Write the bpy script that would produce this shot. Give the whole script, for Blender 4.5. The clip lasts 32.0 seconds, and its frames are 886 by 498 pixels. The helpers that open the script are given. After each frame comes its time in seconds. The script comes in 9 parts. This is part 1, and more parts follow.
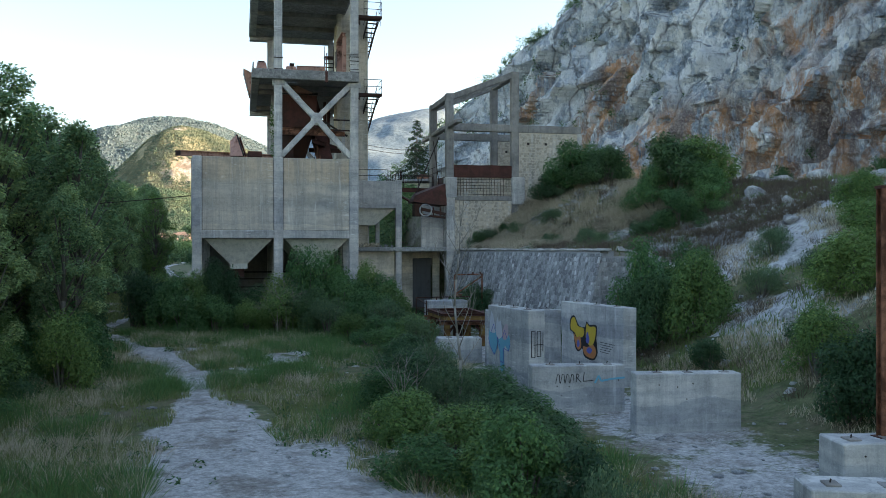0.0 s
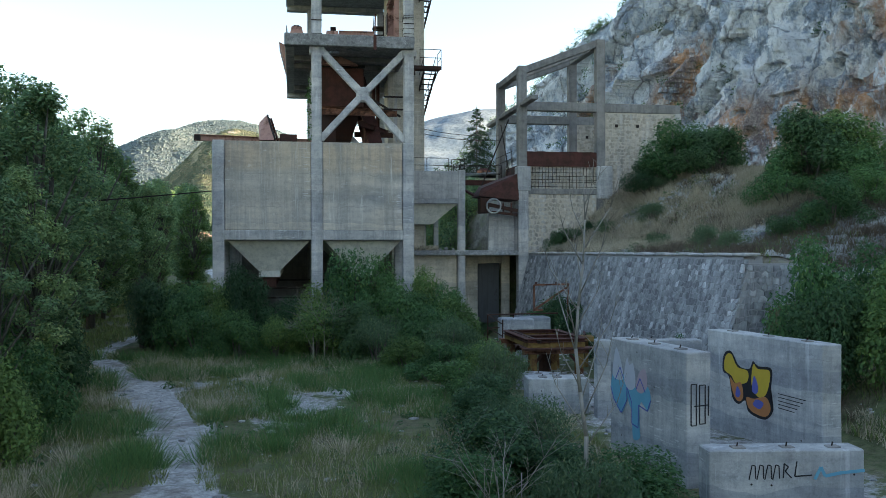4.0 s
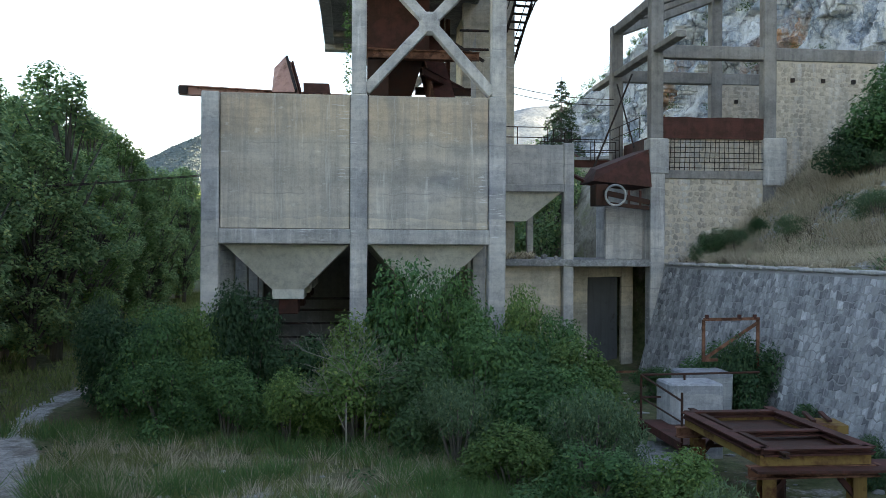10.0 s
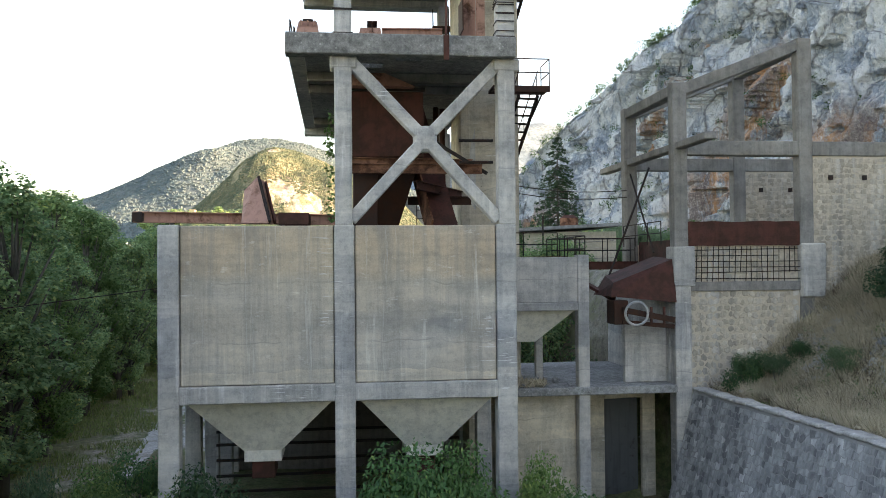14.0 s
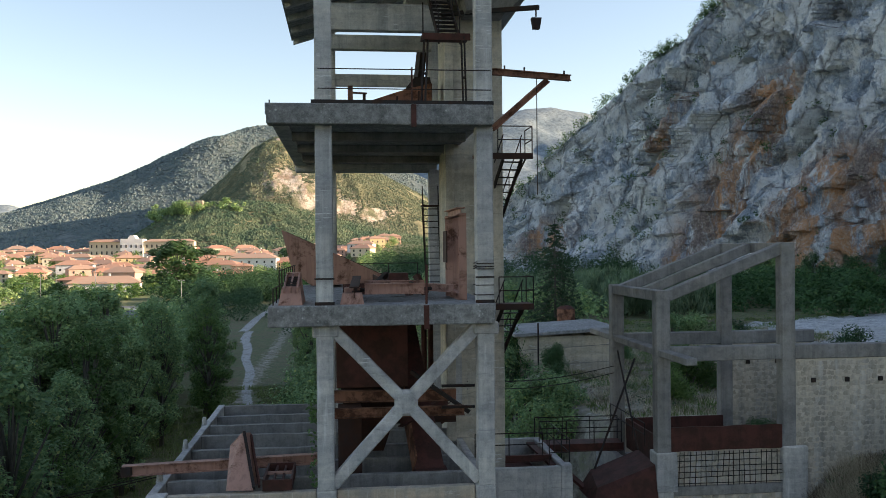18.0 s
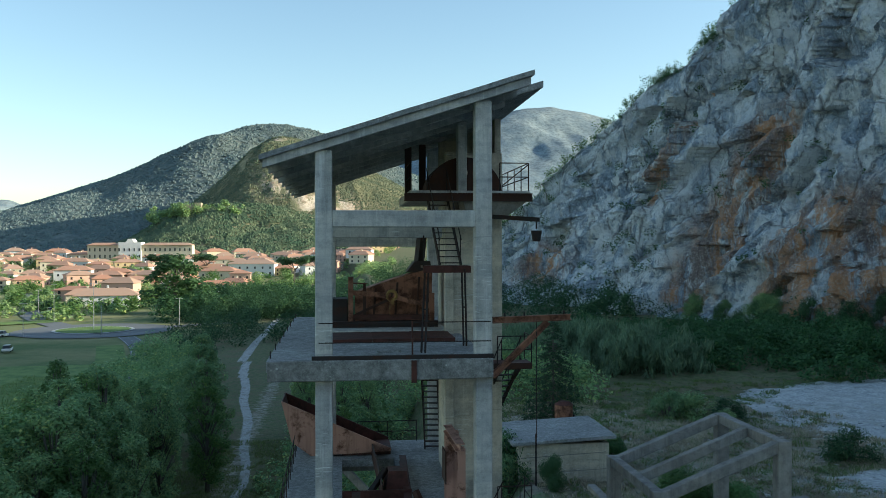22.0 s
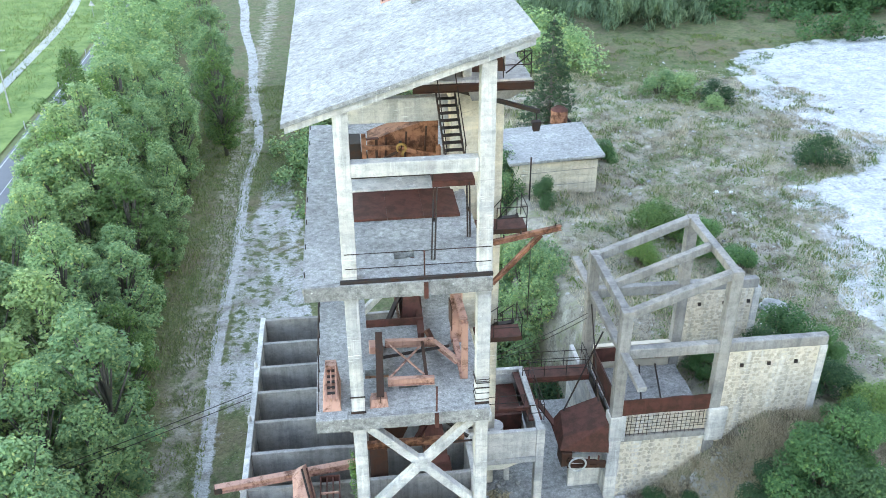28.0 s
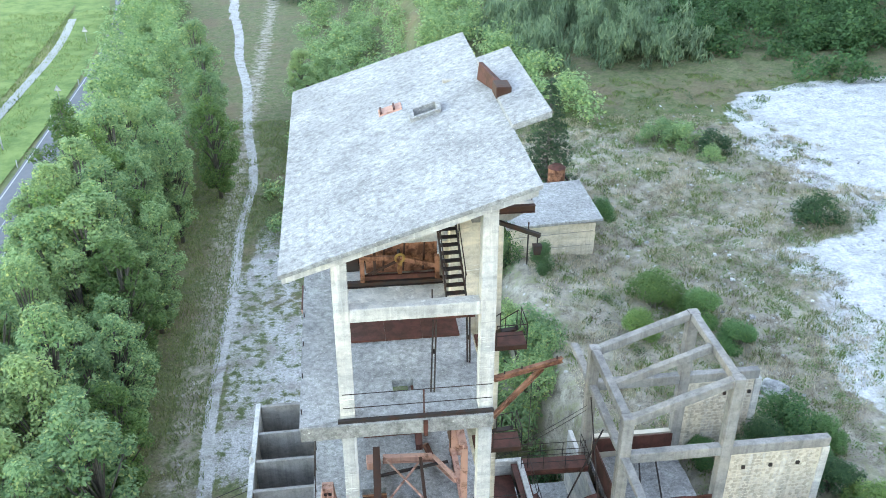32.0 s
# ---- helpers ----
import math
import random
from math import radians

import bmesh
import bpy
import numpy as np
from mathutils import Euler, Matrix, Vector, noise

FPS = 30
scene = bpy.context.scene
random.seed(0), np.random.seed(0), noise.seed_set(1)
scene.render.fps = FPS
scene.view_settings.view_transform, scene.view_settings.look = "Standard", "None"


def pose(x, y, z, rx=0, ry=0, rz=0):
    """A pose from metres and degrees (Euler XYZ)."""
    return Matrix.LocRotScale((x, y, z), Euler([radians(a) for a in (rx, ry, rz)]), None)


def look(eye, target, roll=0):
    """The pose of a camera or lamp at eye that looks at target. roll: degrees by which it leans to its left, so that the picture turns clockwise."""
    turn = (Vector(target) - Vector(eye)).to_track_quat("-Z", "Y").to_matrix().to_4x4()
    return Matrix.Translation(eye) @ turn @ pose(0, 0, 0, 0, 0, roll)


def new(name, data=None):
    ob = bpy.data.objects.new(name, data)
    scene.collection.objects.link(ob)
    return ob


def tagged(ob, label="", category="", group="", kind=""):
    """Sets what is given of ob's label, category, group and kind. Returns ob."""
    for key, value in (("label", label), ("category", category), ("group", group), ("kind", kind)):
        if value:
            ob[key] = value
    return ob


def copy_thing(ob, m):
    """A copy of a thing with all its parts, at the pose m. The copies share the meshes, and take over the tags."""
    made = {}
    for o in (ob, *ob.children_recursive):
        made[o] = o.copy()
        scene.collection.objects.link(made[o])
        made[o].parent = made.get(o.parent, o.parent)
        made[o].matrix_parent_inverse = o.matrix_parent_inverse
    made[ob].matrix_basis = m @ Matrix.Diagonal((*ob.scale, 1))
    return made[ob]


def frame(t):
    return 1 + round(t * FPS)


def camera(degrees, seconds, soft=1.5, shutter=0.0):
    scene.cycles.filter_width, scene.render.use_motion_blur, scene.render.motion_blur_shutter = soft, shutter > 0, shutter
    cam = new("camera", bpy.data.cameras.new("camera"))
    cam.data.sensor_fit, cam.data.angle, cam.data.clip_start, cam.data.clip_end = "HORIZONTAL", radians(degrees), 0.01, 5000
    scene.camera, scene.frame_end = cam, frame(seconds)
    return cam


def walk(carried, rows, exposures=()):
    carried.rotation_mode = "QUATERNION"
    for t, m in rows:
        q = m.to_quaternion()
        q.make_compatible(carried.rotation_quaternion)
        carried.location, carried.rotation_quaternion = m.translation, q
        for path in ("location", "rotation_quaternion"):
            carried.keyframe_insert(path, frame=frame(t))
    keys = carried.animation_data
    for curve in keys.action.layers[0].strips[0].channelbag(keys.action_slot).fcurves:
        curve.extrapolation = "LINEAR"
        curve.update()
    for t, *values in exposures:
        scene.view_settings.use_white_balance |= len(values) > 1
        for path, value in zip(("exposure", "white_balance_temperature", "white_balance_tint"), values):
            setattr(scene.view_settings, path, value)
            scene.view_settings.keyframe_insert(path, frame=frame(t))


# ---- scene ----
cam = camera(53.7, 32.0, 0.75)
METRES, EYE, TILT, LEAN, TURN = 74.0, 5.4, 0.0, 0.0, -14.7
PATH = [
    (0, (1.81, 1.43, 4.924), (2.26, 3.378, 4.923), 0.0),
    (0.5, (1.917, 2.586, 4.941), (2.367, 4.535, 4.94), 0.1),
    (1, (2.036, 3.897, 4.974), (2.486, 5.845, 4.973), 0.2),
    (1.5, (2.191, 5.222, 4.977), (2.642, 7.171, 4.977), 0.1),
    (2, (2.308, 6.524, 4.995), (2.76, 8.473, 4.994), 0.2),
    (2.5, (2.463, 7.893, 4.987), (2.915, 9.841, 4.988), 0.2),
    (3, (2.593, 9.191, 5.031), (3.015, 11.146, 5.03), 0.2),
    (3.5, (2.763, 10.59, 5.033), (3.111, 12.56, 5.034), 0.2),
    (5.5, (3.414, 15.994, 5.052), (3.74, 17.968, 5.058), -0.3),
    (6, (3.418, 17.326, 5.133), (3.721, 19.303, 5.137), 0.0),
    (6.5, (3.46, 18.845, 5.172), (3.687, 20.832, 5.176), 0.1),
    (7, (3.537, 20.241, 5.257), (3.744, 22.23, 5.257), 0.2),
    (7.5, (3.582, 21.633, 5.283), (3.789, 23.623, 5.283), 0.3),
    (8, (3.652, 23.042, 5.357), (3.859, 25.031, 5.354), 0.4),
    (8.5, (3.692, 24.39, 5.373), (3.899, 26.379, 5.371), 0.4),
    (9, (3.769, 25.75, 5.384), (3.975, 27.739, 5.382), 0.3),
    (9.5, (3.837, 26.998, 5.445), (4.044, 28.987, 5.442), 0.3),
    (10, (3.896, 28.169, 5.463), (4.106, 30.158, 5.461), 0.3),
    (10.5, (4.005, 29.262, 5.519), (4.214, 31.251, 5.514), 0.3),
    (11, (4.153, 30.352, 5.607), (4.36, 32.341, 5.604), 0.2),
    (11.5, (4.271, 31.255, 5.916), (4.476, 33.244, 5.924), 0.0),
    (12, (4.41, 31.918, 6.413), (4.61, 33.908, 6.43), -0.1),
    (12.5, (4.436, 32.372, 7.097), (4.638, 34.362, 7.119), -0.2),
    (13, (4.264, 32.63, 7.983), (4.48, 34.619, 8.003), -0.3),
    (13.5, (4.056, 32.667, 8.813), (4.288, 34.653, 8.838), -0.4),
    (14, (3.908, 32.662, 9.574), (4.152, 34.647, 9.611), -0.5),
    (14.5, (3.835, 32.72, 10.253), (4.091, 34.703, 10.308), -0.7),
    (16.5, (4.589, 32.108, 15.019), (4.815, 34.096, 15.02), -0.6),
    (17, (4.688, 32.082, 16.018), (4.91, 34.069, 16.018), -0.4),
    (17.5, (4.739, 32.068, 17.075), (4.963, 34.056, 17.075), -0.5),
    (18, (4.75, 32.014, 18.132), (4.975, 34.001, 18.13), -0.5),
    (18.5, (4.764, 32.027, 19.108), (4.991, 34.014, 19.107), -0.4),
    (19, (4.793, 32.014, 20.093), (5.019, 34.001, 20.091), -0.4),
    (19.5, (4.781, 31.97, 21.042), (5.008, 33.957, 21.04), -0.4),
    (20, (4.81, 32.027, 21.931), (5.04, 34.013, 21.929), -0.4),
    (20.5, (4.691, 32.018, 22.859), (4.921, 34.004, 22.856), -0.3),
    (21, (4.845, 31.9, 23.81), (5.073, 33.887, 23.806), -0.3),
    (21.5, (4.76, 31.891, 24.90), (4.989, 33.878, 24.894), -0.2),
    (22, (4.72, 31.904, 25.99), (4.949, 33.891, 25.98), -0.1),
    (22.5, (4.674, 31.899, 27.158), (4.901, 33.886, 27.152), -0.1),
    (23, (4.682, 31.853, 28.186), (4.905, 33.84, 28.175), -0.0),
    (23.5, (4.646, 31.764, 29.205), (4.867, 33.745, 29.047), -0.1),
    (24, (4.704, 31.737, 30.307), (4.92, 33.694, 29.956), -0.2),
    (24.5, (4.618, 31.725, 31.4), (4.829, 33.638, 30.857), -0.3),
    (25, (4.52, 31.6, 32.53), (4.724, 33.451, 31.80), -0.2),
    (25.5, (4.425, 31.451, 33.657), (4.625, 33.223, 32.75), -0.2),
    (27.5, (4.44, 31.393, 38.02), (4.636, 33.13, 37.047), -0.2),
    (28, (4.4, 31.459, 38.819), (4.6, 33.197, 37.849), -0.3),
    (28.5, (4.428, 31.473, 39.791), (4.627, 33.21, 38.819), -0.2),
    (29, (4.47, 31.436, 40.712), (4.67, 33.172, 39.739), -0.2),
    (29.5, (4.473, 31.406, 41.643), (4.677, 33.142, 40.67), -0.1),
    (30, (4.483, 31.43, 42.461), (4.689, 33.167, 41.491), -0.1),
    (30.5, (4.451, 31.685, 42.762), (4.66, 33.421, 41.791), -0.2),
    (31, (4.506, 32.169, 42.832), (4.716, 33.905, 41.861), -0.0),
    (31.5, (4.539, 33.209, 42.832), (4.752, 34.945, 41.862), 0.0),
    (32, (4.532, 34.296, 42.782), (4.746, 36.033, 41.814), -0.0),
]
walk(cam, [(t, look(eye, target, roll)) for t, eye, target, roll in PATH], ((0.0, 1.78, 7100, 11), (3.5, 1.88, 7100, 11), (6.0, 1.95, 7100, 12), (11.0, 2.25, 8000, 18), (13.0, 2.4, 8500, 20), (14.5, 2.1, 8300, 19), (16.5, 1.3, 7900, 18), (19.0, 1.08, 6900, 14), (22.0, 0.84, 6200, -1), (23.0, 0.72, 6000, -8), (24.0, 0.47, 5100, 14), (24.5, 1.2, 5200, 12), (25.0, 2.1, 5500, 6), (25.5, 3.05, 5800, 7), (26.2, 3.35, 7000, 10), (27.5, 3.62, 8000, 14), (32.0, 3.55, 8200, 14))
)

# ---- world, sun ----
world = bpy.data.worlds.new("sky")
scene.world = world
world.use_nodes = True
wn = world.node_tree.nodes
sky = wn.new("ShaderNodeTexSky")
sky.sky_type = "NISHITA"
sky.sun_disc = False
SUN_ELEV, SUN_AZ = 18.0, 96.0          # degrees; azimuth from +y towards +x
sky.sun_elevation = radians(SUN_ELEV)
sky.sun_rotation = radians(SUN_AZ)
sky.air_density, sky.dust_density, sky.ozone_density = 1.0, 0.6, 1.0
wn["Background"].inputs[1].default_value = 0.13
world.node_tree.links.new(sky.outputs[0], wn["Background"].inputs[0])
sun_data = bpy.data.lights.new("sun", "SUN")
sun_data.energy, sun_data.angle, sun_data.color = 4.6, radians(0.53), (1.0, 0.86, 0.66)
sun = new("sun", sun_data)
sd = Vector((math.sin(radians(SUN_AZ)) * math.cos(radians(SUN_ELEV)), math.cos(radians(SUN_AZ)) * math.cos(radians(SUN_ELEV)), math.sin(radians(SUN_ELEV))))
sun.matrix_world = look(sd * 300, (0, 0, 0))

# ---- materials ----


class N:
    """Small helper to write a node material."""

    def __init__(self, name, rough=0.8, metal=0.0):
        self.m = bpy.data.materials.new(name)
        self.m.use_nodes = True
        self.t = self.m.node_tree
        self.b = self.t.nodes["Principled BSDF"]
        self.b.inputs["Roughness"].default_value = rough
        self.b.inputs["Metallic"].default_value = metal
        self.b.inputs["Specular IOR Level"].default_value = 0.3
        self.geo = None

    def n(self, kind, **kw):
        nd = self.t.nodes.new("ShaderNode" + kind)
        for k, v in kw.items():
            nd.inputs[k.replace("_", " ")].default_value = v
        return nd

    def link(self, a, b):
        self.t.links.new(a, b)

    def pos(self, sx=1, sy=1, sz=1):
        if self.geo is None:
            self.geo = self.n("NewGeometry")
        mp = self.n("Mapping", Scale=(sx, sy, sz))
        self.link(self.geo.outputs["Position"], mp.inputs["Vector"])
        return mp.outputs[0]

    def local(self, sx=1, sy=1, sz=1):
        tc = self.n("TexCoord")
        mp = self.n("Mapping", Scale=(sx, sy, sz))
        self.link(tc.outputs["Object"], mp.inputs["Vector"])
        return mp.outputs[0]

    def noise(self, scale, detail=4, rough=0.55, vec=None, dist=0.0):
        nd = self.n("TexNoise", Scale=scale, Detail=detail, Roughness=rough, Distortion=dist)
        self.link(vec if vec is not None else self.pos(), nd.inputs["Vector"])
        return nd.outputs["Fac"]

    def voro(self, scale, vec=None, feature="F1", out="Distance"):
        nd = self.n("TexVoronoi", Scale=scale)
        nd.feature = feature
        self.link(vec if vec is not None else self.pos(), nd.inputs["Vector"])
        return nd.outputs[out]

    def ramp(self, fac, *stops):
        nd = self.n("ValToRGB")
        e = nd.color_ramp.elements
        while len(e) < len(stops):
            e.new(0.5)
        for el, (p, c) in zip(e, stops):
            el.position = p
            el.color = (*c, 1) if len(c) == 3 else c
        self.link(fac, nd.inputs[0])
        return nd.outputs[0]

    def mix(self, fac, a, b, blend="MIX"):
        nd = self.n("Mix")
        nd.data_type, nd.blend_type = "RGBA", blend
        for sock, v in ((nd.inputs[0], fac), (nd.inputs[6], a), (nd.inputs[7], b)):
            if hasattr(v, "is_linked"):
                self.link(v, sock)
            else:
                sock.default_value = v if not isinstance(v, tuple) else (*v, 1)
        return nd.outputs[2]

    def math(self, op, a, b=0.0, clamp=False):
        nd = self.n("Math")
        nd.operation, nd.use_clamp = op, clamp
        for sock, v in ((nd.inputs[0], a), (nd.inputs[1], b)):
            if hasattr(v, "is_linked"):
                self.link(v, sock)
            else:
                sock.default_value = v
        return nd.outputs[0]

    def axis(self, name):
        if self.geo is None:
            self.geo = self.n("NewGeometry")
        s = self.n("SeparateXYZ")
        self.link(self.geo.outputs["Position"], s.inputs[0])
        return s.outputs[name]

    def attr(self, name, out="Fac"):
        nd = self.t.nodes.new("ShaderNodeAttribute")
        nd.attribute_name = name
        return nd.outputs[out]

    def rand(self):
        return self.n("ObjectInfo").outputs["Random"]

    def island(self):
        if self.geo is None:
            self.geo = self.n("NewGeometry")
        return self.geo.outputs["Random Per Island"]

    def colour(self, c):
        if hasattr(c, "is_linked"):
            self.link(c, self.b.inputs["Base Color"])
        else:
            self.b.inputs["Base Color"].default_value = (*c, 1)
        return self

    def bump(self, h, strength=0.4, dist=0.02):
        nd = self.n("Bump", Strength=strength, Distance=dist)
        self.link(h, nd.inputs["Height"])
        self.link(nd.outputs[0], self.b.inputs["Normal"])
        return self

    def rough(self, h):
        self.link(h, self.b.inputs["Roughness"])
        return self


def concrete(name, dark, light, streak=0.5, boards=True, lichen=0.0, aggregate=0.0, lift=1.72, tan=0.0, grit=7.0, pours=()):
    k = N(name, 0.9)
    big = k.noise(0.45, 6, 0.62, k.pos(1, 1, 1.6), 0.4)
    col = k.mix(k.ramp(big, (0.32, (0, 0, 0)), (0.68, (1, 1, 1))), dark, light)
    if boards:
        # each pour has its own tone, with a wavy upper edge
        wavy = k.math("MULTIPLY", k.noise(0.5, 3, 0.5, k.pos(1, 1, 0.1)), 0.9)
        wn_ = k.n("TexWhiteNoise")
        wn_.noise_dimensions = "1D"
        k.link(k.math("FLOOR", k.math("DIVIDE", k.math("ADD", k.axis("Z"), wavy), lift)), wn_.inputs["W"])
        col = k.mix(0.8, col, k.mix(wn_.outputs["Value"], (0.76, 0.765, 0.78), (1.18, 1.13, 1.05)), "MULTIPLY")
        band = k.ramp(k.noise(1.0, 6, 0.65, k.pos(0.16, 0.16, 1.9), 0.5), (0.35, (0, 0, 0)), (0.65, (1, 1, 1)))
        col = k.mix(0.7, col, k.mix(band, (0.66, 0.67, 0.70), (1.16, 1.13, 1.08)), "MULTIPLY")
    if pours:
        # successive pours between two levels, each with its own tone
        zz = k.math("DIVIDE", k.math("SUBTRACT", k.math("ADD", k.axis("Z"), k.math("MULTIPLY", k.math("SUBTRACT", wavy, 0.45), 1.3)), 5.6), 5.2)
        col = k.mix(0.85, col, k.ramp(zz, *pours), "MULTIPLY")
    if tan:
        # warm weathering in large blotches
        tn = k.ramp(k.noise(0.22, 5, 0.6, k.pos(1, 1, 1.3), 0.5), (0.44, (0, 0, 0)), (0.62, (1, 1, 1)))
        col = k.mix(k.math("MULTIPLY", tn, tan), col, (light[0] * 0.98, light[1] * 0.86, light[2] * 0.70))
    st = k.ramp(k.noise(1.0, 6, 0.7, k.pos(2.1, 2.1, 0.10), 0.3), (0.46, (0, 0, 0)), (0.62, (1, 1, 1)))
    col = k.mix(k.math("MULTIPLY", st, streak), col, tuple(c * 0.55 for c in dark))
    run = k.ramp(k.noise(1.0, 5, 0.7, k.pos(3.4, 3.4, 0.22), 0.2), (0.58, (0, 0, 0)), (0.70, (1, 1, 1)))
    col = k.mix(k.math("MULTIPLY", run, 0.4 if boards else 0.15), col, tuple(min(1, c * 1.42) for c in light))
    pale = k.ramp(k.noise(2.3, 6, 0.7, k.pos(1, 1, 2.2)), (0.6, (0, 0, 0)), (0.72, (1, 1, 1)))
    col = k.mix(k.math("MULTIPLY", pale, 0.35), col, tuple(min(1, c * 1.4) for c in light))
    fine = k.noise(22, 4, 0.65)
    col = k.mix(0.16, col, k.ramp(fine, (0.3, (0.25, 0.25, 0.25)), (0.7, (0.75, 0.75, 0.75))), "OVERLAY")
    mot = k.ramp(k.noise(3.4, 9, 0.8), (0.38, (0.50, 0.50, 0.51)), (0.50, (0.98, 0.98, 0.98)), (0.64, (1.20, 1.19, 1.17)))
    col = k.mix(0.32 if pours or aggregate else 0.45, col, mot, "MULTIPLY")
    soot = k.ramp(k.noise(0.9, 7, 0.72, k.pos(1, 1, 0.7)), (0.54, (0, 0, 0)), (0.68, (1, 1, 1)))
    col = k.mix(k.math("MULTIPLY", soot, 0.15 if pours else (0.06 if aggregate else 0.28)), col, tuple(c * 0.42 for c in dark))
    if boards:
        # broken dark pour joints, and white salt lines in loose groups
        z = k.axis("Z")
        md = k.math("ABSOLUTE", k.math("SUBTRACT", k.math("FRACT", k.math("DIVIDE", k.math("ADD", z, wavy), lift)), 0.5))
        line = k.ramp(md, (0.0, (1, 1, 1)), (0.016, (0, 0, 0)))
        gaps = k.ramp(k.noise(0.9, 4, 0.6), (0.45, (0, 0, 0)), (0.55, (1, 1, 1)))
        col = k.mix(k.math("MULTIPLY", k.math("MULTIPLY", line, gaps), 0.5), col, tuple(c * 0.5 for c in dark))
        salt = k.ramp(k.noise(1.0, 3, 0.6, k.pos(1.6, 1.6, 17)), (0.60, (0, 0, 0)), (0.64, (1, 1, 1)))
        where = k.ramp(k.noise(0.35, 4, 0.6), (0.56, (0, 0, 0)), (0.64, (1, 1, 1)))
        col = k.mix(k.math("MULTIPLY", k.math("MULTIPLY", salt, where), 0.75), col, (0.78, 0.77, 0.74))
    if lichen:
        li = k.ramp(k.noise(1.3, 6, 0.7), (0.55, (0, 0, 0)), (0.75, (1, 1, 1)))
        col = k.mix(k.math("MULTIPLY", li, lichen), col, (0.09, 0.09, 0.07))
    h = k.noise(14, 6, 0.7)
    if aggregate:
        sp = k.ramp(k.voro(grit), (0.10, (1, 1, 1)), (0.24, (0, 0, 0)))
        sp = k.math("MULTIPLY", sp, k.ramp(k.noise(grit * 0.3, 4, 0.7), (0.45, (0, 0, 0)), (0.6, (1, 1, 1))))
        col = k.mix(k.math("MULTIPLY", sp, aggregate), col, tuple(min(0.8, c * 1.9) for c in light))
        pit = k.ramp(k.noise(grit * 0.55, 7, 0.8), (0.36, (1, 1, 1)), (0.50, (0, 0, 0)))
        col = k.mix(k.math("MULTIPLY", pit, aggregate * 0.7), col, tuple(c * 0.5 for c in dark))
        grain = k.ramp(k.noise(4.5, 8, 0.85), (0.38, (0.45, 0.45, 0.45)), (0.62, (1.35, 1.35, 1.35)))
        col = k.mix(0.75, col, grain, "MULTIPLY")
        h = k.math("ADD", h, k.math("MULTIPLY", k.voro(7), 0.8))
    return k.colour(col).bump(h, 0.5, 0.02).m


M = {}
M["concrete"] = concrete("weathered_concrete", (0.42, 0.42, 0.415), (0.63, 0.625, 0.61), 0.42, tan=0.12)
M["bin_wall"] = concrete("stained_bin_concrete", (0.52, 0.49, 0.445), (0.74, 0.70, 0.63), 0.5, tan=0.4, pours=((0.0, (0.86, 0.86, 0.86)), (0.10, (1.16, 1.13, 1.06)), (0.34, (1.18, 1.15, 1.10)), (0.40, (0.66, 0.68, 0.70)), (0.52, (0.70, 0.71, 0.72)), (0.56, (0.98, 0.97, 0.95)), (0.66, (0.72, 0.71, 0.69)), (0.72, (0.95, 0.80, 0.64)), (0.92, (0.86, 0.71, 0.57)), (1.0, (0.62, 0.58, 0.54))))
M["deck_edge"] = concrete("stony_deck_concrete", (0.21, 0.205, 0.195), (0.36, 0.35, 0.33), 0.3, boards=False, aggregate=0.75, grit=5.5)
M["concrete_pale"] = concrete("pale_concrete", (0.48, 0.44, 0.36), (0.66, 0.61, 0.52), 0.28, tan=0.4)
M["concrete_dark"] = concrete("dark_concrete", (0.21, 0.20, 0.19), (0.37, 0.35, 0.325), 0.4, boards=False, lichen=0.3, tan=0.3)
M["slab"] = concrete("gravelly_concrete", (0.25, 0.247, 0.24), (0.43, 0.425, 0.41), 0.1, boards=False, lichen=0.5, aggregate=0.65, grit=10.0)
M["roof"] = concrete("sun_bleached_roof", (0.245, 0.245, 0.24), (0.375, 0.375, 0.365), 0.0, boards=False, lichen=0.3, aggregate=0.6, grit=9.0)
M["hopper"] = concrete("smooth_hopper_concrete", (0.68, 0.65, 0.56), (0.86, 0.82, 0.73), 0.12, boards=False)
M["block"] = concrete("loading_block_concrete", (0.37, 0.385, 0.395), (0.56, 0.575, 0.58), 0.35, lift=0.52)


def rusty(name, paint, rust, amount):
    k = N(name, 0.72, 0.0)
    r = k.noise(1.7, 8, 0.7, dist=0.3)
    f = k.ramp(r, (amount - 0.08, (1, 1, 1)), (amount + 0.06, (0, 0, 0)))
    f2 = k.noise(9, 6, 0.7)
    rc = k.mix(f2, rust, tuple(c * 0.45 for c in rust))
    pc = k.mix(k.math("MULTIPLY", k.noise(3.0, 5), 0.6), paint, tuple(c * 0.62 for c in paint))
    col = k.mix(f, pc, rc)
    dr = k.ramp(k.noise(1.0, 4, 0.6, k.pos(6, 6, 0.35)), (0.5, (0, 0, 0)), (0.75, (1, 1, 1)))
    col = k.mix(k.math("MULTIPLY", dr, 0.45), col, tuple(c * 0.5 for c in rust))
    return k.colour(col).bump(k.math("ADD", f2, f), 0.35, 0.01).m


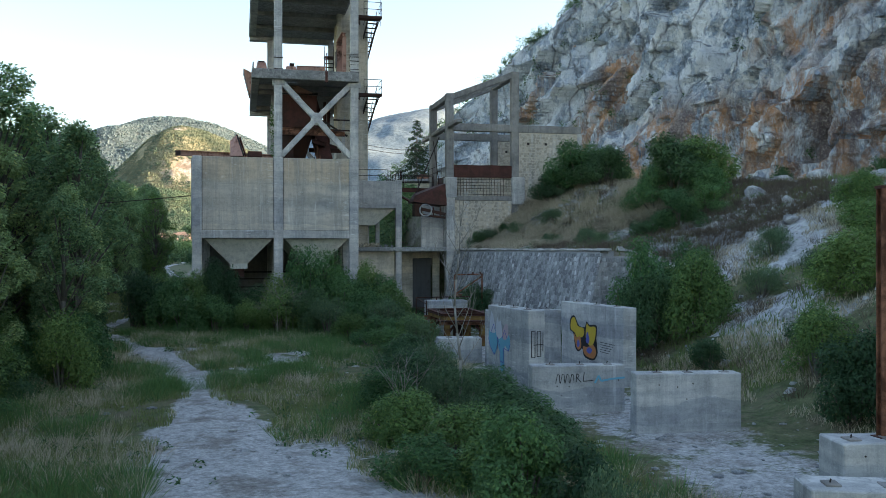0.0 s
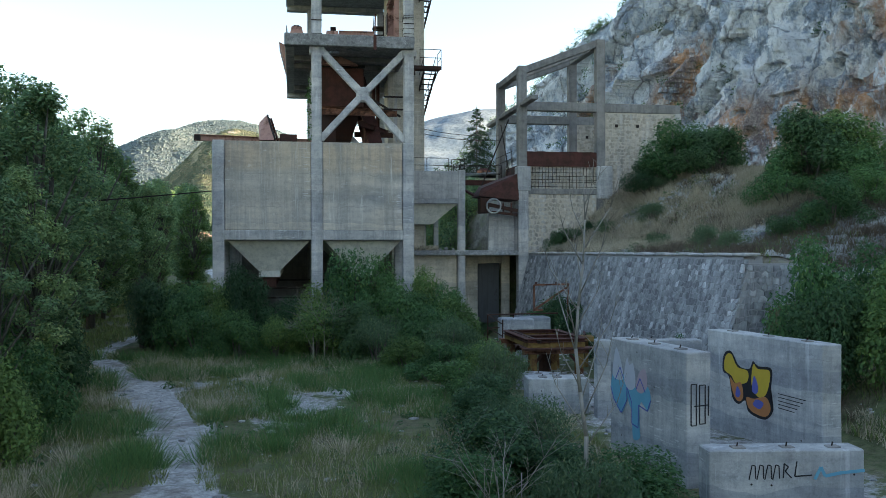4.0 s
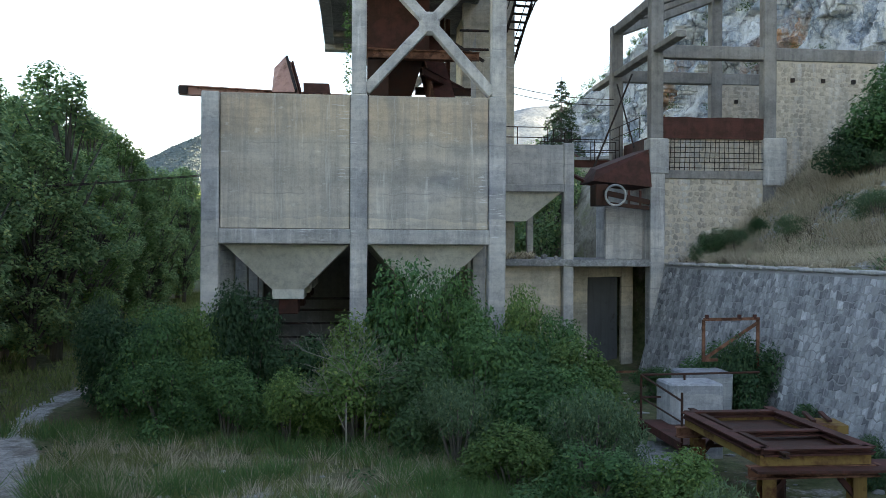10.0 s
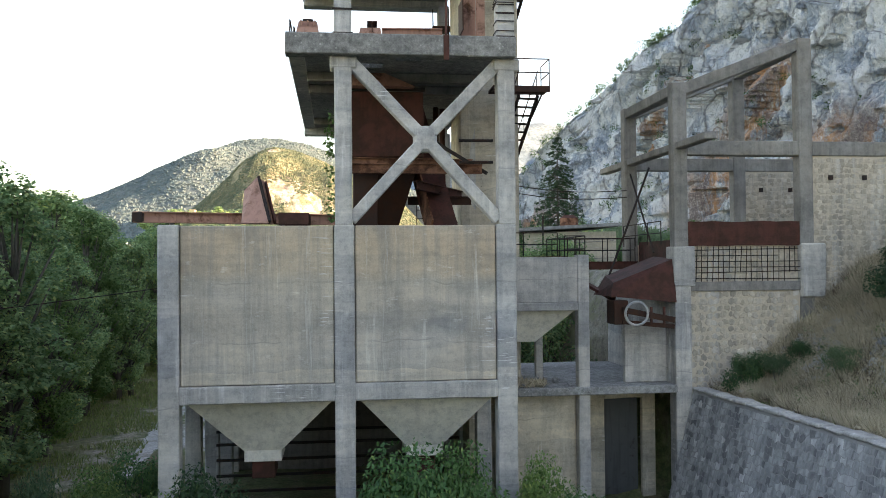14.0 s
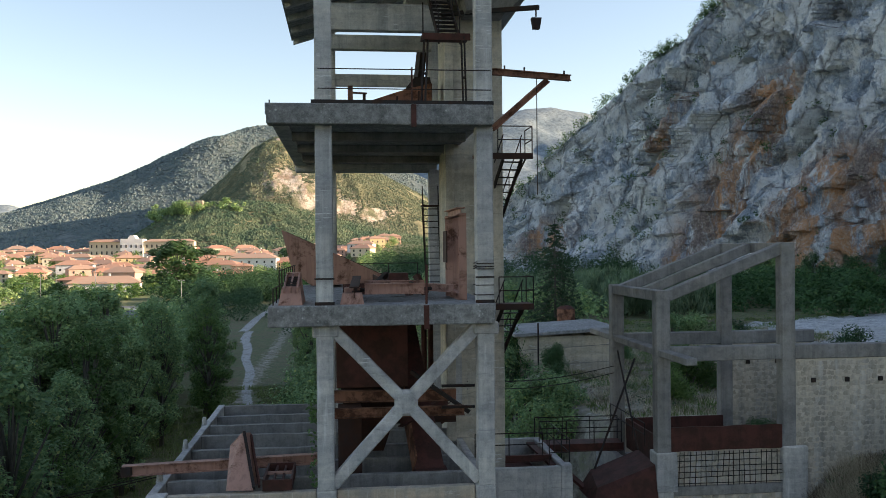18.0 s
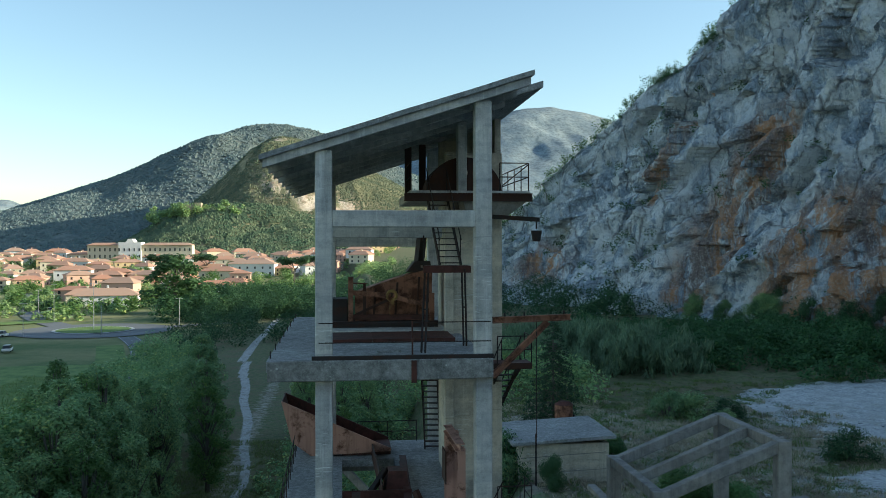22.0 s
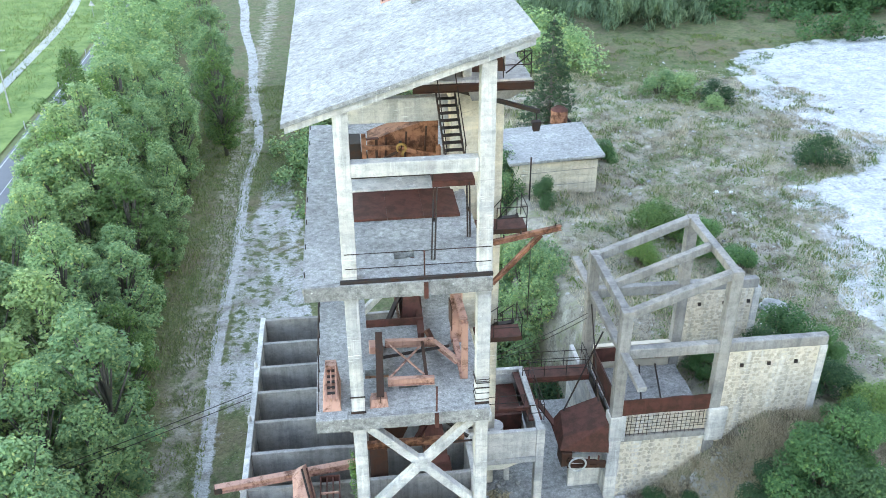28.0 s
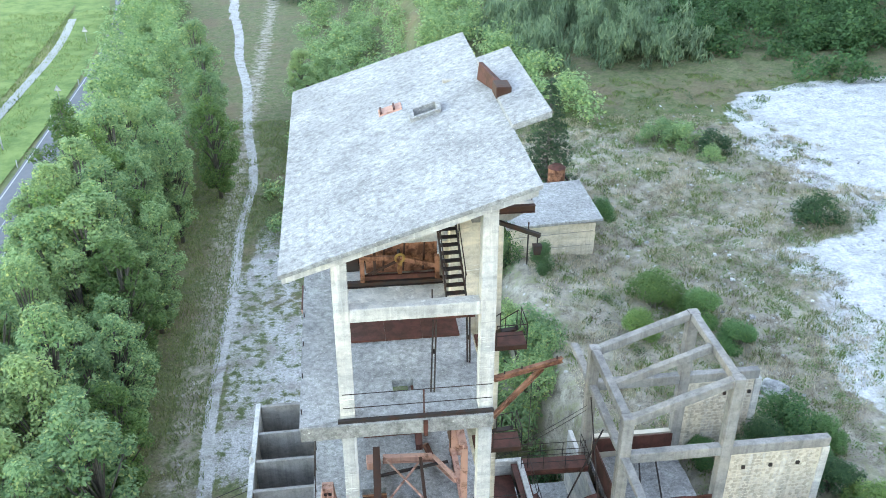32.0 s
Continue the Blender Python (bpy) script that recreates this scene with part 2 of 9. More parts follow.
M["rust"] = rusty("red_brown_rust", (0.115, 0.040, 0.030), (0.085, 0.034, 0.022), 0.5)
M["rust_dark"] = rusty("dark_rust", (0.055, 0.028, 0.02), (0.085, 0.033, 0.018), 0.5)
M["salmon"] = rusty("faded_salmon_paint", (0.52, 0.285, 0.215), (0.16, 0.065, 0.035), 0.42)
M["orange"] = rusty("orange_rusted_steel", (0.33, 0.15, 0.09), (0.12, 0.045, 0.022), 0.5)
M["ochre"] = rusty("yellowed_rusty_paint", (0.33, 0.20, 0.06), (0.17, 0.06, 0.025), 0.47)
M["iron"] = rusty("blackened_iron", (0.035, 0.028, 0.025), (0.07, 0.03, 0.018), 0.45)
M["door_grey"] = rusty("dull_grey_door", (0.10, 0.105, 0.11), (0.07, 0.055, 0.05), 0.36)


def rock(name, a, b, c, stain=0.0):
    """Broken limestone: pale faces, darker joints at three scales, speckle and rust."""
    k = N(name, 0.92)
    n1 = k.noise(0.03, 5, 0.6, k.pos(1, 1.4, 0.8), 0.2)
    n2 = k.noise(0.16, 9, 0.72, k.pos(1, 1.2, 0.6), 0.25)
    n3 = k.noise(2.1, 10, 0.82)
    n4 = k.noise(0.6, 7, 0.75, k.pos(1.3, 1.3, 0.5))
    col = k.mix(k.ramp(n2, (0.45, (0, 0, 0)), (0.51, (1, 1, 1))), a, b)
    col = k.mix(k.math("MULTIPLY", k.ramp(n1, (0.46, (0, 0, 0)), (0.60, (1, 1, 1))), 0.4), col, c)
    col = k.mix(k.math("MULTIPLY", k.ramp(n3, (0.50, (0, 0, 0)), (0.62, (1, 1, 1))), 0.6), col, tuple(min(0.92, x * 1.15) for x in b))
    col = k.mix(k.math("MULTIPLY", k.ramp(n3, (0.36, (1, 1, 1)), (0.46, (0, 0, 0))), 0.5), col, tuple(x * 0.4 for x in a))
    col = k.mix(k.math("MULTIPLY", k.ramp(n4, (0.38, (1, 1, 1)), (0.45, (0, 0, 0))), 0.5), col, tuple(x * 0.4 for x in a))

    def joint(scale, vec, wid):
        return k.ramp(k.voro(scale, vec, "DISTANCE_TO_EDGE"), (0.0, (1, 1, 1)), (wid, (0, 0, 0)))
    skew = k.n("VectorRotate")
    skew.inputs["Angle"].default_value = 0.5
    k.link(k.pos(1, 1, 0.55), skew.inputs["Vector"])
    warp = k.n("VectorMath")
    wob = k.n("TexNoise", Scale=0.25, Detail=4)
    k.link(k.pos(), wob.inputs["Vector"])
    warp.operation = "MULTIPLY_ADD"
    k.link(wob.outputs["Color"], warp.inputs[0])
    warp.inputs[1].default_value = (3.0, 3.0, 3.0)
    k.link(skew.outputs[0], warp.inputs[2])
    v = warp.outputs[0]
    j1, j2 = joint(0.11, v, 0.05), joint(0.42, v, 0.09)
    col = k.mix(k.math("MULTIPLY", k.math("MULTIPLY", j1, k.ramp(n4, (0.40, (0, 0, 0)), (0.52, (1, 1, 1)))), 0.8, True), col, (0.09, 0.095, 0.11))
    col = k.mix(k.math("MULTIPLY", k.math("MULTIPLY", j2, k.ramp(n2, (0.40, (1, 1, 1)), (0.58, (0.15, 0.15, 0.15)))), 0.45, True), col, (0.13, 0.14, 0.16))
    if stain:
        warm = k.ramp(k.noise(0.06, 6, 0.7, k.pos(1, 1, 0.6), 0.3), (0.54, (0, 0, 0)), (0.66, (1, 1, 1)))
        col = k.mix(k.math("MULTIPLY", warm, 0.14), col, (0.58, 0.48, 0.38))
        at = k.attr("stain")
        f = k.math("MULTIPLY", k.ramp(at, (0.1, (0, 0, 0)), (0.45, (1, 1, 1))), k.ramp(k.noise(0.17, 9, 0.75, k.pos(1.2, 1.2, 0.28), 0.3), (0.42, (0, 0, 0)), (0.52, (1, 1, 1))))
        sc = k.mix(k.ramp(k.noise(0.13, 7, 0.7, k.pos(1, 1, 0.35)), (0.42, (0, 0, 0)), (0.56, (1, 1, 1))), (0.66, 0.31, 0.12), (0.20, 0.13, 0.11))
        sc = k.mix(k.ramp(n3, (0.50, (0, 0, 0)), (0.62, (0.8, 0.8, 0.8))), sc, (0.66, 0.57, 0.48))
        col = k.mix(k.math("MULTIPLY", f, stain), col, sc)
    h = k.math("ADD", k.math("MULTIPLY", n2, 2.0), k.math("SUBTRACT", k.math("ADD", n3, n4), k.math("ADD", k.math("MULTIPLY", j1, 0.6), k.math("MULTIPLY", j2, 0.35))))
    return k.colour(col).bump(h, 1.0, 1.0 if stain else 0.25).m


# the blue cast of sky-lit shade is put into the cliff's limestone tones
M["cliff"] = rock("quarried_limestone", (0.40, 0.49, 0.60), (0.94, 0.97, 1.0), (0.60, 0.69, 0.80), 0.85)
M["boulder"] = rock("white_limestone", (0.46, 0.47, 0.48), (0.70, 0.70, 0.68), (0.58, 0.57, 0.54))


def leafy(name, a, b, c):
    """Foliage: colour varies leaf by leaf and plant by plant."""
    k = N(name, 0.6)
    isl = k.island()
    col = k.ramp(isl, (0.0, a), (0.55, b), (0.86, b), (1.0, c))
    col = k.mix(k.ramp(k.rand(), (0.0, (0.55, 0.55, 0.55)), (0.45, (0, 0, 0))), col, tuple(x * 0.7 for x in a))
    col = k.mix(k.ramp(k.rand(), (0.6, (0, 0, 0)), (1.0, (0.22, 0.22, 0.22))), col, c)
    k.colour(col)
    k.b.inputs["Specular IOR Level"].default_value = 0.25
    tr = k.n("BsdfTranslucent")
    k.link(col, tr.inputs["Color"])
    ms = k.n("MixShader", Fac=0.36)
    k.link(k.b.outputs[0], ms.inputs[1])
    k.link(tr.outputs[0], ms.inputs[2])
    k.link(ms.outputs[0], k.t.nodes["Material Output"].inputs["Surface"])
    return k.m


M["leaf_poplar"] = leafy("poplar_leaves", (0.118, 0.235, 0.112), (0.275, 0.42, 0.185), (0.52, 0.56, 0.20))
M["leaf_grey"] = leafy("grey_green_leaves", (0.07, 0.135, 0.07), (0.135, 0.22, 0.115), (0.24, 0.30, 0.13))
M["leaf_dark"] = leafy("dark_evergreen_leaves", (0.034, 0.085, 0.04), (0.072, 0.155, 0.066), (0.15, 0.24, 0.085))
M["leaf_lime"] = leafy("yellow_green_leaves", (0.085, 0.17, 0.055), (0.165, 0.285, 0.085), (0.31, 0.39, 0.11))
M["leaf_mid"] = leafy("mid_green_leaves", (0.05, 0.13, 0.05), (0.105, 0.235, 0.085), (0.22, 0.34, 0.10))
M["leaf_pine"] = leafy("pine_needles", (0.045, 0.095, 0.05), (0.08, 0.145, 0.07), (0.12, 0.19, 0.085))
M["leaf_reed"] = leafy("blue_green_reeds", (0.10, 0.17, 0.10), (0.16, 0.25, 0.15), (0.26, 0.33, 0.18))
M["grass"] = leafy("wild_grass", (0.12, 0.185, 0.06), (0.20, 0.275, 0.09), (0.36, 0.31, 0.16))
M["straw"] = leafy("dry_straw_grass", (0.42, 0.36, 0.255), (0.68, 0.595, 0.44), (0.29, 0.26, 0.175))
M["dead_stalk"] = leafy("dead_brown_stalks", (0.10, 0.075, 0.055), (0.20, 0.155, 0.11), (0.34, 0.28, 0.19))
kb = N("grey_bark", 0.9)
M["bark"] = kb.colour(kb.mix(kb.noise(3, 6, 0.7, kb.pos(4, 4, 0.6)), (0.05, 0.042, 0.035), (0.22, 0.20, 0.17))).bump(kb.noise(12, 4), 0.5).m
kb = N("dead_wood", 0.9)
M["deadwood"] = kb.colour(kb.mix(kb.noise(5, 5), (0.20, 0.18, 0.15), (0.40, 0.37, 0.32))).m


def ground_material():
    k = N("ground", 0.95)
    n1, n2, n3 = k.noise(0.12, 6, 0.6), k.noise(1.1, 7, 0.65), k.noise(9, 5, 0.7)
    grass = k.mix(k.ramp(n2, (0.35, (0, 0, 0)), (0.65, (1, 1, 1))), (0.085, 0.115, 0.045), (0.19, 0.19, 0.095))
    dry = k.mix(k.ramp(n2, (0.38, (0, 0, 0)), (0.62, (1, 1, 1))), (0.22, 0.195, 0.15), (0.46, 0.42, 0.345))
    grass = k.mix(k.ramp(n1, (0.52, (0, 0, 0)), (0.68, (0.7, 0.7, 0.7))), grass, (0.19, 0.135, 0.085))
    stones = k.ramp(k.voro(6.0), (0.05, (1, 1, 1)), (0.35, (0.55, 0.55, 0.55)))
    gravel = k.mix(k.ramp(n3, (0.3, (0, 0, 0)), (0.7, (1, 1, 1))), (0.36, 0.35, 0.33), (0.64, 0.63, 0.605))
    gravel = k.mix(0.22, gravel, stones, "MULTIPLY")
    white = k.mix(k.ramp(n2, (0.36, (0, 0, 0)), (0.6, (1, 1, 1))), (0.40, 0.405, 0.41), (0.63, 0.63, 0.62))
    col = grass
    for name, c, gain in (("dry", dry, 0.55), ("gravel", gravel, 0.75), ("white", white, 0.6)):
        a = k.attr(name)
        f = k.math("ADD", a, k.math("MULTIPLY", k.math("SUBTRACT", k.math("ADD", k.math("MULTIPLY", n2, 0.75), k.math("MULTIPLY", n3, 0.25)), 0.5), gain * 2))
        f = k.math("MULTIPLY", k.ramp(f, (0.42, (0, 0, 0)), (0.58, (1, 1, 1))), k.ramp(a, (0.02, (0, 0, 0)), (0.12, (1, 1, 1))))
        col = k.mix(f, col, c)
    # bare brown earth, and stones showing through
    earth = k.ramp(k.noise(0.55, 8, 0.75), (0.50, (0, 0, 0)), (0.60, (1, 1, 1)))
    col = k.mix(k.math("MULTIPLY", k.math("MULTIPLY", earth, k.ramp(k.attr("white"), (0.45, (1, 1, 1)), (0.95, (0.4, 0.4, 0.4)))), 0.55), col, k.mix(n3, (0.085, 0.062, 0.042), (0.20, 0.16, 0.115)))
    mott = k.ramp(k.noise(3.6, 9, 0.82), (0.36, (0.35, 0.35, 0.35)), (0.64, (1.45, 1.45, 1.45)))
    col = k.mix(0.7, col, mott, "MULTIPLY")
    slab_ = k.ramp(k.voro(1.1), (0.10, (1, 1, 1)), (0.2, (0, 0, 0)))
    herb = k.ramp(k.noise(0.9, 7, 0.75), (0.50, (0, 0, 0)), (0.58, (1, 1, 1)))
    col = k.mix(k.math("MULTIPLY", herb, k.math("MULTIPLY", k.math("MULTIPLY", k.attr("dry"), k.ramp(k.attr("white"), (0.45, (1, 1, 1)), (0.95, (0.3, 0.3, 0.3)))), 0.7)), col, (0.17, 0.185, 0.085))
    col = k.mix(k.math("MULTIPLY", slab_, k.math("MULTIPLY", k.attr("dry"), 0.75)), col, (0.50, 0.49, 0.47))
    peb = k.ramp(k.voro(3.3), (0.0, (1, 1, 1)), (0.16, (0, 0, 0)))
    col = k.mix(k.math("MULTIPLY", k.math("MULTIPLY", peb, n2), 1.1, True), col, (0.46, 0.455, 0.44))
    far = k.attr("far")
    fcol = k.mix(k.ramp(k.noise(0.03, 7, 0.7), (0.38, (0, 0, 0)), (0.62, (1, 1, 1))), (0.09, 0.14, 0.045), (0.24, 0.23, 0.11))
    col = k.mix(far, col, fcol)
    return k.colour(col).bump(k.math("ADD", n3, k.math("MULTIPLY", k.voro(6.0), 0.5)), 0.6, 0.05).m


M["ground"] = ground_material()

# ---- helpers ----


def link_mesh(name, me, material, parent=None, label=""):
    ob = new(name, me)
    if material is not None and not me.materials:
        me.materials.append(material)
    if parent is not None:
        ob.parent = parent
    if label:
        ob["label"] = label
    return ob


def part(name, bm, material, parent=None, label="", smooth=False):
    me = bpy.data.meshes.new(name)
    bm.normal_update()
    bm.to_mesh(me)
    bm.free()
    if smooth:
        me.shade_smooth()
    return link_mesh(name, me, material, parent, label)


def thing(name, label, category, at=(0, 0, 0), group="", kind=""):
    ob = new(name)
    ob.empty_display_size = 0.2
    ob.location = at
    return tagged(ob, label, category, group, kind)


def solid(bm, pts, faces):
    vs = [bm.verts.new(p) for p in pts]
    return [bm.faces.new([vs[i] for i in f]) for f in faces]


BOXF = ((0, 3, 2, 1), (4, 5, 6, 7), (0, 1, 5, 4), (1, 2, 6, 5), (2, 3, 7, 6), (3, 0, 4, 7))


def box(bm, x0, x1, y0, y1, z0, z1, bev=0.0):
    b = bmesh.new() if bev else bm
    solid(b, [(x0, y0, z0), (x1, y0, z0), (x1, y1, z0), (x0, y1, z0), (x0, y0, z1), (x1, y0, z1), (x1, y1, z1), (x0, y1, z1)], BOXF)
    if bev:
        bmesh.ops.bevel(b, geom=b.edges[:], offset=bev, segments=1, affect="EDGES")
        merge(bm, b)
    return bm


def merge(bm, b):
    me = bpy.data.meshes.new("tmp")
    b.to_mesh(me)
    b.free()
    bm.from_mesh(me)
    bpy.data.meshes.remove(me)


def cuboid(x0, x1, y0, y1, z0, z1, bev=0.025):
    return box(bmesh.new(), x0, x1, y0, y1, z0, z1, bev)


def bar(p, q, w, h=None, bev=0.0, up=(0, 0, 1)):
    """A square bar from p to q, w wide and h high."""
    h = w if h is None else h
    p, q = Vector(p), Vector(q)
    d = (q - p).normalized()
    s = d.cross(Vector(up))
    s = s.normalized() if s.length > 1e-4 else Vector((1, 0, 0))
    u = s.cross(d)
    bm = bmesh.new()
    pts = []
    for e in (p, q):
        for a, b in ((-1, -1), (1, -1), (1, 1), (-1, 1)):
            pts.append(e + s * a * w / 2 + u * b * h / 2)
    solid(bm, pts, BOXF)
    bmesh.ops.recalc_face_normals(bm, faces=bm.faces[:])
    if bev:
        bmesh.ops.bevel(bm, geom=bm.edges[:], offset=bev, segments=1, affect="EDGES")
    return bm


def ibeam(p, q, w, h, t=0.03, up=(0, 0, 1)):
    """A rolled steel section: two flanges and a web."""
    p, q = Vector(p), Vector(q)
    d = (q - p).normalized()
    s = d.cross(Vector(up)).normalized()
    u = s.cross(d)
    bm = bmesh.new()
    for o in (-1, 1):
        b = bar(p + u * o * (h - t) / 2, q + u * o * (h - t) / 2, w, t, 0, up)
        merge(bm, b)
    merge(bm, bar(p, q, t, h - 2 * t, 0, up))
    return bm


def rod(p, q, r, n=8, r2=None):
    """A round bar."""
    p, q = Vector(p), Vector(q)
    bm = bmesh.new()
    m = (q - p).to_track_quat("Z", "Y").to_matrix().to_4x4()
    bmesh.ops.create_cone(bm, cap_ends=True, segments=n, radius1=r, radius2=r if r2 is None else r2, depth=(q - p).length, matrix=Matrix.Translation((p + q) / 2) @ m)
    return bm


def ring(c, axis, rad, r, n=20, k=6):
    """A torus round the axis."""
    c = Vector(c)
    q = Vector(axis).to_track_quat("Z", "Y")
    bm = bmesh.new()
    rows = []
    for i in range(n):
        a = 2 * math.pi * i / n
        rows.append([bm.verts.new(c + q @ Vector((math.cos(a) * (rad + r * math.cos(b)), math.sin(a) * (rad + r * math.cos(b)), r * math.sin(b)))) for b in (2 * math.pi * j / k for j in range(k))])
    for i in range(n):
        for j in range(k):
            bm.faces.new((rows[i][j], rows[(i + 1) % n][j], rows[(i + 1) % n][(j + 1) % k], rows[i][(j + 1) % k]))
    return bm


def tube(pts, r, n=5):
    """One bent tube through the points."""
    bm = bmesh.new()
    rings = []
    for i, p in enumerate(pts):
        d = (pts[min(i + 1, len(pts) - 1)] - pts[max(i - 1, 0)]).to_track_quat("Z", "Y").to_matrix()
        rings.append([bm.verts.new(p + d @ Vector((math.cos(a) * r, math.sin(a) * r, 0))) for a in [2 * math.pi * j / n for j in range(n)]])
    for a, b in zip(rings[:-1], rings[1:]):
        for j in range(n):
            bm.faces.new((a[j], a[(j + 1) % n], b[(j + 1) % n], b[j]))
    bm.faces.new(rings[0][::-1])
    bm.faces.new(rings[-1])
    return bm


def frustum(a, b):
    """A solid between the lower rectangle a and the upper one b: (x0, x1, y0, y1, z)."""
    bm = bmesh.new()
    pts = [(x, y, r[4]) for r in (a, b) for x, y in ((r[0], r[2]), (r[1], r[2]), (r[1], r[3]), (r[0], r[3]))]
    solid(bm, pts, BOXF)
    return bm


def rough_edges(bm, amp, cuts=6, seed=0):
    """Worn concrete: cut the long edges and shift the points a little."""
    bmesh.ops.subdivide_edges(bm, edges=[e for e in bm.edges if e.calc_length() > 0.8], cuts=cuts, use_grid_fill=True)
    for v in bm.verts:
        v.co += noise.noise_vector(v.co * 1.3 + Vector((seed, 0, 0))) * amp
    return bm


def grid_mesh(name, X, Y, Z):
    """A sheet from 2-D arrays."""
    r, c = X.shape
    co = np.stack((X, Y, Z), -1).reshape(-1, 3)
    i = np.arange(r * c).reshape(r, c)
    q = np.stack((i[:-1, :-1], i[:-1, 1:], i[1:, 1:], i[1:, :-1]), -1).reshape(-1, 4)
    me = bpy.data.meshes.new(name)
    me.vertices.add(len(co))
    me.vertices.foreach_set("co", co.ravel())
    me.loops.add(q.size)
    me.loops.foreach_set("vertex_index", q.ravel())
    me.polygons.add(len(q))
    me.polygons.foreach_set("loop_start", np.arange(0, q.size, 4))
    me.update(calc_edges=True)
    me.shade_smooth()
    return me


def polys(name, co, k, smooth=False):
    """A mesh of separate k-gons from an array of corner points."""
    co = np.asarray(co, dtype=np.float32).reshape(-1, 3)
    me = bpy.data.meshes.new(name)
    me.vertices.add(len(co))
    me.vertices.foreach_set("co", co.ravel())
    me.loops.add(len(co))
    me.loops.foreach_set("vertex_index", np.arange(len(co)))
    me.polygons.add(len(co) // k)
    me.polygons.foreach_set("loop_start", np.arange(0, len(co), k))
    me.update(calc_edges=True)
    return me


def sm(x, a, b):
    t = np.clip((np.asarray(x, dtype=float) - a) / (b - a), 0, 1)
    return t * t * (3 - 2 * t)


def vnoise(x, y, f, seed=0, octaves=4):
    """Value noise on arrays."""
    out, amp, tot = 0, 1, 0
    for o in range(octaves):
        xs, ys = x * f + seed * 17.3 + o * 31.7, y * f + seed * 9.1 + o * 11.3
        xi, yi = np.floor(xs), np.floor(ys)
        u, v = xs - xi, ys - yi
        u, v = u * u * (3 - 2 * u), v * v * (3 - 2 * v)

        def hsh(a, b):
            s = np.sin(a * 127.1 + b * 311.7 + seed * 7.7) * 43758.5453
            return s - np.floor(s)
        out = out + amp * ((hsh(xi, yi) * (1 - u) + hsh(xi + 1, yi) * u) * (1 - v) + (hsh(xi, yi + 1) * (1 - u) + hsh(xi + 1, yi + 1) * u) * v)
        tot += amp
        amp *= 0.5
        f *= 2.03
    return out / tot


# ---- the ground ----
WALL_TOP = 4.8


def wall_x(y):
    """The foot of the retaining wall's crest, running away from the lane."""
    return 17.3 + 1.3 * np.clip((64 - np.asarray(y, dtype=float)) / 24, 0, 1)


def height(x, y):
    x, y = np.asarray(x, dtype=float), np.asarray(y, dtype=float)
    wx = wall_x(y)
    # open bank south of the wall
    ramp = np.clip((x - 17.2) / 19.5, 0, 1)
    bank = 9.2 * (0.7 * ramp + 0.3 * sm(ramp, 0, 1))
    # behind the wall: step, then the bank, steep and grassy beside the frame, slack and stony to the south
    run = 8.0 + 10.5 * sm(y, 60, 47)
    walled = WALL_TOP * sm(x, wx + 0.15, wx + 0.55) + 4.2 * sm(x, wx + 0.8, wx + run) + 0.6 * np.exp(-((x - 27) / 6) ** 2 - ((y - 64) / 9) ** 2)
    # north of the works
    north = 9.2 * sm(x, 10.0 + 6 * np.exp(-((y - 72) / 6) ** 2), 18.0)
    soft = sm(x, 19.5, 24.0)
    w1 = sm(y, 39.6, 40.8) * (1 - soft) + sm(y, 35.5, 46.5) * soft
    w2 = sm(y, 66.0, 72.0)
    z = bank * (1 - w1) + walled * w1 * (1 - w2) + north * w2
    z = z + 0.9 * sm(x, 40, 80)
    z = z + 13.0 * sm(y, 600, 880) * sm(x, -620, -420) * (1 - sm(x, 120, 300))
    near = (np.abs(x) < 130) & (y > -60) & (y < 260)
    bump = (vnoise(x, y, 0.35, 3, 4) - 0.5)
    z = z + np.where(near, bump * (0.22 + 0.5 * sm(z, 0.5, 4)), 0)
    z = z - 0.3 * sm(y, 45, 15) * (1 - sm(x, 14, 20)) - 1.0 * sm(-x, 23.5, 29.0)
    return z


PATH_Y = (-10, 18, 24, 28.6, 32, 37, 45, 48, 55, 59, 80, 101, 129, 154, 196, 240)
PATH_X = (3.4, 3.4, 1.6, 1.1, 0.5, -0.4, -2.5, -3.5, -5.6, -6.3, -6.0, -6.6, -6.2, -8.3, -13.2, -18)
PATH_W = (4.2, 3.6, 2.0, 1.4, 0.6, 0.9, 1.2, 0.8, 0.45, 0.36, 0.38, 0.40, 0.42, 0.55, 0.7, 0.9)


def path_x(y):
    return np.interp(y, PATH_Y, PATH_X) + 0.25 * np.sin(np.asarray(y) / 5.0)


def axis_points(lo, hi, dlo, dhi, step, far_lo, far_hi, n):
    a = np.arange(lo, hi + 1e-6, step)
    g = lambda s, e, k: s + (e - s) * (np.linspace(0, 1, k + 1)[1:] ** 2.6)
    return np.concatenate((g(lo, far_lo, n)[::-1], a, g(hi, far_hi, n)))


gx = axis_points(-42, 62, 0, 0, 0.42, -4200, 4200, 40)
gy = axis_points(-6, 200, 0, 0, 0.42, -2500, 4600, 44)
GX, GY = np.meshgrid(gx, gy)
GZ = height(GX, GY)
me = grid_mesh("ground", GX, GY, GZ)
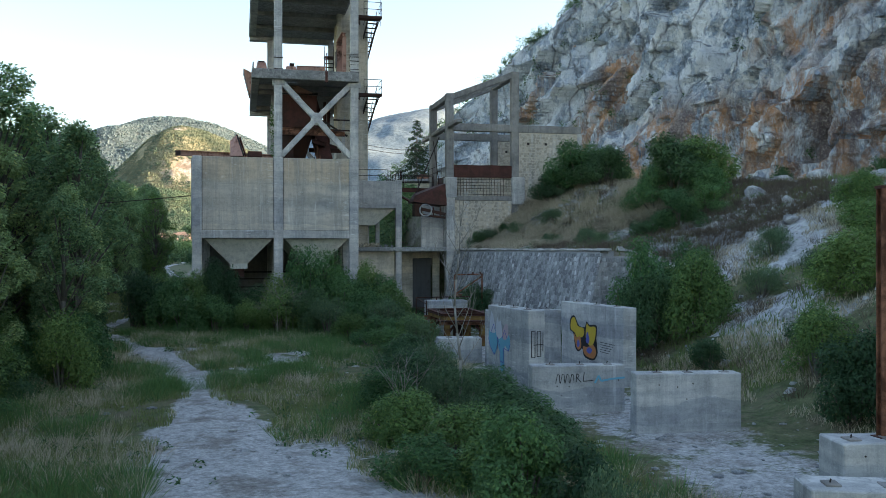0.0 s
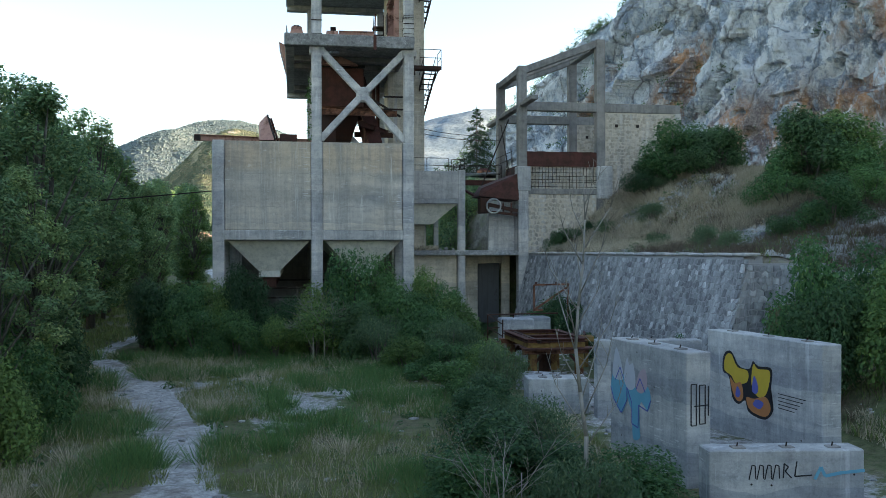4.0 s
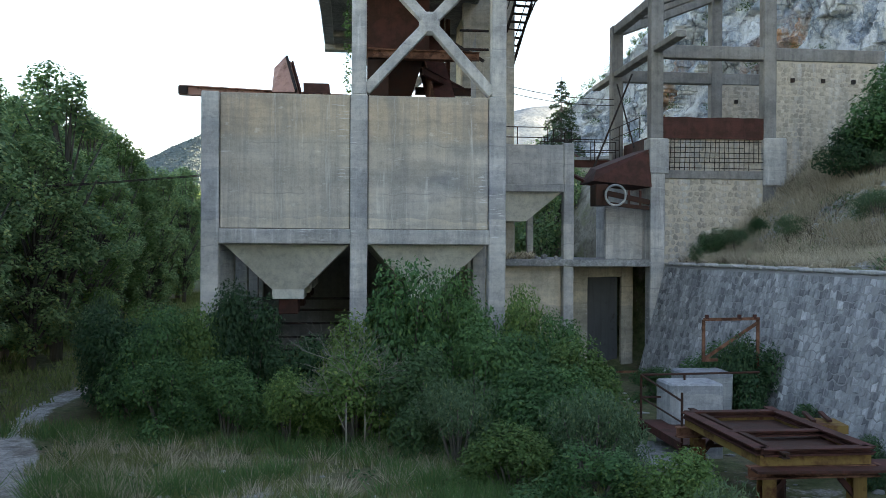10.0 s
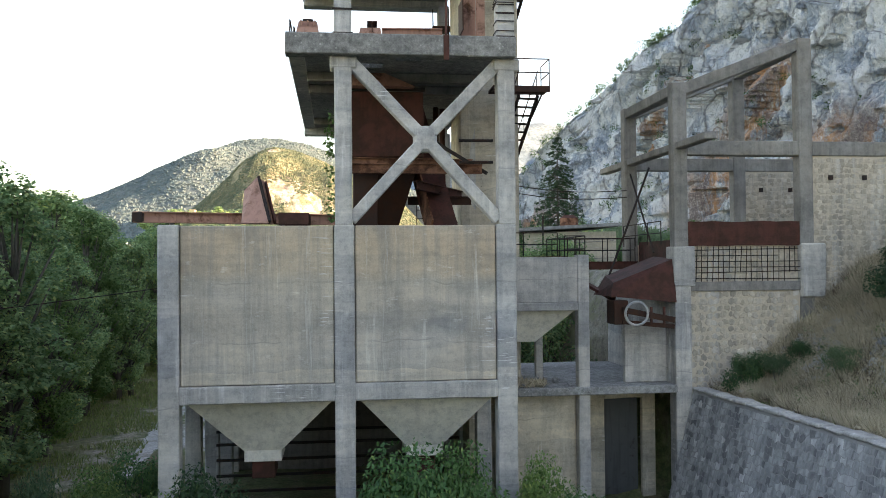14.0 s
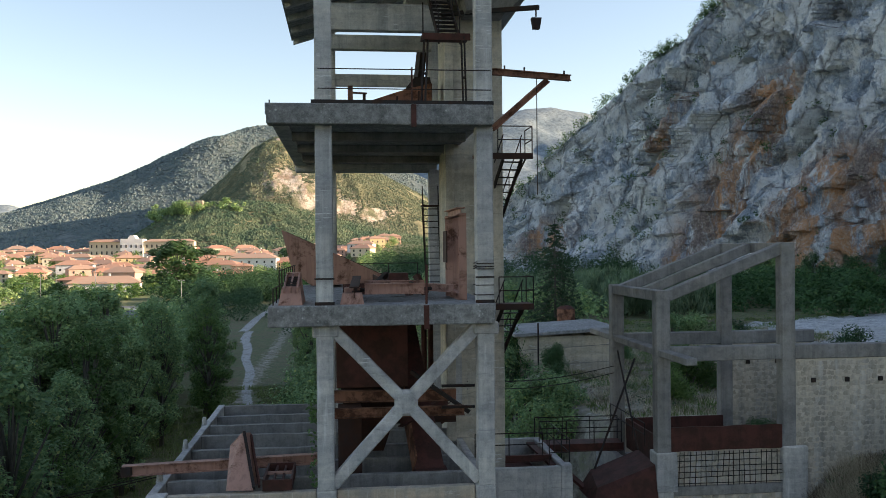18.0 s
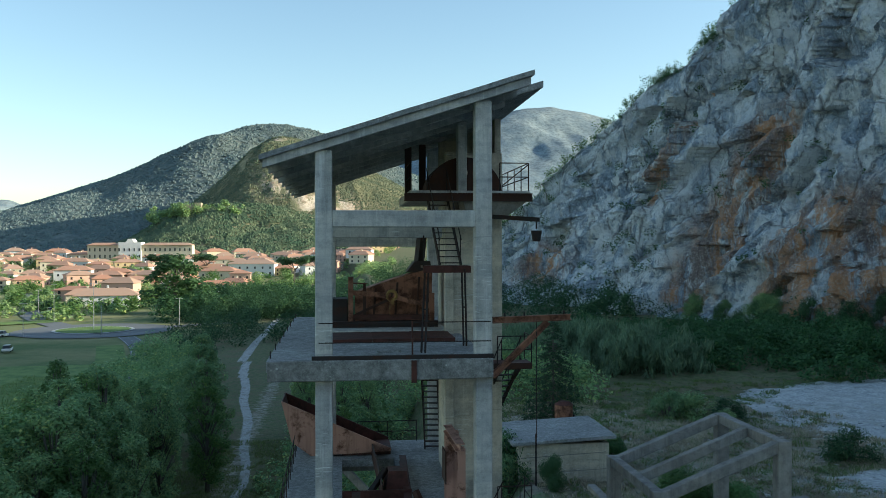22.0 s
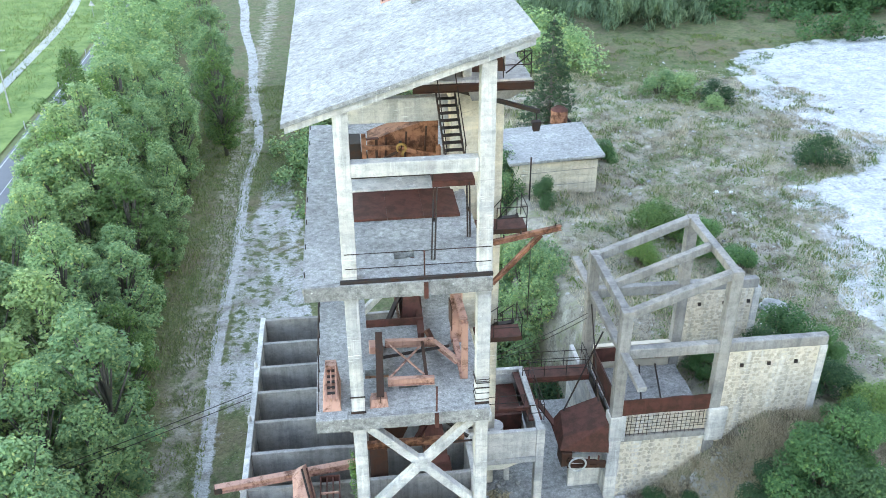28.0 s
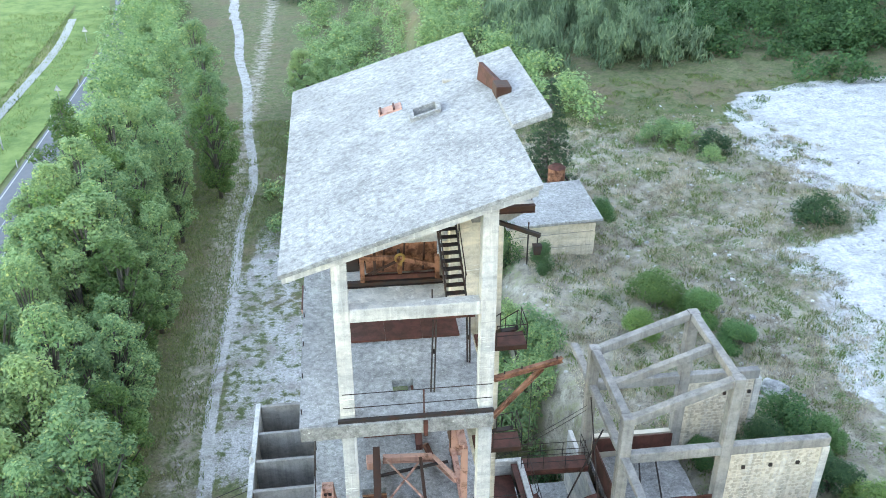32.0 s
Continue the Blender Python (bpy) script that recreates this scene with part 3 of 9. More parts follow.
# where gravel, bare white stone and dry grass lie
dp = np.abs(GX - path_x(GY))
pw = np.interp(GY, PATH_Y, PATH_W)
near_lane = np.exp(-((GX - 13.5) / 3.2) ** 2) * sm(GY, 12, 19) * (1 - sm(GY, 40, 58)) * 0.66
yard = np.exp(-(np.maximum(0, np.abs(GX + 2.6 + 0.02 * (GY - 90)) - 2.6 * (1 - sm(GY, 100, 118) * 0.6)) / 1.1) ** 2) * sm(GY, 74, 82) * (1 - sm(GY, 116, 124)) * (0.75 + 0.5 * vnoise(GX, GY, 0.3, 84, 4))
patch = np.exp(-((GX - 1.6) / 3.2) ** 2 - ((GY - 45.0) / 3.6) ** 2) * 0.85 + np.exp(-((GX - 2.8) / 1.8) ** 2 - ((GY - 39.5) / 2.6) ** 2) * 0.75 + np.exp(-((GX - 6.6) / 2.6) ** 2 - ((GY - 43.2) / 1.2) ** 2) * 0.8 + np.exp(-((GX - 7.2) / 1.6) ** 2 - ((GY - 42.5) / 1.6) ** 2) * 0.6 + np.exp(-((GX - 4.6) / 1.8) ** 2 - ((GY - 24.0) / 2.4) ** 2) * 0.6 + np.exp(-((GX - 5.0) / 3.0) ** 2 - ((GY - 19.0) / 2.6) ** 2) * 0.7
patch = patch * (0.55 + 0.9 * vnoise(GX, GY, 0.8, 61, 4))
lower = np.clip(patch, 0, 1)
ragged = 1.5 * (vnoise(GX, GY, 0.55, 83, 4) - 0.5) * sm(pw, 0.5, 1.4)
gravel = np.clip(np.maximum.reduce((sm(-dp + ragged, -pw - 0.55, -pw + 0.35), near_lane, yard * 0.54, lower)), 0, 1)
fray = 7 * (vnoise(GX, GY, 0.11, 8, 4) - 0.5)
yard_edge = np.interp(GY, (60, 65, 71, 80, 87, 91, 93.5, 98, 105, 112, 120, 127, 133), (50, 37, 34.0, 35.0, 37.2, 36.0, 45.5, 48, 46, 44.6, 45, 50, 70))
wyard = sm(GX + fray * 0.7 - yard_edge, -1.5, 2.5) * sm(GY, 60, 66) * (1 - sm(GY, 126, 133))
scree = sm(GX, 18, 22) * (1 - sm(GY, 42, 48)) * sm(GY, 10, 14) * sm(vnoise(GX, GY, 0.4, 71, 4), 0.34, 0.66) * 0.95 + np.exp(-((GX - 40) / 8) ** 2 - ((GY - 52) / 9) ** 2) * 0.75
scree = scree + sm(GX - wall_x(GY), 0.8, 2.2) * (1 - sm(GX, 27, 31)) * sm(GY, 40, 42.5) * (1 - sm(GY, 50, 56)) * (0.45 + 0.6 * vnoise(GX, GY, 0.35, 72, 4))
white = np.clip(scree + wyard * (0.35 + 0.95 * vnoise(GX, GY, 0.22, 25, 4)) + 0.12 * sm(GX, 22, 28) * sm(GY, 72, 80) * (1 - sm(GY, 108, 116)) * vnoise(GX, GY, 0.2, 5) * 1.6 + (0.30 + 0.35 * sm(GY, 46, 54)) * vnoise(GX, GY, 0.22, 15) * 1.5 * sm(GX, 20, 27) * (1 - sm(GY, 56, 63)) * sm(GY, 4, 12), 0, 1)
dry = np.clip(sm(GZ, 3.5, 5.0) * 0.95 * (1 - sm(GY, 112, 126)), 0, 1) * (0.55 + 0.6 * vnoise(GX, GY, 0.15, 9)) + 0.55 * np.exp(-((GX + 8) / 2.5) ** 2) * sm(GY, 60, 75) + 0.4 * sm(GX - wall_x(GY), 0.5, 1.2) * (1 - sm(GX, 27, 31)) * sm(GY, 41, 46) * (1 - sm(GY, 63, 66))
far = sm(-GX, 33, 38)
for nm, val in (("gravel", gravel), ("white", white), ("dry", np.clip(dry, 0, 1)), ("far", far)):
    at = me.attributes.new(nm, "FLOAT", "POINT")
    at.data.foreach_set("value", val.ravel().astype(np.float32))
ground = tagged(link_mesh("ground", me, M["ground"]), "rough ground of grass, gravel and white quarry stone", "ground", kind="structure")


def gz(x, y):
    return float(height(x, y))

# ---- the bin block ----
FY = 58.7                                # front plane of the works
XL, XM, XR = -1.2, 3.87, 8.75            # left edges of the three front columns
CW = 0.60
WALLS_Y = (61.1, 63.45, 65.75, 68.0, 70.2, 72.45, 74.75)
BT, BB = 10.8, 5.58                      # top and foot of the bins


def storage_bins():
    t = thing("storage_bins", "row of tall stained concrete bins on columns with pyramid hoppers", "silo", (4, 66, 0))
    def p(name, bm, mat="concrete", label=""):
        return part(name, bm, M[mat], None, label)
    made = []
    for i, x in enumerate((XL, XM, XR)):
        made.append(p("column", rough_edges(cuboid(x, x + CW, FY, FY + 0.6, -0.6, BT if i != 9 else BT, 0.03), 0.012, 8, i)))
    for x in (XL, XM, XR):
        for y in (63.1, 67.6, 72.1, 74.5):
            made.append(p("column", cuboid(x + 0.04, x + CW - 0.04, y, y + 0.5, -0.6, BB + 0.1)))
    for x0, x1 in ((XL + CW, XM), (XM + CW, XR)):
        made.append(p("front_wall", rough_edges(cuboid(x0 + 0.025, x1 - 0.025, FY + 0.13, FY + 0.42, BB + 0.54, BT - 0.02, 0.02), 0.01, 10, x0), "bin_wall", "grey concrete wall with board marks and dark streaks"))
        for xj in (x0 - 0.02, x1 - 0.03):
            made.append(p("joint", cuboid(xj, xj + 0.05, FY + 0.24, FY + 0.4, BB + 0.5, BT - 0.03, 0.0), "concrete_dark"))
        made.append(p("edge_beam", rough_edges(cuboid(x0 - 0.04, x1 + 0.04, FY + 0.04, FY + 0.5, BB, BB + 0.52, 0.03), 0.02, 10, x1), "concrete"))
    made.append(p("side_wall", rough_edges(cuboid(XL - 0.08, XL + 0.2, FY + 0.62, 74.98, BB, BT - 0.1, 0.02), 0.02, 10, 3)))
    # put in to close the rear, so the space under the hoppers is dark
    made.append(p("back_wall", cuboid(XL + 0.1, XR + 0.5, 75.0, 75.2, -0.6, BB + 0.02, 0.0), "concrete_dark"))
    for z in (0.9, 1.5, 2.1, 2.7, 3.2):
        made.append(p("rail", bar((XL + 0.5, 67.4, z), (XR, 67.4, z), 0.08, 0.10), "iron"))
    made.append(p("side_wall", cuboid(XR + 0.28, XR + 0.56, FY + 0.62, 74.98, BB, BT - 0.1)))
    for i, y in enumerate(WALLS_Y):
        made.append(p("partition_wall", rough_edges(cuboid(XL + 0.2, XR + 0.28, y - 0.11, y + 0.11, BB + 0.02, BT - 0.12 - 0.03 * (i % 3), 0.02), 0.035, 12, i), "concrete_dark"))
    for i, y in enumerate((61.1, 65.75, 70.2)):
        made.append(p("knob", rod((XL - 0.02, y, BT - 0.2), (XL - 0.02, y, BT + 0.22), 0.13, 8, 0.07)))
    # hoppers: a pyramid of poured concrete with a short spout, two to a bay
    ys = (FY + 0.35,) + WALLS_Y
    for x0, x1 in ((XL + CW + 0.12, XM - 0.06), (XM + CW + 0.12, XR - 0.06)):
        for j in range(0, 7, 2):
            y0, y1 = ys[j] + 0.15, ys[min(j + 2, 7)] - 0.1
            cx, cy = (x0 + x1) / 2, (y0 + y1) / 2
            h = p("hopper", frustum((cx - 0.57, cx + 0.57, cy - 1.2, cy + 0.55, 3.95), (x0, x1, y0, y1, BB - 0.02)), "hopper", "cream concrete hopper")
            made.append(h)
            s = p("spout", cuboid(cx - 0.57, cx + 0.57, cy - 1.2, cy + 0.55, 3.6, 3.97, 0.02), "hopper")
            s.parent = h
            g = p("gate", cuboid(cx - 0.35, cx + 0.35, cy - 1.0, cy + 0.3, 3.05, 3.6, 0.02), "rust", "rusted steel outlet gate")
            g.parent = h
    for ob in made:
        ob.parent = t
        ob.matrix_parent_inverse = Matrix.Translation((-4, -66, 0))
    return t


def adopt(t, obs):
    inv = Matrix.Translation(-Vector(t.location))
    for ob in obs:
        ob.parent = t
        ob.matrix_parent_inverse = inv
    return t


storage_bins()

# ---- the tower over the bins ----
S1, S2, B3 = 16.43, 22.5, 27.05
RS = (31.4 - 28.71) / (10.65 - 2.3)      # roof's fall


def roof_z(x):
    return 28.71 + (x - 2.3) * RS


def slab_with_holes(x0, x1, y0, y1, z0, z1, holes):
    """A slab cut through by rectangular openings."""
    xs = sorted({x0, x1, *(h[0] for h in holes), *(h[1] for h in holes)})
    ysn = sorted({y0, y1, *(h[2] for h in holes), *(h[3] for h in holes)})
    bm = bmesh.new()
    solidc = {}
    for i in range(len(xs) - 1):
        for j in range(len(ysn) - 1):
            cx, cy = (xs[i] + xs[i + 1]) / 2, (ysn[j] + ysn[j + 1]) / 2
            solidc[i, j] = not any(h[0] < cx < h[1] and h[2] < cy < h[3] for h in holes)
    vs = {}

    def v(i, j, z):
        if (i, j, z) not in vs:
            vs[i, j, z] = bm.verts.new((xs[i], ysn[j], z))
        return vs[i, j, z]
    for (i, j), s in solidc.items():
        if not s:
            continue
        bm.faces.new((v(i, j, z1), v(i + 1, j, z1), v(i + 1, j + 1, z1), v(i, j + 1, z1)))
        bm.faces.new((v(i, j, z0), v(i, j + 1, z0), v(i + 1, j + 1, z0), v(i + 1, j, z0)))
        for (a, b), (e, f) in (((i - 1, j), ((i, j + 1), (i, j))), ((i + 1, j), ((i + 1, j), (i + 1, j + 1))), ((i, j - 1), ((i, j), (i + 1, j))), ((i, j + 1), ((i + 1, j + 1), (i, j + 1)))):
            if not solidc.get((a, b), False):
                bm.faces.new((v(*e, z0), v(*f, z0), v(*f, z1), v(*e, z1)))
    return bm


REAR = 74.3


def tower():
    t = thing("conveyor_tower", "tall open concrete tower of decks under a sloping roof", "tower", (6.5, 66, 0))
    o = []
    def p(name, bm, mat="concrete", label=""):
        ob = part(name, bm, M[mat], None, label)
        o.append(ob)
        return ob
    for i, (x, w) in enumerate(((XM, 0.52), (XR + 0.05, 0.52))):
        zt = roof_z(x) - 0.35
        for j, (z0, z1) in enumerate(((BT, S1 - 0.62), (S1, S2 - 0.6), (S2, zt))):
            p("column", rough_edges(cuboid(x + 0.03, x + 0.03 + w, FY + 0.02, FY + 0.55, z0, z1, 0.025), 0.012, 8, i + j))
        for j, (z0, z1) in enumerate(((BT - 0.2, S1 - 0.62), (S1, S2 - 0.6), (S2, zt))):
            p("column", cuboid(x + 0.03, x + 0.03 + w, REAR - 0.55, REAR, z0, z1, 0.025))
        for j, (z0, z1) in enumerate(((BT - 0.2, S1 - 0.4),)):
            p("column", cuboid(x + 0.06, x + w, 66.0, 66.45, z0, z1, 0.025))
    p("column", cuboid(9.55, 9.95, REAR - 0.4, REAR, BT - 0.2, S2 - 0.4), "concrete")
    # cross bracing of the first storey
    cxx, czz = 6.62, 13.38
    for sx, sz in ((-1, -1), (1, -1), (-1, 1), (1, 1)):
        ex = XM + 0.5 if sx < 0 else XR + 0.1
        ez = BT + 0.15 if sz < 0 else S1 - 0.72
        p("brace", rough_edges(bar((cxx + sx * 0.2, FY + 0.27, czz + sz * 0.2), (ex, FY + 0.27, ez), 0.36, 0.40, 0.03, (0, 1, 0)), 0.012, 6, sx + sz))
    p("brace_hub", rough_edges(cuboid(cxx - 0.36, cxx + 0.36, FY + 0.06, FY + 0.48, czz - 0.40, czz + 0.40, 0.1), 0.02, 3))
    for x in (XM + 0.1, XR + 0.15):
        p("bracket", cuboid(x - 0.2, x + 0.6, FY + 0.0, FY + 0.6, S1 - 0.98, S1 - 0.58, 0.05))
    # decks
    h1 = [(4.5, 5.5, 60.9, 61.5), (5.85, 6.65, 60.1, 60.5), (6.4, 7.05, 62.9, 63.4), (4.7, 7.0, 64.8, 71.0)]
    p("deck", slab_with_holes(2.5, XR + 0.6, 58.42, REAR + 0.3, S1 - 0.32, S1, h1), "slab", "gravel-strewn concrete deck with open hatches")
    p("deck", slab_with_holes(2.45, XR + 0.55, 58.42, REAR + 0.3, S2 - 0.32, S2, [(5.85, 6.65, 60.15, 60.8)]), "slab", "concrete deck with a small hatch")
    for z in (S1, S2):
        p("edge_beam", rough_edges(cuboid(2.48, XR + 0.58, 58.40, 58.98, z - 0.62, z - 0.004, 0.03), 0.02, 10, z), "deck_edge")
        p("edge_beam", cuboid(2.5, 3.0, 59.0, REAR + 0.28, z - 0.40, z - 0.006))
        p("edge_beam", cuboid(2.5, XR + 0.5, REAR - 0.35, REAR + 0.28, z - 0.70, z - 0.32))
        for y in ((62.2, 64.3, 71.4) if z == S1 else (62.5, 66.2, 70.2)):
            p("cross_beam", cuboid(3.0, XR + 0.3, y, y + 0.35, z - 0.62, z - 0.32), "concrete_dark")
    p("front_beam", rough_edges(cuboid(XM + 0.55, XR + 0.08, FY + 0.06, FY + 0.5, B3 - 0.52, B3, 0.025), 0.012, 10, 4))
    for y, z, hgt in ((64.6, B3 + 0.2, 1.0), (68.2, B3 - 0.1, 0.6), (REAR - 0.45, B3 - 0.6, 0.55)):
        p("cross_beam", cuboid(XM + 0.3, XR - 0.3, y, y + 0.4, z - hgt, z))
    # roof slab with ribs, a raised strip over the hoist shaft
    xa, xb, ya, yb = 2.25, 10.65, 58.45, 76.3
    bm = bmesh.new()
    holes = [(7.45, 8.35, 67.3, 68.1)]
    merge(bm, slab_with_holes(xa, xb, ya, yb, 0.0, 0.16, holes))
    bmesh.ops.subdivide_edges(bm, edges=[e for e in bm.edges if e.calc_length() > 1.5], cuts=5, use_grid_fill=True)
    for v in bm.verts:
        v.co.z += roof_z(v.co.x) - 0.16 + noise.noise(v.co * 0.8) * 0.02
    p("roof_slab", bm, "roof", "pale sloping concrete roof slab")
    bm = cuboid(10.6, 12.05, 63.3, 71.6, -0.05, 0.2, 0.02)
    for v in bm.verts:
        v.co.z += roof_z(v.co.x) - 0.06
    p("roof_lip", bm, "roof", "pale concrete lip over the hoist")
    for i in range(9):
        y = ya + 0.25 + i * (yb - ya - 0.5) / 8
        bm = cuboid(xa + 0.1, xb - 0.1, y - 0.13, y + 0.13, -0.48, -0.005, 0.0)
        for v in bm.verts:
            v.co.z += roof_z(v.co.x) - 0.16
            if v.co.z < roof_z(v.co.x) - 0.4 and (v.co.x < xa + 0.2 or v.co.x > xb - 0.2):
                v.co.z += 0.22
        p("roof_rib", bm, "concrete")
    # hoist shaft
    p("shaft_wall", rough_edges(cuboid(8.95, 11.0, 66.0, 66.25, 0, 29.6, 0.02), 0.01, 20, 2), "concrete_pale", "cream plastered shaft wall")
    p("shaft_wall", cuboid(8.95, 9.2, 66.25, 70.2, 0, 29.6), "concrete_pale")
    p("shaft_wall", cuboid(10.75, 11.0, 66.25, 70.2, 0, 31.0), "concrete_pale")
    p("shaft_wall", cuboid(8.95, 11.0, 70.2, 70.45, 0, 31.0), "concrete_pale")
    p("shaft_pilaster", cuboid(8.7, 9.05, 65.8, 66.2, 10.5, 29.6), "concrete_pale")
    return adopt(t, o)


tower()

# ---- frame building on the bank ----
FX0, FX1, FY0, FY1 = 16.62, 21.68, 64.4, 70.0
FT0, FT1, FLB = 16.43, 18.24, 14.24


def frame_building():
    t = thing("roofless_frame", "roofless concrete frame with sloping beams above a rubble stone wall", "ruin", (19.5, 67, 4))
    o = []
    def p(name, bm, mat="concrete_dark", label=""):
        ob = part(name, bm, M[mat], None, label)
        o.append(ob)
        return ob
    for i, (x, y, zt) in enumerate(((FX0, FY0, FT0), (FX1, FY0, FT1), (FX0, FY1, FT0), (FX1, FY1, FT1))):
        p("column", rough_edges(cuboid(x, x + 0.56, y, y + 0.5, 0 if x == FX0 else 6, zt, 0.03), 0.02, 10, i))
    p("pier", rough_edges(cuboid(FX0 - 0.06, FX0 + 0.78, FY0 - 0.08, FY0 + 0.7, 8.7, 10.2, 0.03), 0.02, 4, 1), "concrete")
    p("pier", rough_edges(cuboid(FX0 - 0.02, FX0 + 0.62, FY0 - 0.05, FY0 + 0.6, 0, 8.7, 0.03), 0.02, 8, 1), "concrete")
    p("pier", rough_edges(cuboid(FX1 - 0.02, FX1 + 1.0, FY0 - 0.1, FY0 + 0.6, 8.2, 10.3, 0.06), 0.03, 4, 5), "concrete")
    w = 0.42
    for y in (FY0 + 0.05, FY1 + 0.05):
        p("sloping_beam", rough_edges(bar((FX0 + 0.5, y + w / 2, FT0 - 0.22), (FX1 + 0.06, y + w / 2, FT1 - 0.24), w, 0.44, 0.03), 0.015, 8, y))
    p("sloping_beam", rough_edges(bar((FX0 + 0.5, 67.3, FT0 - 0.2), (FX1 + 0.06, 67.3, FT1 - 0.2), 0.34, 0.4, 0.03), 0.015, 8, 4))
    for x, z in ((FX0 + 0.06, FT0), (FX1 + 0.06, FT1)):
        p("top_beam", rough_edges(cuboid(x, x + w, FY0 + 0.5, FY1, z - 0.42, z - 0.01, 0.03), 0.015, 8, x))
    for y in (FY0 + 0.04, FY1 + 0.04):
        p("ring_beam", rough_edges(cuboid(FX0 + 0.55, FX1 + 0.02, y, y + w, FLB - 0.56, FLB, 0.03), 0.015, 8, y))
        p("ring_beam", rough_edges(cuboid(FX1 + 0.55, 27.25 if y < 66 else 26.2, y, y + w, FLB - 0.56, FLB, 0.03), 0.015, 8, y + 1))
    # cantilevered crane beam
    bm = cuboid(FX0 + 0.08, FX0 + 0.5, 61.7, 73.9, FLB - 0.62, FLB - 0.08, 0.03)
    for v in bm.verts:
        if v.co.z < FLB - 0.4 and (v.co.y < 62 or v.co.y > 73.5):
            v.co.z += 0.28
    p("crane_beam", rough_edges(bm, 0.015, 14, 9), "concrete_dark", "cantilevered concrete beam")
    return adopt(t, o)


frame_building()

def annex():
    t = thing("annex", "low concrete annex with a hopper bin and a deep doorway", "building", (13, 66, 0))
    o = []
    def p(name, bm, mat="concrete", label=""):
        ob = part(name, bm, M[mat], None, label)
        o.append(ob)
        return ob
    AY = 64.3
    p("column", rough_edges(cuboid(12.82, 13.26, AY, AY + 0.45, -0.5, 9.92, 0.03), 0.012, 8, 1))
    p("bin_wall", rough_edges(cuboid(9.4, 12.82, AY + 0.05, AY + 0.3, 8.15, 9.84, 0.02), 0.012, 6, 2))
    p("bin_ledge", cuboid(9.4, 12.82, AY - 0.03, AY + 0.3, 7.85, 8.15))
    p("bin_wall", cuboid(12.9, 13.2, AY + 0.45, 69.5, 7.85, 9.8))
    p("bin_wall", cuboid(9.4, 13.2, 69.5, 69.75, 7.85, 9.8))
    p("hopper", frustum((9.45, 11.4, AY + 0.9, 67.2, 6.65), (9.4, 12.8, AY + 0.3, 69.4, 7.86)), "hopper", "cream concrete hopper")
    for x, y in ((10.35, 66.3), (11.0, 67.2), (11.6, 66.0)):
        p("column", cuboid(x, x + 0.28, y, y + 0.28, 5.05, 7.3), "concrete")
    p("deck", rough_edges(cuboid(9.4, 16.6, AY - 0.1, 72.5, 4.72, 5.02, 0.03), 0.03, 10, 3), "slab", "cracked concrete deck with rubble")
    # front walls with the doorway
    p("front_wall", cuboid(9.9, 12.8, AY + 0.4, AY + 0.65, -0.5, 4.74), "concrete_pale", "cream plastered wall")
    p("front_wall", rough_edges(cuboid(13.26, 14.5, 66.6, 66.85, -0.5, 4.74, 0.02), 0.01, 6), "concrete_pale")
    p("front_wall", cuboid(16.05, 16.6, 66.6, 66.85, -0.5, 4.74), "concrete_pale")
    p("lintel", rough_edges(cuboid(14.5, 16.05, 66.6, 66.85, 4.2, 4.74, 0.02), 0.03, 6), "concrete_pale")
    p("steel_door", cuboid(14.56, 15.98, 66.95, 67.02, 0.3, 4.2, 0.01), "door_grey", "dull grey sheet-steel door")
    p("block_wall", rough_edges(cuboid(14.9, 16.6, 65.2, 65.5, 5.02, 7.35, 0.02), 0.02, 5), "concrete", "grey concrete wall")
    p("side_wall", cuboid(16.55, 16.8, 64.9, 72.5, 5.0, 9.0), "concrete")
    return adopt(t, o)


annex()



# ---- the quarry cliff ----
RIM_S = (-420, 60, 100, 150, 200, 230, 245, 260, 275, 290, 305, 318, 330)
RIM_X = (190, 175, 165, 142, 124, 113, 108, 103, 95, 82, 60, 50, 44)
RIM_Z = (150, 150, 145, 128, 107, 92, 85, 79, 72, 58, 38, 24, 12)


def facets(x, y, f, seed):
    """Flat tilted plates between joints: every point takes the plane of its nearest centre."""
    xs, ys = x * f, y * f
    xi, yi = np.floor(xs), np.floor(ys)
    best = np.full(xs.shape, 9.0)
    out = np.zeros(xs.shape)

    def h(a, b, c):
        q = np.sin(a * 127.1 + b * 311.7 + seed * 7.7 + c * 53.3) * 43758.5453
        return q - np.floor(q)
    for i in (-1, 0, 1):
        for j in (-1, 0, 1):
            a, b = xi + i, yi + j
            dx, dy = xs - (a + h(a, b, 1)), ys - (b + h(a, b, 2))
            d = dx * dx + dy * dy
            near = d < best
            best = np.where(near, d, best)
            out = np.where(near, (h(a, b, 3) - 0.5) * 1.1 + dx * (h(a, b, 4) - 0.5) * 2.0 + dy * (h(a, b, 5) - 0.5) * 1.6, out)
    return out


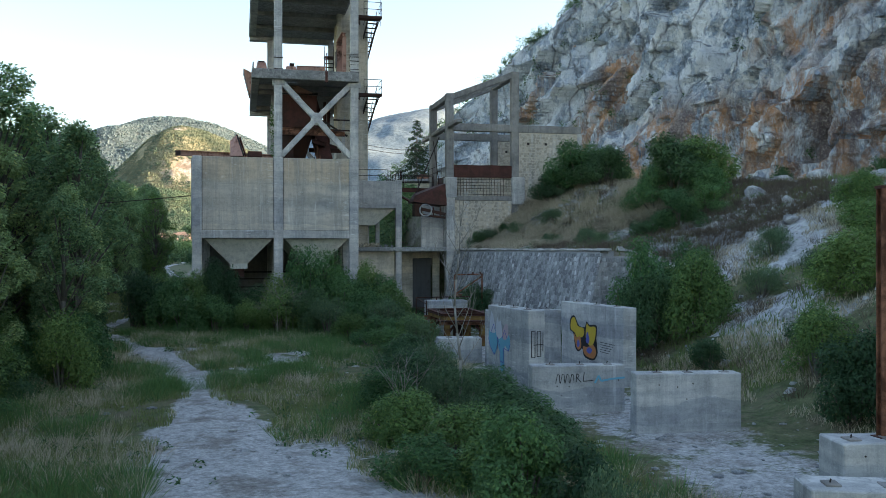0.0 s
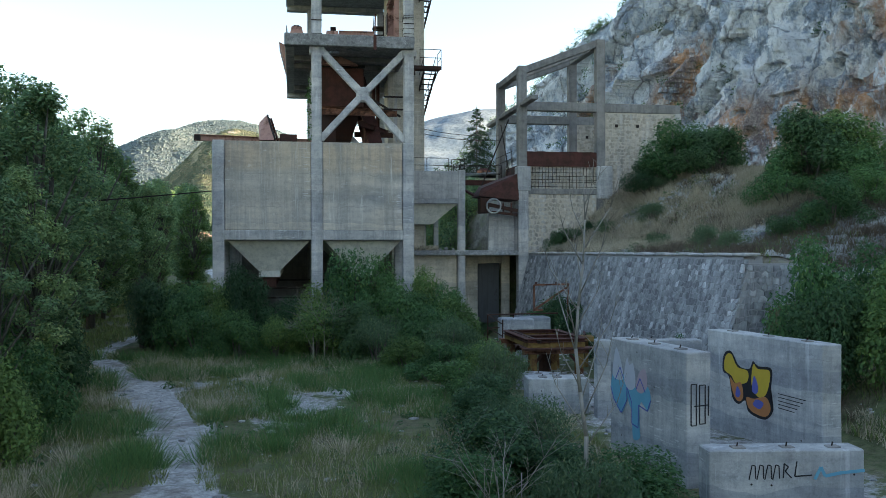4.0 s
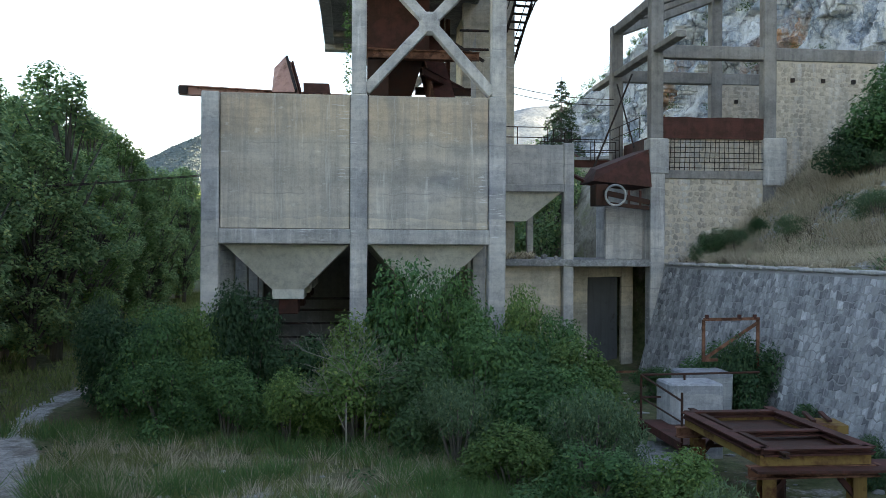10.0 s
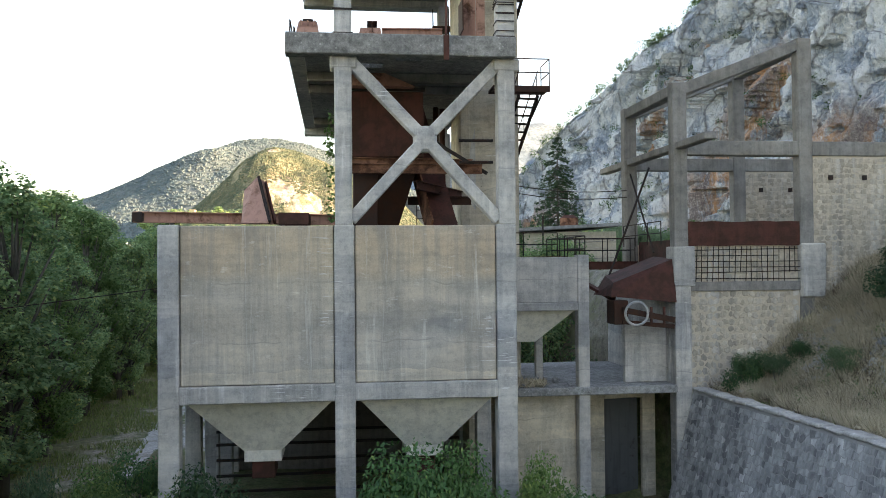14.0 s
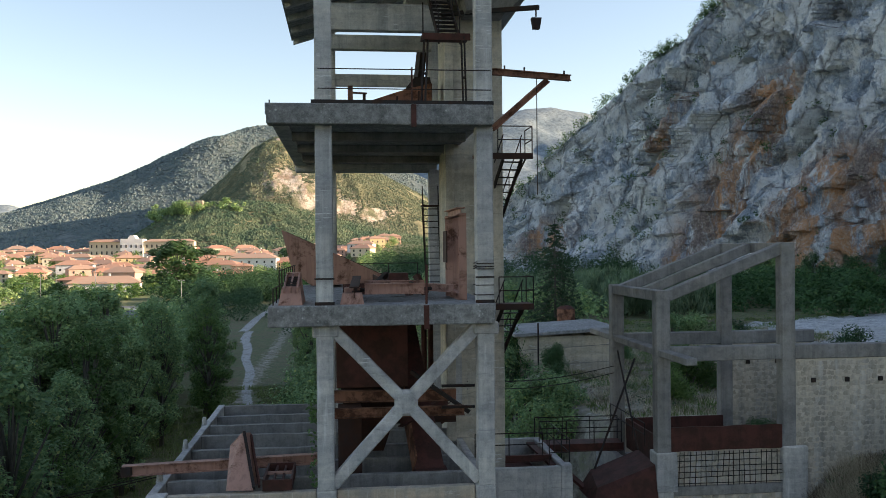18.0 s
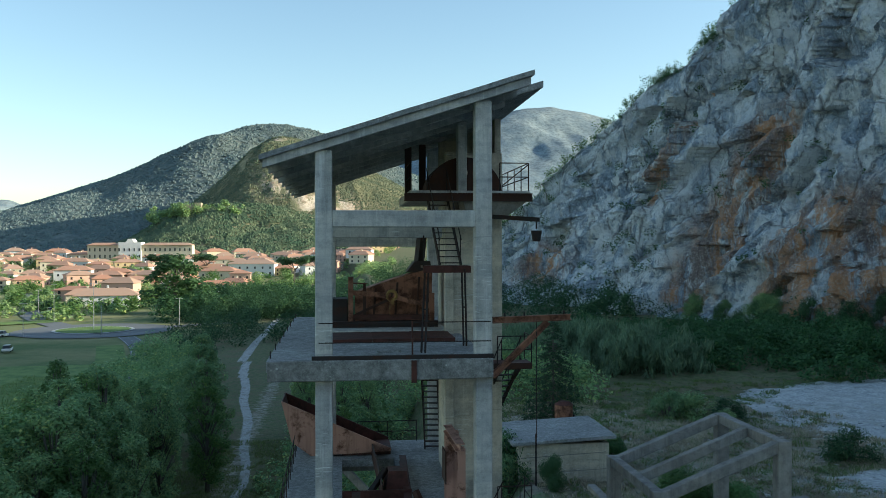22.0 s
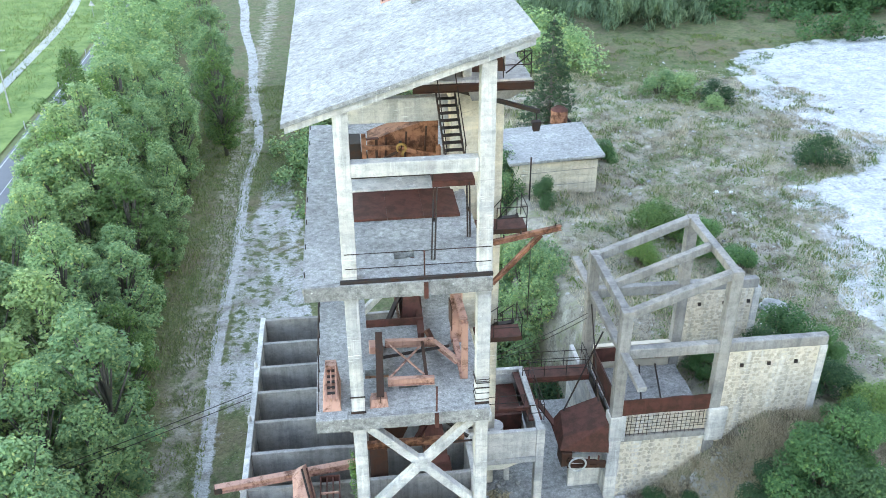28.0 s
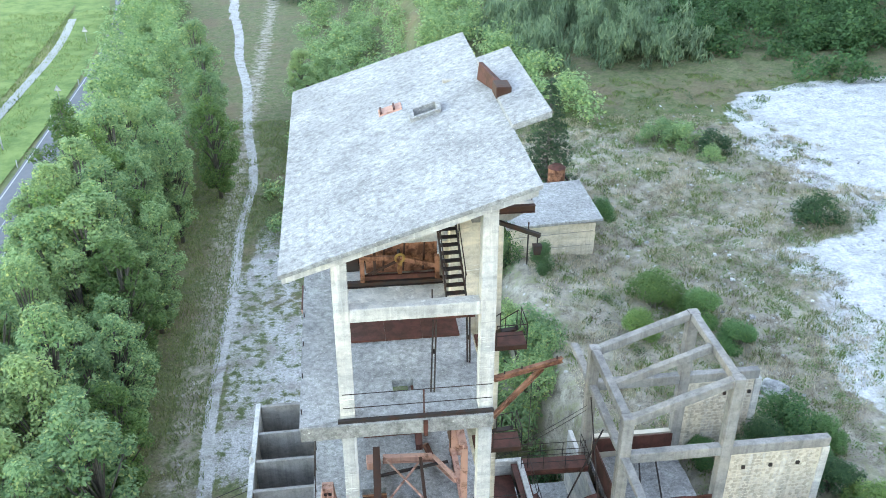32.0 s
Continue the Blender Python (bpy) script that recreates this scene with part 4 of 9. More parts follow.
def cliff():
    # the coarse stretch up to 96 is unseen, added to shade the works
    s = np.concatenate((np.linspace(-420, 96, 34)[:-1], np.linspace(96, 330, 420)))
    v = np.concatenate((np.linspace(0, 1, 230), 1 + np.linspace(0, 1, 26)[1:]))
    S, V = np.meshgrid(s, v)
    foot = np.where(S < 148, 95 + 0.12 * (148 - S), 95 - 0.27 * (S - 148))
    top, rimx = np.interp(S, RIM_S, RIM_Z), np.interp(S, RIM_S, RIM_X)
    base = 8.0
    up = np.clip(V, 0, 1)
    Z = base + up * (top - base)
    X = foot + (rimx - foot) * (up ** 1.15) - 8 * np.exp(-(Z - base) / 6)
    # buttresses and gullies, slabs between joints, and small broken faces
    q = S + 0.55 * Z
    big = vnoise(S, Z * 0.5, 0.03, 4, 3) - 0.5
    mid = np.abs(vnoise(q, Z * 0.45, 0.075, 6, 4) - 0.5)
    wob = 3.0 * (vnoise(S, Z, 0.12, 31, 2) - 0.5)
    plates = facets(q + wob, Z * 0.55 - 0.3 * S, 0.075, 15)
    slabs = facets(S + 0.35 * Z + wob, Z * 0.7 - 0.25 * S, 0.22, 9)
    chips = facets(S - 0.3 * Z, Z * 0.8 + 0.3 * S, 0.62, 27)
    grit = np.abs(vnoise(S - 0.5 * Z, Z + 0.4 * S, 0.95, 19, 3) - 0.5)
    fade = 1 - 0.6 * sm(V, 0.85, 1.0)
    X = X + (15 * big + 15 * mid + 7.5 * plates + 3.2 * slabs + 0.6 * chips + 1.6 * grit) * fade - 1.5
    Z = Z + (1.8 * (vnoise(S, Z, 0.2, 21, 3) - 0.5)) * sm(up, 0.03, 0.2)
    Yy = S + 5 * (vnoise(S, Z, 0.06, 12, 3) - 0.5)
    over = np.clip(V - 1, 0, 1)
    X = X + over * 160
    Z = Z + over * 28 + np.where(over > 0, 6 * (vnoise(S, X, 0.05, 3) - 0.5), 0)
    me = grid_mesh("cliff", X, Yy, Z)
    me.shade_flat()
    band = np.exp(-((Z - 22) / 13) ** 2) * sm(S, 100, 112) * (1 - sm(S, 188, 202)) * (0.6 + 0.8 * vnoise(S, Z, 0.03, 77, 2))
    streak = np.exp(-((S + 0.12 * (Z - 20) - 214) / 7) ** 2) * sm(Z, 10, 14) * (1 - sm(Z, 44, 66)) * 1.2
    cave = np.exp(-((S - 284) / 9) ** 2 - ((Z - 20) / 8) ** 2) * 0.7
    thin = 0.5 * np.exp(-((S - 243) / 5) ** 2) * sm(Z, 30, 40) * (1 - sm(Z, 60, 80))
    high = 0.55 * np.exp(-((S - 150) / 14) ** 2 - ((Z - 48) / 7) ** 2)
    stn = np.clip(np.maximum.reduce((band, streak, cave, thin, high)), 0, 1)
    me.attributes.new("stain", "FLOAT", "POINT").data.foreach_set("value", stn.ravel().astype(np.float32))
    tagged(link_mesh("cliff", me, M["cliff"]), "high quarried limestone cliff, grey with painted sky-blue cast and rust-brown stains", "cliff", kind="structure")
    return S, V, X, Yy, Z


CLIFF = cliff()


# ---- hills behind the town ----
def hill_mat(name, a, b, scar=False):
    k = N(name, 1.0)
    n = k.noise(0.012, 7, 0.62)
    col = k.mix(k.ramp(n, (0.38, (0, 0, 0)), (0.62, (1, 1, 1))), a, b)
    col = k.mix(k.ramp(k.noise(0.09, 5, 0.7), (0.45, (0, 0, 0)), (0.6, (0.7, 0.7, 0.7))), col, tuple(x * 0.6 for x in a))
    if scar:
        f = k.math("MULTIPLY", k.attr("scar"), k.ramp(k.noise(0.035, 7, 0.75, k.pos(1.6, 1, 0.5)), (0.44, (0, 0, 0)), (0.53, (1, 1, 1))))
        col = k.mix(f, col, k.mix(k.ramp(k.noise(0.08, 6, 0.7), (0.4, (0, 0, 0)), (0.6, (1, 1, 1))), (0.34, 0.24, 0.17), (0.62, 0.53, 0.44)))
    return k.colour(col).bump(k.noise(0.12, 5, 0.7), 0.6, 3.0).m


M["hill_near"] = hill_mat("wooded_hill", (0.15, 0.155, 0.09), (0.32, 0.28, 0.17), True)
# blue haze of distance is mixed into these two hill colours
M["hill_mid"] = hill_mat("hazy_ridge_hill", (0.115, 0.15, 0.155), (0.19, 0.22, 0.20))
M["hill_far"] = hill_mat("hazy_far_hill", (0.16, 0.215, 0.26), (0.26, 0.31, 0.33))


def ridge_hill(name, pts, y, front, back, mat, label, seed, spur=0.20, scars=()):
    """A hill with a given skyline: it falls to the plain in front and behind."""
    xs = np.linspace(pts[0][0], pts[-1][0], 220)
    ds = np.concatenate((np.linspace(-1, 0, 70), np.linspace(0, 1, 26)[1:]))
    X, D = np.meshgrid(xs, ds)
    px, pz = zip(*pts)
    crest = sum(np.interp(X + o * (pts[-1][0] - pts[0][0]) * 0.012, px, pz) for o in (-2, -1, 0, 1, 2)) / 5
    Y = y + np.where(D < 0, D * front, D * back)
    a = np.abs(D)
    prof = 1 - (0.72 * a + 0.28 * sm(a, 0, 1))
    n = vnoise(X, Y * 0.6, 4.2 / front, seed, 4) - 0.5
    Z = crest * prof * (1 + spur * 2.4 * n * sm(a, 0.0, 0.3)) + crest * 0.03 * (vnoise(X, Y, 14 / front, seed + 3, 3) - 0.5) - 6 * a
    me = grid_mesh(name, X, Y, Z)
    if scars:
        val = np.zeros_like(X)
        for sx, sz, rx, rz in scars:
            val = np.maximum(val, np.exp(-((X - sx) / rx) ** 2 - ((Z - sz) / rz) ** 2) * 1.6 * (D < 0))
        me.attributes.new("scar", "FLOAT", "POINT").data.foreach_set("value", np.clip(val, 0, 1).ravel().astype(np.float32))
    tagged(link_mesh(name, me, mat), label, "hill", kind="structure")
    return X, Y, Z


SCARS_C = ((-72, 112, 30, 26), (-30, 92, 26, 26), (8, 74, 20, 16), (46, 64, 26, 14), (-86, 185, 16, 6))
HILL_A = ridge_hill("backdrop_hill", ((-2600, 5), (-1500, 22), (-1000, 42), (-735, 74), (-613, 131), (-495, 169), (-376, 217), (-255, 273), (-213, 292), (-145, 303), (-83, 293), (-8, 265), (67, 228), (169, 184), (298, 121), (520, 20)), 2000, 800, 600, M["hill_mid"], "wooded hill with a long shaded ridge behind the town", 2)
HILL_B = ridge_hill("backdrop_hill", ((-900, 20), (-231, 124), (-87, 216), (59, 300), (170, 344), (356, 410), (489, 455), (641, 487), (757, 484), (874, 457), (1131, 360), (1900, 60)), 2900, 1000, 700, M["hill_far"], "far wooded hill with blue haze in its colour", 5)
HILL_C = ridge_hill("backdrop_hill", ((-420, 4), (-285, 47), (-235, 80), (-176, 127), (-142, 165), (-108, 191), (-86, 197), (-39, 183), (13, 158), (66, 134), (119, 106), (199, 62), (420, 5)), 1400, 360, 400, M["hill_near"], "sunlit hill with scrub and old quarry scars", 8, 0.2, SCARS_C)
HILL_D = ridge_hill("backdrop_hill", ((-300, 1), (-240, 24), (-202, 45), (-180, 62), (-150, 70), (-110, 72), (-70, 70), (-20, 56), (40, 40), (125, 24), (300, 1)), 1010, 200, 240, M["hill_near"], "low wooded spur below the hill", 12, 0.16)
HILL_E = ridge_hill("backdrop_hill", ((-3200, 10), (-2500, 110), (-2180, 180), (-2043, 240), (-1892, 300), (-1785, 252), (-1587, 180), (-1300, 60), (-900, 5)), 5200, 900, 700, M["hill_far"], "distant mountain beyond the valley, paled with painted haze", 15)



def leaves(centres, radii, n, size, rng, flat=0.0, up=0.0, aspect=0.55):
    """n leaf blades round clump centres: four-cornered, folded at random angles."""
    centres, radii = np.asarray(centres), np.asarray(radii)
    w = radii ** 2
    ci = rng.choice(len(centres), n, p=w / w.sum())
    d = rng.normal(size=(n, 3))
    d /= np.linalg.norm(d, axis=1)[:, None]
    d[:, 2] *= 1 - flat
    c = centres[ci] + d * (radii[ci] * rng.uniform(0.55, 1.05, n))[:, None]
    if up >= 1:
        a = rng.normal(size=(n, 3)) + np.array((0, 0, up))
        nrm = d + rng.normal(size=(n, 3)) * 0.6
    else:
        # blades face outwards and to the sky
        nrm = d * 0.7 + np.array((0, 0, 0.95)) + rng.normal(size=(n, 3)) * 0.45
        a = np.cross(nrm, rng.normal(size=(n, 3)))
    a /= np.linalg.norm(a, axis=1)[:, None] + 1e-6
    b = np.cross(a, nrm)
    b /= np.linalg.norm(b, axis=1)[:, None] + 1e-6
    s = (size * rng.uniform(0.6, 1.35, n))[:, None]
    return np.stack((c - a * s, c + b * s * aspect, c + a * s, c - b * s * aspect), 1)


def hill_wood(hill, label, n, r0, r1, mat, seed, bare=0.0, scars=()):
    """Small crowns all over a far hill: one mass of knobbly eight-sided clumps."""
    rng = np.random.default_rng(seed)
    X, Y, Z = hill
    keep = np.argwhere(Z[:69, :-1] > 3)
    p = keep[rng.integers(0, len(keep), n)]
    fu, fv = rng.uniform(0, 1, n), rng.uniform(0, 1, n)
    between = lambda A: (A[p[:, 0], p[:, 1]] * (1 - fv) + A[p[:, 0] + 1, p[:, 1]] * fv) * (1 - fu) + (A[p[:, 0], p[:, 1] + 1] * (1 - fv) + A[p[:, 0] + 1, p[:, 1] + 1] * fv) * fu
    x, y, z = between(X), between(Y), between(Z)
    ok = vnoise(x, y, 0.012, seed, 3) > bare
    for sx, sz, rx, rz in scars:
        ok &= np.exp(-((x - sx) / rx) ** 2 - ((z - sz) / rz) ** 2) < 0.62
    x, y, z = x[ok], y[ok], z[ok]
    m = len(x)
    r = rng.uniform(r0, r1, m)
    c = np.stack((x, y, z - r * 0.1), 1)
    an = rng.uniform(0, 6.28, m)
    ax = [np.stack((np.cos(an + q), np.sin(an + q), rng.uniform(-0.3, 0.3, m)), 1) * (r * rng.uniform(0.8, 1.25, m))[:, None] for q in (0, 1.57, 3.14, 4.71)]
    top = np.stack((rng.normal(size=m) * 0.25 * r, rng.normal(size=m) * 0.25 * r, r * rng.uniform(0.55, 1.0, m)), 1)
    co = np.concatenate([np.stack((c + ax[i], c + ax[(i + 1) % 4], c + top), 1) for i in range(4)])
    tagged(link_mesh("hill_wood", polys("hill_wood", co, 3), mat), label, "wood", kind="stuff")


def crown_mat(name, a, b):
    k = N(name, 0.9)
    return k.colour(k.mix(k.ramp(k.noise(0.05, 4, 0.6), (0.35, (0, 0, 0)), (0.65, (1, 1, 1))), a, b)).m


# the ridge crowns carry distance haze in their bluish colours
hill_wood(HILL_A, "woods on the long ridge, tinted blue for haze", 95000, 1.8, 4.2, crown_mat("hazy_ridge_crowns", (0.095, 0.14, 0.145), (0.155, 0.19, 0.18)), 3, 0.3)
hill_wood(HILL_C, "scrub and pines on the sunlit hill", 70000, 0.9, 2.5, crown_mat("hill_crowns", (0.075, 0.105, 0.065), (0.18, 0.185, 0.11)), 5, 0.36, SCARS_C)
hill_wood(HILL_D, "woods on the low spur", 36000, 1.0, 2.4, crown_mat("spur_crowns", (0.045, 0.085, 0.05), (0.12, 0.15, 0.085)), 6, 0.2)

# ---- plants ----
RNG = np.random.default_rng(7)


def limb_mesh(segs, name, n=6):
    """Tapered limbs: (start, end, radius, radius)."""
    bm = bmesh.new()
    for p, q, r0, r1 in segs:
        p, q = Vector(p), Vector(q)
        if (q - p).length > 0.01:
            m = (q - p).to_track_quat("Z", "Y").to_matrix().to_4x4()
            bmesh.ops.create_cone(bm, cap_ends=True, segments=n, radius1=r0, radius2=r1, depth=(q - p).length, matrix=Matrix.Translation((p + q) / 2) @ m)
    me = bpy.data.meshes.new(name)
    bm.to_mesh(me)
    bm.free()
    me.shade_smooth()
    return me


def tree_meshes(seed, h, r, n, size, kind="poplar"):
    rng = np.random.default_rng(seed)
    segs, cs, rs = [], [], []
    top = np.array((rng.normal() * 0.3, rng.normal() * 0.3, h * 0.9))
    segs.append(((0, 0, -0.4), tuple(top * 0.5), 0.02 * h, 0.013 * h))
    segs.append((tuple(top * 0.5), tuple(top), 0.013 * h, 0.004 * h))
    k = int(64 + h * 4)
    for i in range(k):
        f = rng.uniform(0.10, 1.0)
        if kind == "poplar":
            env = r * (math.sin(min(1, f * 1.25 + 0.12) * math.pi * 0.5) if f < 0.62 else (1 - (f - 0.62) / 0.38) ** 0.62 * 0.97 + 0.06)
        else:
            env = r * math.sqrt(max(0.05, 1 - (2 * f - 0.95) ** 2))
        an = rng.uniform(0, 2 * math.pi)
        rr = env * rng.uniform(0.45, 1.0)
        c = np.array((math.cos(an) * rr, math.sin(an) * rr, f * h))
        cs.append(c)
        rs.append(r * rng.uniform(0.12, 0.28))
        if i % 2 == 0:
            st = top * max(0.1, (f * 0.85 - 0.12))
            segs.append((tuple(st), tuple(c), 0.006 * h, 0.002 * h))
    co = leaves(cs, rs, n, size, rng, 0.1, 0.5)
    return limb_mesh(segs, "trunk"), polys("crown", co, 4)


def make_tree(meshes, leaf, at, scale, turn, name, label, category, group=""):
    t = thing(name, label, category, (0, 0, 0), group)
    for me, nm, mt in zip(meshes, ("trunk", "crown"), (M["bark"], M[leaf])):
        link_mesh(nm, me, mt, t)
    t.matrix_world = Matrix.Translation(at) @ Matrix.Rotation(turn, 4, "Z") @ Matrix.Diagonal((*scale, 1))
    return t


NEARV = [tree_meshes(11 + i, 9.0, 1.9, 17000, 0.068) for i in range(4)]
FARV = [tree_meshes(31 + i, 9.0, 2.0, 13000, 0.080) for i in range(5)]


def tree_belt():
    rng = np.random.default_rng(3)
    spots = []
    for y in np.arange(-4, 128, 3.3):
        for x in np.arange(-27.5, -8.5, 3.1):
            px, py = x + rng.uniform(-1.2, 1.2), y + rng.uniform(-1.2, 1.2)
            lim = float(np.interp(py, (-5, 28, 34, 40, 48, 56, 62, 100, 130), (-11.0, -9.4, -7.2, -5.6, -6.4, -7.6, -8.7, -11.0, -13.0)))
            if px > lim or px < float(np.interp(py, (60, 100, 130), (-20.0, -21.0, -23.5))):
                continue
            spots.append((px, py))
    spots += [(float(rng.uniform(-1, 11)), float(rng.uniform(128, 152))) for _ in range(15)]
    spots += [(-9.4, 126.0), (-10.6, 131.0), (-11.5, 137.0), (-12.4, 143.0), (-13.6, 149.0)]
    spots += [(-4.7, 36.5), (-5.0, 39.5), (-5.2, 42.5), (-6.2, 46.5), (-6.6, 33.5)]
    for i, (x, y) in enumerate(spots):
        near = y < 62 and x > -21
        vs = NEARV if near else FARV
        edge = sm(x, -17, -10)
        s = rng.uniform(0.78, 1.32) * (1 - 0.06 * edge) * 1.27
        if x > -2:
            s *= 0.72
        elif x > -8 and y < 60:
            s *= 0.74 + 0.10 * (y > 44)
        leaf = ("leaf_poplar", "leaf_poplar", "leaf_grey", "leaf_poplar", "leaf_lime")[int(rng.integers(0, 5)) if y > 60 else int(rng.integers(0, 4))]
        proto = TREES.get((id(vs), i % len(vs), leaf))
        m = Matrix.Translation((x, y, gz(x, y))) @ Matrix.Rotation(rng.uniform(0, 6.28), 4, "Z") @ Matrix.Diagonal((s * rng.uniform(0.9, 1.1), s * rng.uniform(0.9, 1.1), s, 1))
        if proto is None:
            tr, cr = vs[i % len(vs)]
            cr = cr if not cr.materials else cr.copy()
            proto = make_tree((tr, cr), leaf, (0, 0, 0), (1, 1, 1), 0, "tree", LEAF_LABEL[leaf], "tree", "belt of trees beside the road")
            TREES[id(vs), i % len(vs), leaf] = proto
            proto.matrix_world = m
        else:
            c = copy_thing(proto, Matrix.Identity(4))
            c.matrix_world = m


TREES = {}
LEAF_LABEL = {"leaf_poplar": "leafy young poplar with dense green crown", "leaf_grey": "grey-green willow-like tree with loose crown", "leaf_lime": "yellowing young tree among the roadside belt"}
tree_belt()


def bush_mesh(seed, r, h, n, size, up=0.3, aspect=0.5):
    rng = np.random.default_rng(seed)
    cs, rs = [], []
    for i in range(16):
        an, f = rng.uniform(0, 6.283), rng.uniform(0.06, 1) ** 0.8
        rr = r * math.sqrt(max(0.0, 1 - (f * 0.95) ** 2)) * rng.uniform(0.3, 0.95)
        cs.append((math.cos(an) * rr, math.sin(an) * rr, f * h * 0.82))
        rs.append(r * rng.uniform(0.26, 0.42))
    segs = [((0, 0, -0.3), (c[0] * 0.9, c[1] * 0.9, c[2]), 0.035, 0.012) for c in cs]
    return limb_mesh(segs, "stem", 5), polys("foliage", leaves(cs, rs, n, size, rng, 0.1, up, aspect), 4)


BUSH = {"dense": [bush_mesh(51 + i, 1.0, 1.25, 6200, 0.042) for i in range(4)],
        "wispy": [bush_mesh(61 + i, 1.0, 1.5, 7500, 0.040, 1.3, 0.26) for i in range(2)],
        "far": [bush_mesh(71 + i, 1.0, 1.2, 4200, 0.045) for i in range(3)],
        "big": [bush_mesh(81 + i, 1.0, 1.25, 12000, 0.033) for i in range(4)]}
BPROTO = {}


def bush(kind, leaf, x, y, r, h, name="shrub", label="", group="", z=None, sink=0.1):
    rng = RNG
    kind = "big" if kind == "dense" and r > 1.0 else kind
    v = int(rng.integers(0, len(BUSH[kind])))
    key = (kind, v, leaf, label)
    m = Matrix.Translation((x, y, (gz(x, y) if z is None else z) - sink)) @ Matrix.Rotation(rng.uniform(0, 6.28), 4, "Z") @ Matrix.Diagonal((r, r * rng.uniform(0.85, 1.15), h / 1.2, 1))
    if key not in BPROTO:
        st, fo = BUSH[kind][v]
        fo = fo.copy() if fo.materials else fo
        t = thing(name, label, "shrub", (0, 0, 0), group)
        link_mesh("stem", st, M["bark"], t)
        link_mesh("foliage", fo, M[leaf], t)
        BPROTO[key] = t
    else:
        t = copy_thing(BPROTO[key], Matrix.Identity(4))
    t.matrix_world = m
    return t


BIGB = ((24.9, 59.2, 2.5, 3.2), (26.6, 60.4, 2.2, 2.9), (23.4, 59.6, 1.6, 2.2), (26.2, 57.8, 2.0, 2.5), (28.9, 52.8, 2.6, 3.6), (31.0, 53.6, 2.4, 3.2), (27.2, 52.0, 2.0, 2.6), (29.6, 50.6, 2.0, 2.4))


def thicket():
    """The thick scrub in front of the bins and along the lane."""
    rng = np.random.default_rng(5)
    L4 = "leafy mid-green shrub with glossy leaves"
    L1, L2, L3 = "dense dark green evergreen shrub", "wispy grey-green broom shrub", "bright yellow-green leafy shrub"
    g = "scrub before the bins"
    for i, (x, y, r, h, k) in enumerate(((-3.6, 57.5, 1.7, 3.4, 0), (-2.2, 56.2, 1.6, 3.4, 0), (-0.6, 56.4, 1.5, 3.6, 2), (0.6, 56.2, 1.4, 4.2, 0), (2.4, 55.2, 1.5, 2.7, 0), (4.2, 55.4, 1.7, 3.4, 0), (5.7, 55.2, 1.9, 4.9, 0), (7.4, 55.6, 1.5, 4.6, 2), (9.6, 56.8, 1.3, 4.1, 2), (10.6, 56.0, 1.3, 3.2, 0), (-1.4, 54.6, 1.5, 2.2, 2), (0.4, 53.8, 1.5, 2.2, 0), (2.2, 53.0, 1.5, 2.1, 0), (4.0, 52.4, 1.9, 2.6, 2), (5.6, 51.8, 1.7, 2.6, 0), (7.4, 52.6, 1.8, 3.2, 0), (9.0, 53.2, 1.9, 3.0, 0), (10.4, 53.4, 1.6, 2.9, 0), (6.6, 49.8, 1.5, 1.8, 1), (8.4, 49.8, 1.7, 2.4, 0), (9.6, 50.4, 1.6, 2.3, 2), (7.6, 47.6, 1.4, 1.6, 0), (9.4, 47.6, 1.5, 1.9, 1), (8.6, 45.0, 1.4, 1.5, 0), (10.2, 44.2, 1.2, 1.7, 2), (-4.8, 59.5, 1.5, 3.2, 1), (-3.4, 60.8, 1.6, 3.4, 0), (-3.3, 64.5, 1.5, 3.0, 0), (8.6, 41.6, 1.3, 1.3, 0), (9.8, 40.6, 1.4, 1.7, 1), (8.8, 37.8, 1.2, 1.4, 2), (8.0, 35.6, 1.1, 1.4, 0), (8.2, 34.0, 1.1, 1.2, 1), (8.6, 32.0, 1.0, 1.3, 1), (7.4, 30.6, 1.2, 1.3, 0), (9.3, 27.9, 1.1, 1.3, 0), (7.9, 26.4, 1.0, 1.2, 1), (9.6, 24.4, 1.0, 1.1, 0), (7.2, 22.6, 1.1, 1.1, 0), (8.6, 21.4, 1.0, 1.0, 1), (6.2, 24.4, 1.1, 1.2, 0), (8.8, 23.0, 1.2, 1.5, 2), (5.8, 20.2, 0.9, 0.9, 2), (7.6, 19.6, 1.1, 1.2, 0), (6.4, 28.4, 1.0, 1.1, 0), (8.5, 29.6, 1.0, 1.2, 2))):
        bush(("dense", "wispy", "dense")[k], (("leaf_dark", "leaf_mid")[i % 2], "leaf_grey", "leaf_lime")[k], x, y, r * (1.25 if y < 33 else 1), h * ((1.25 if x < 8 else 1.1) if y < 33 else 1), "shrub", ((L1, L4)[i % 2], L2, L3)[k], g)
    bush("dense", "leaf_lime", 7.3, 17.9, 1.35, 2.1, "shrub", L3, g)
    bush("dense", "leaf_dark", 8.3, 17.0, 1.0, 1.5, "shrub", L1, g)
    bush("wispy", "leaf_grey", 7.4, 13.6, 0.9, 1.7, "shrub", L2, g)
    bush("dense", "leaf_dark", 8.6, 13.4, 0.8, 1.1, "shrub", L1, g)
    # foot of the belt
    for y in np.arange(6, 62, 3.0):
        x = float(path_x(y)) - 4.2 - rng.uniform(0, 1.8) if y < 46 else -8.6 - rng.uniform(0, 1.2)
        x = min(x, -4.4)
        k = int(rng.integers(0, 3))
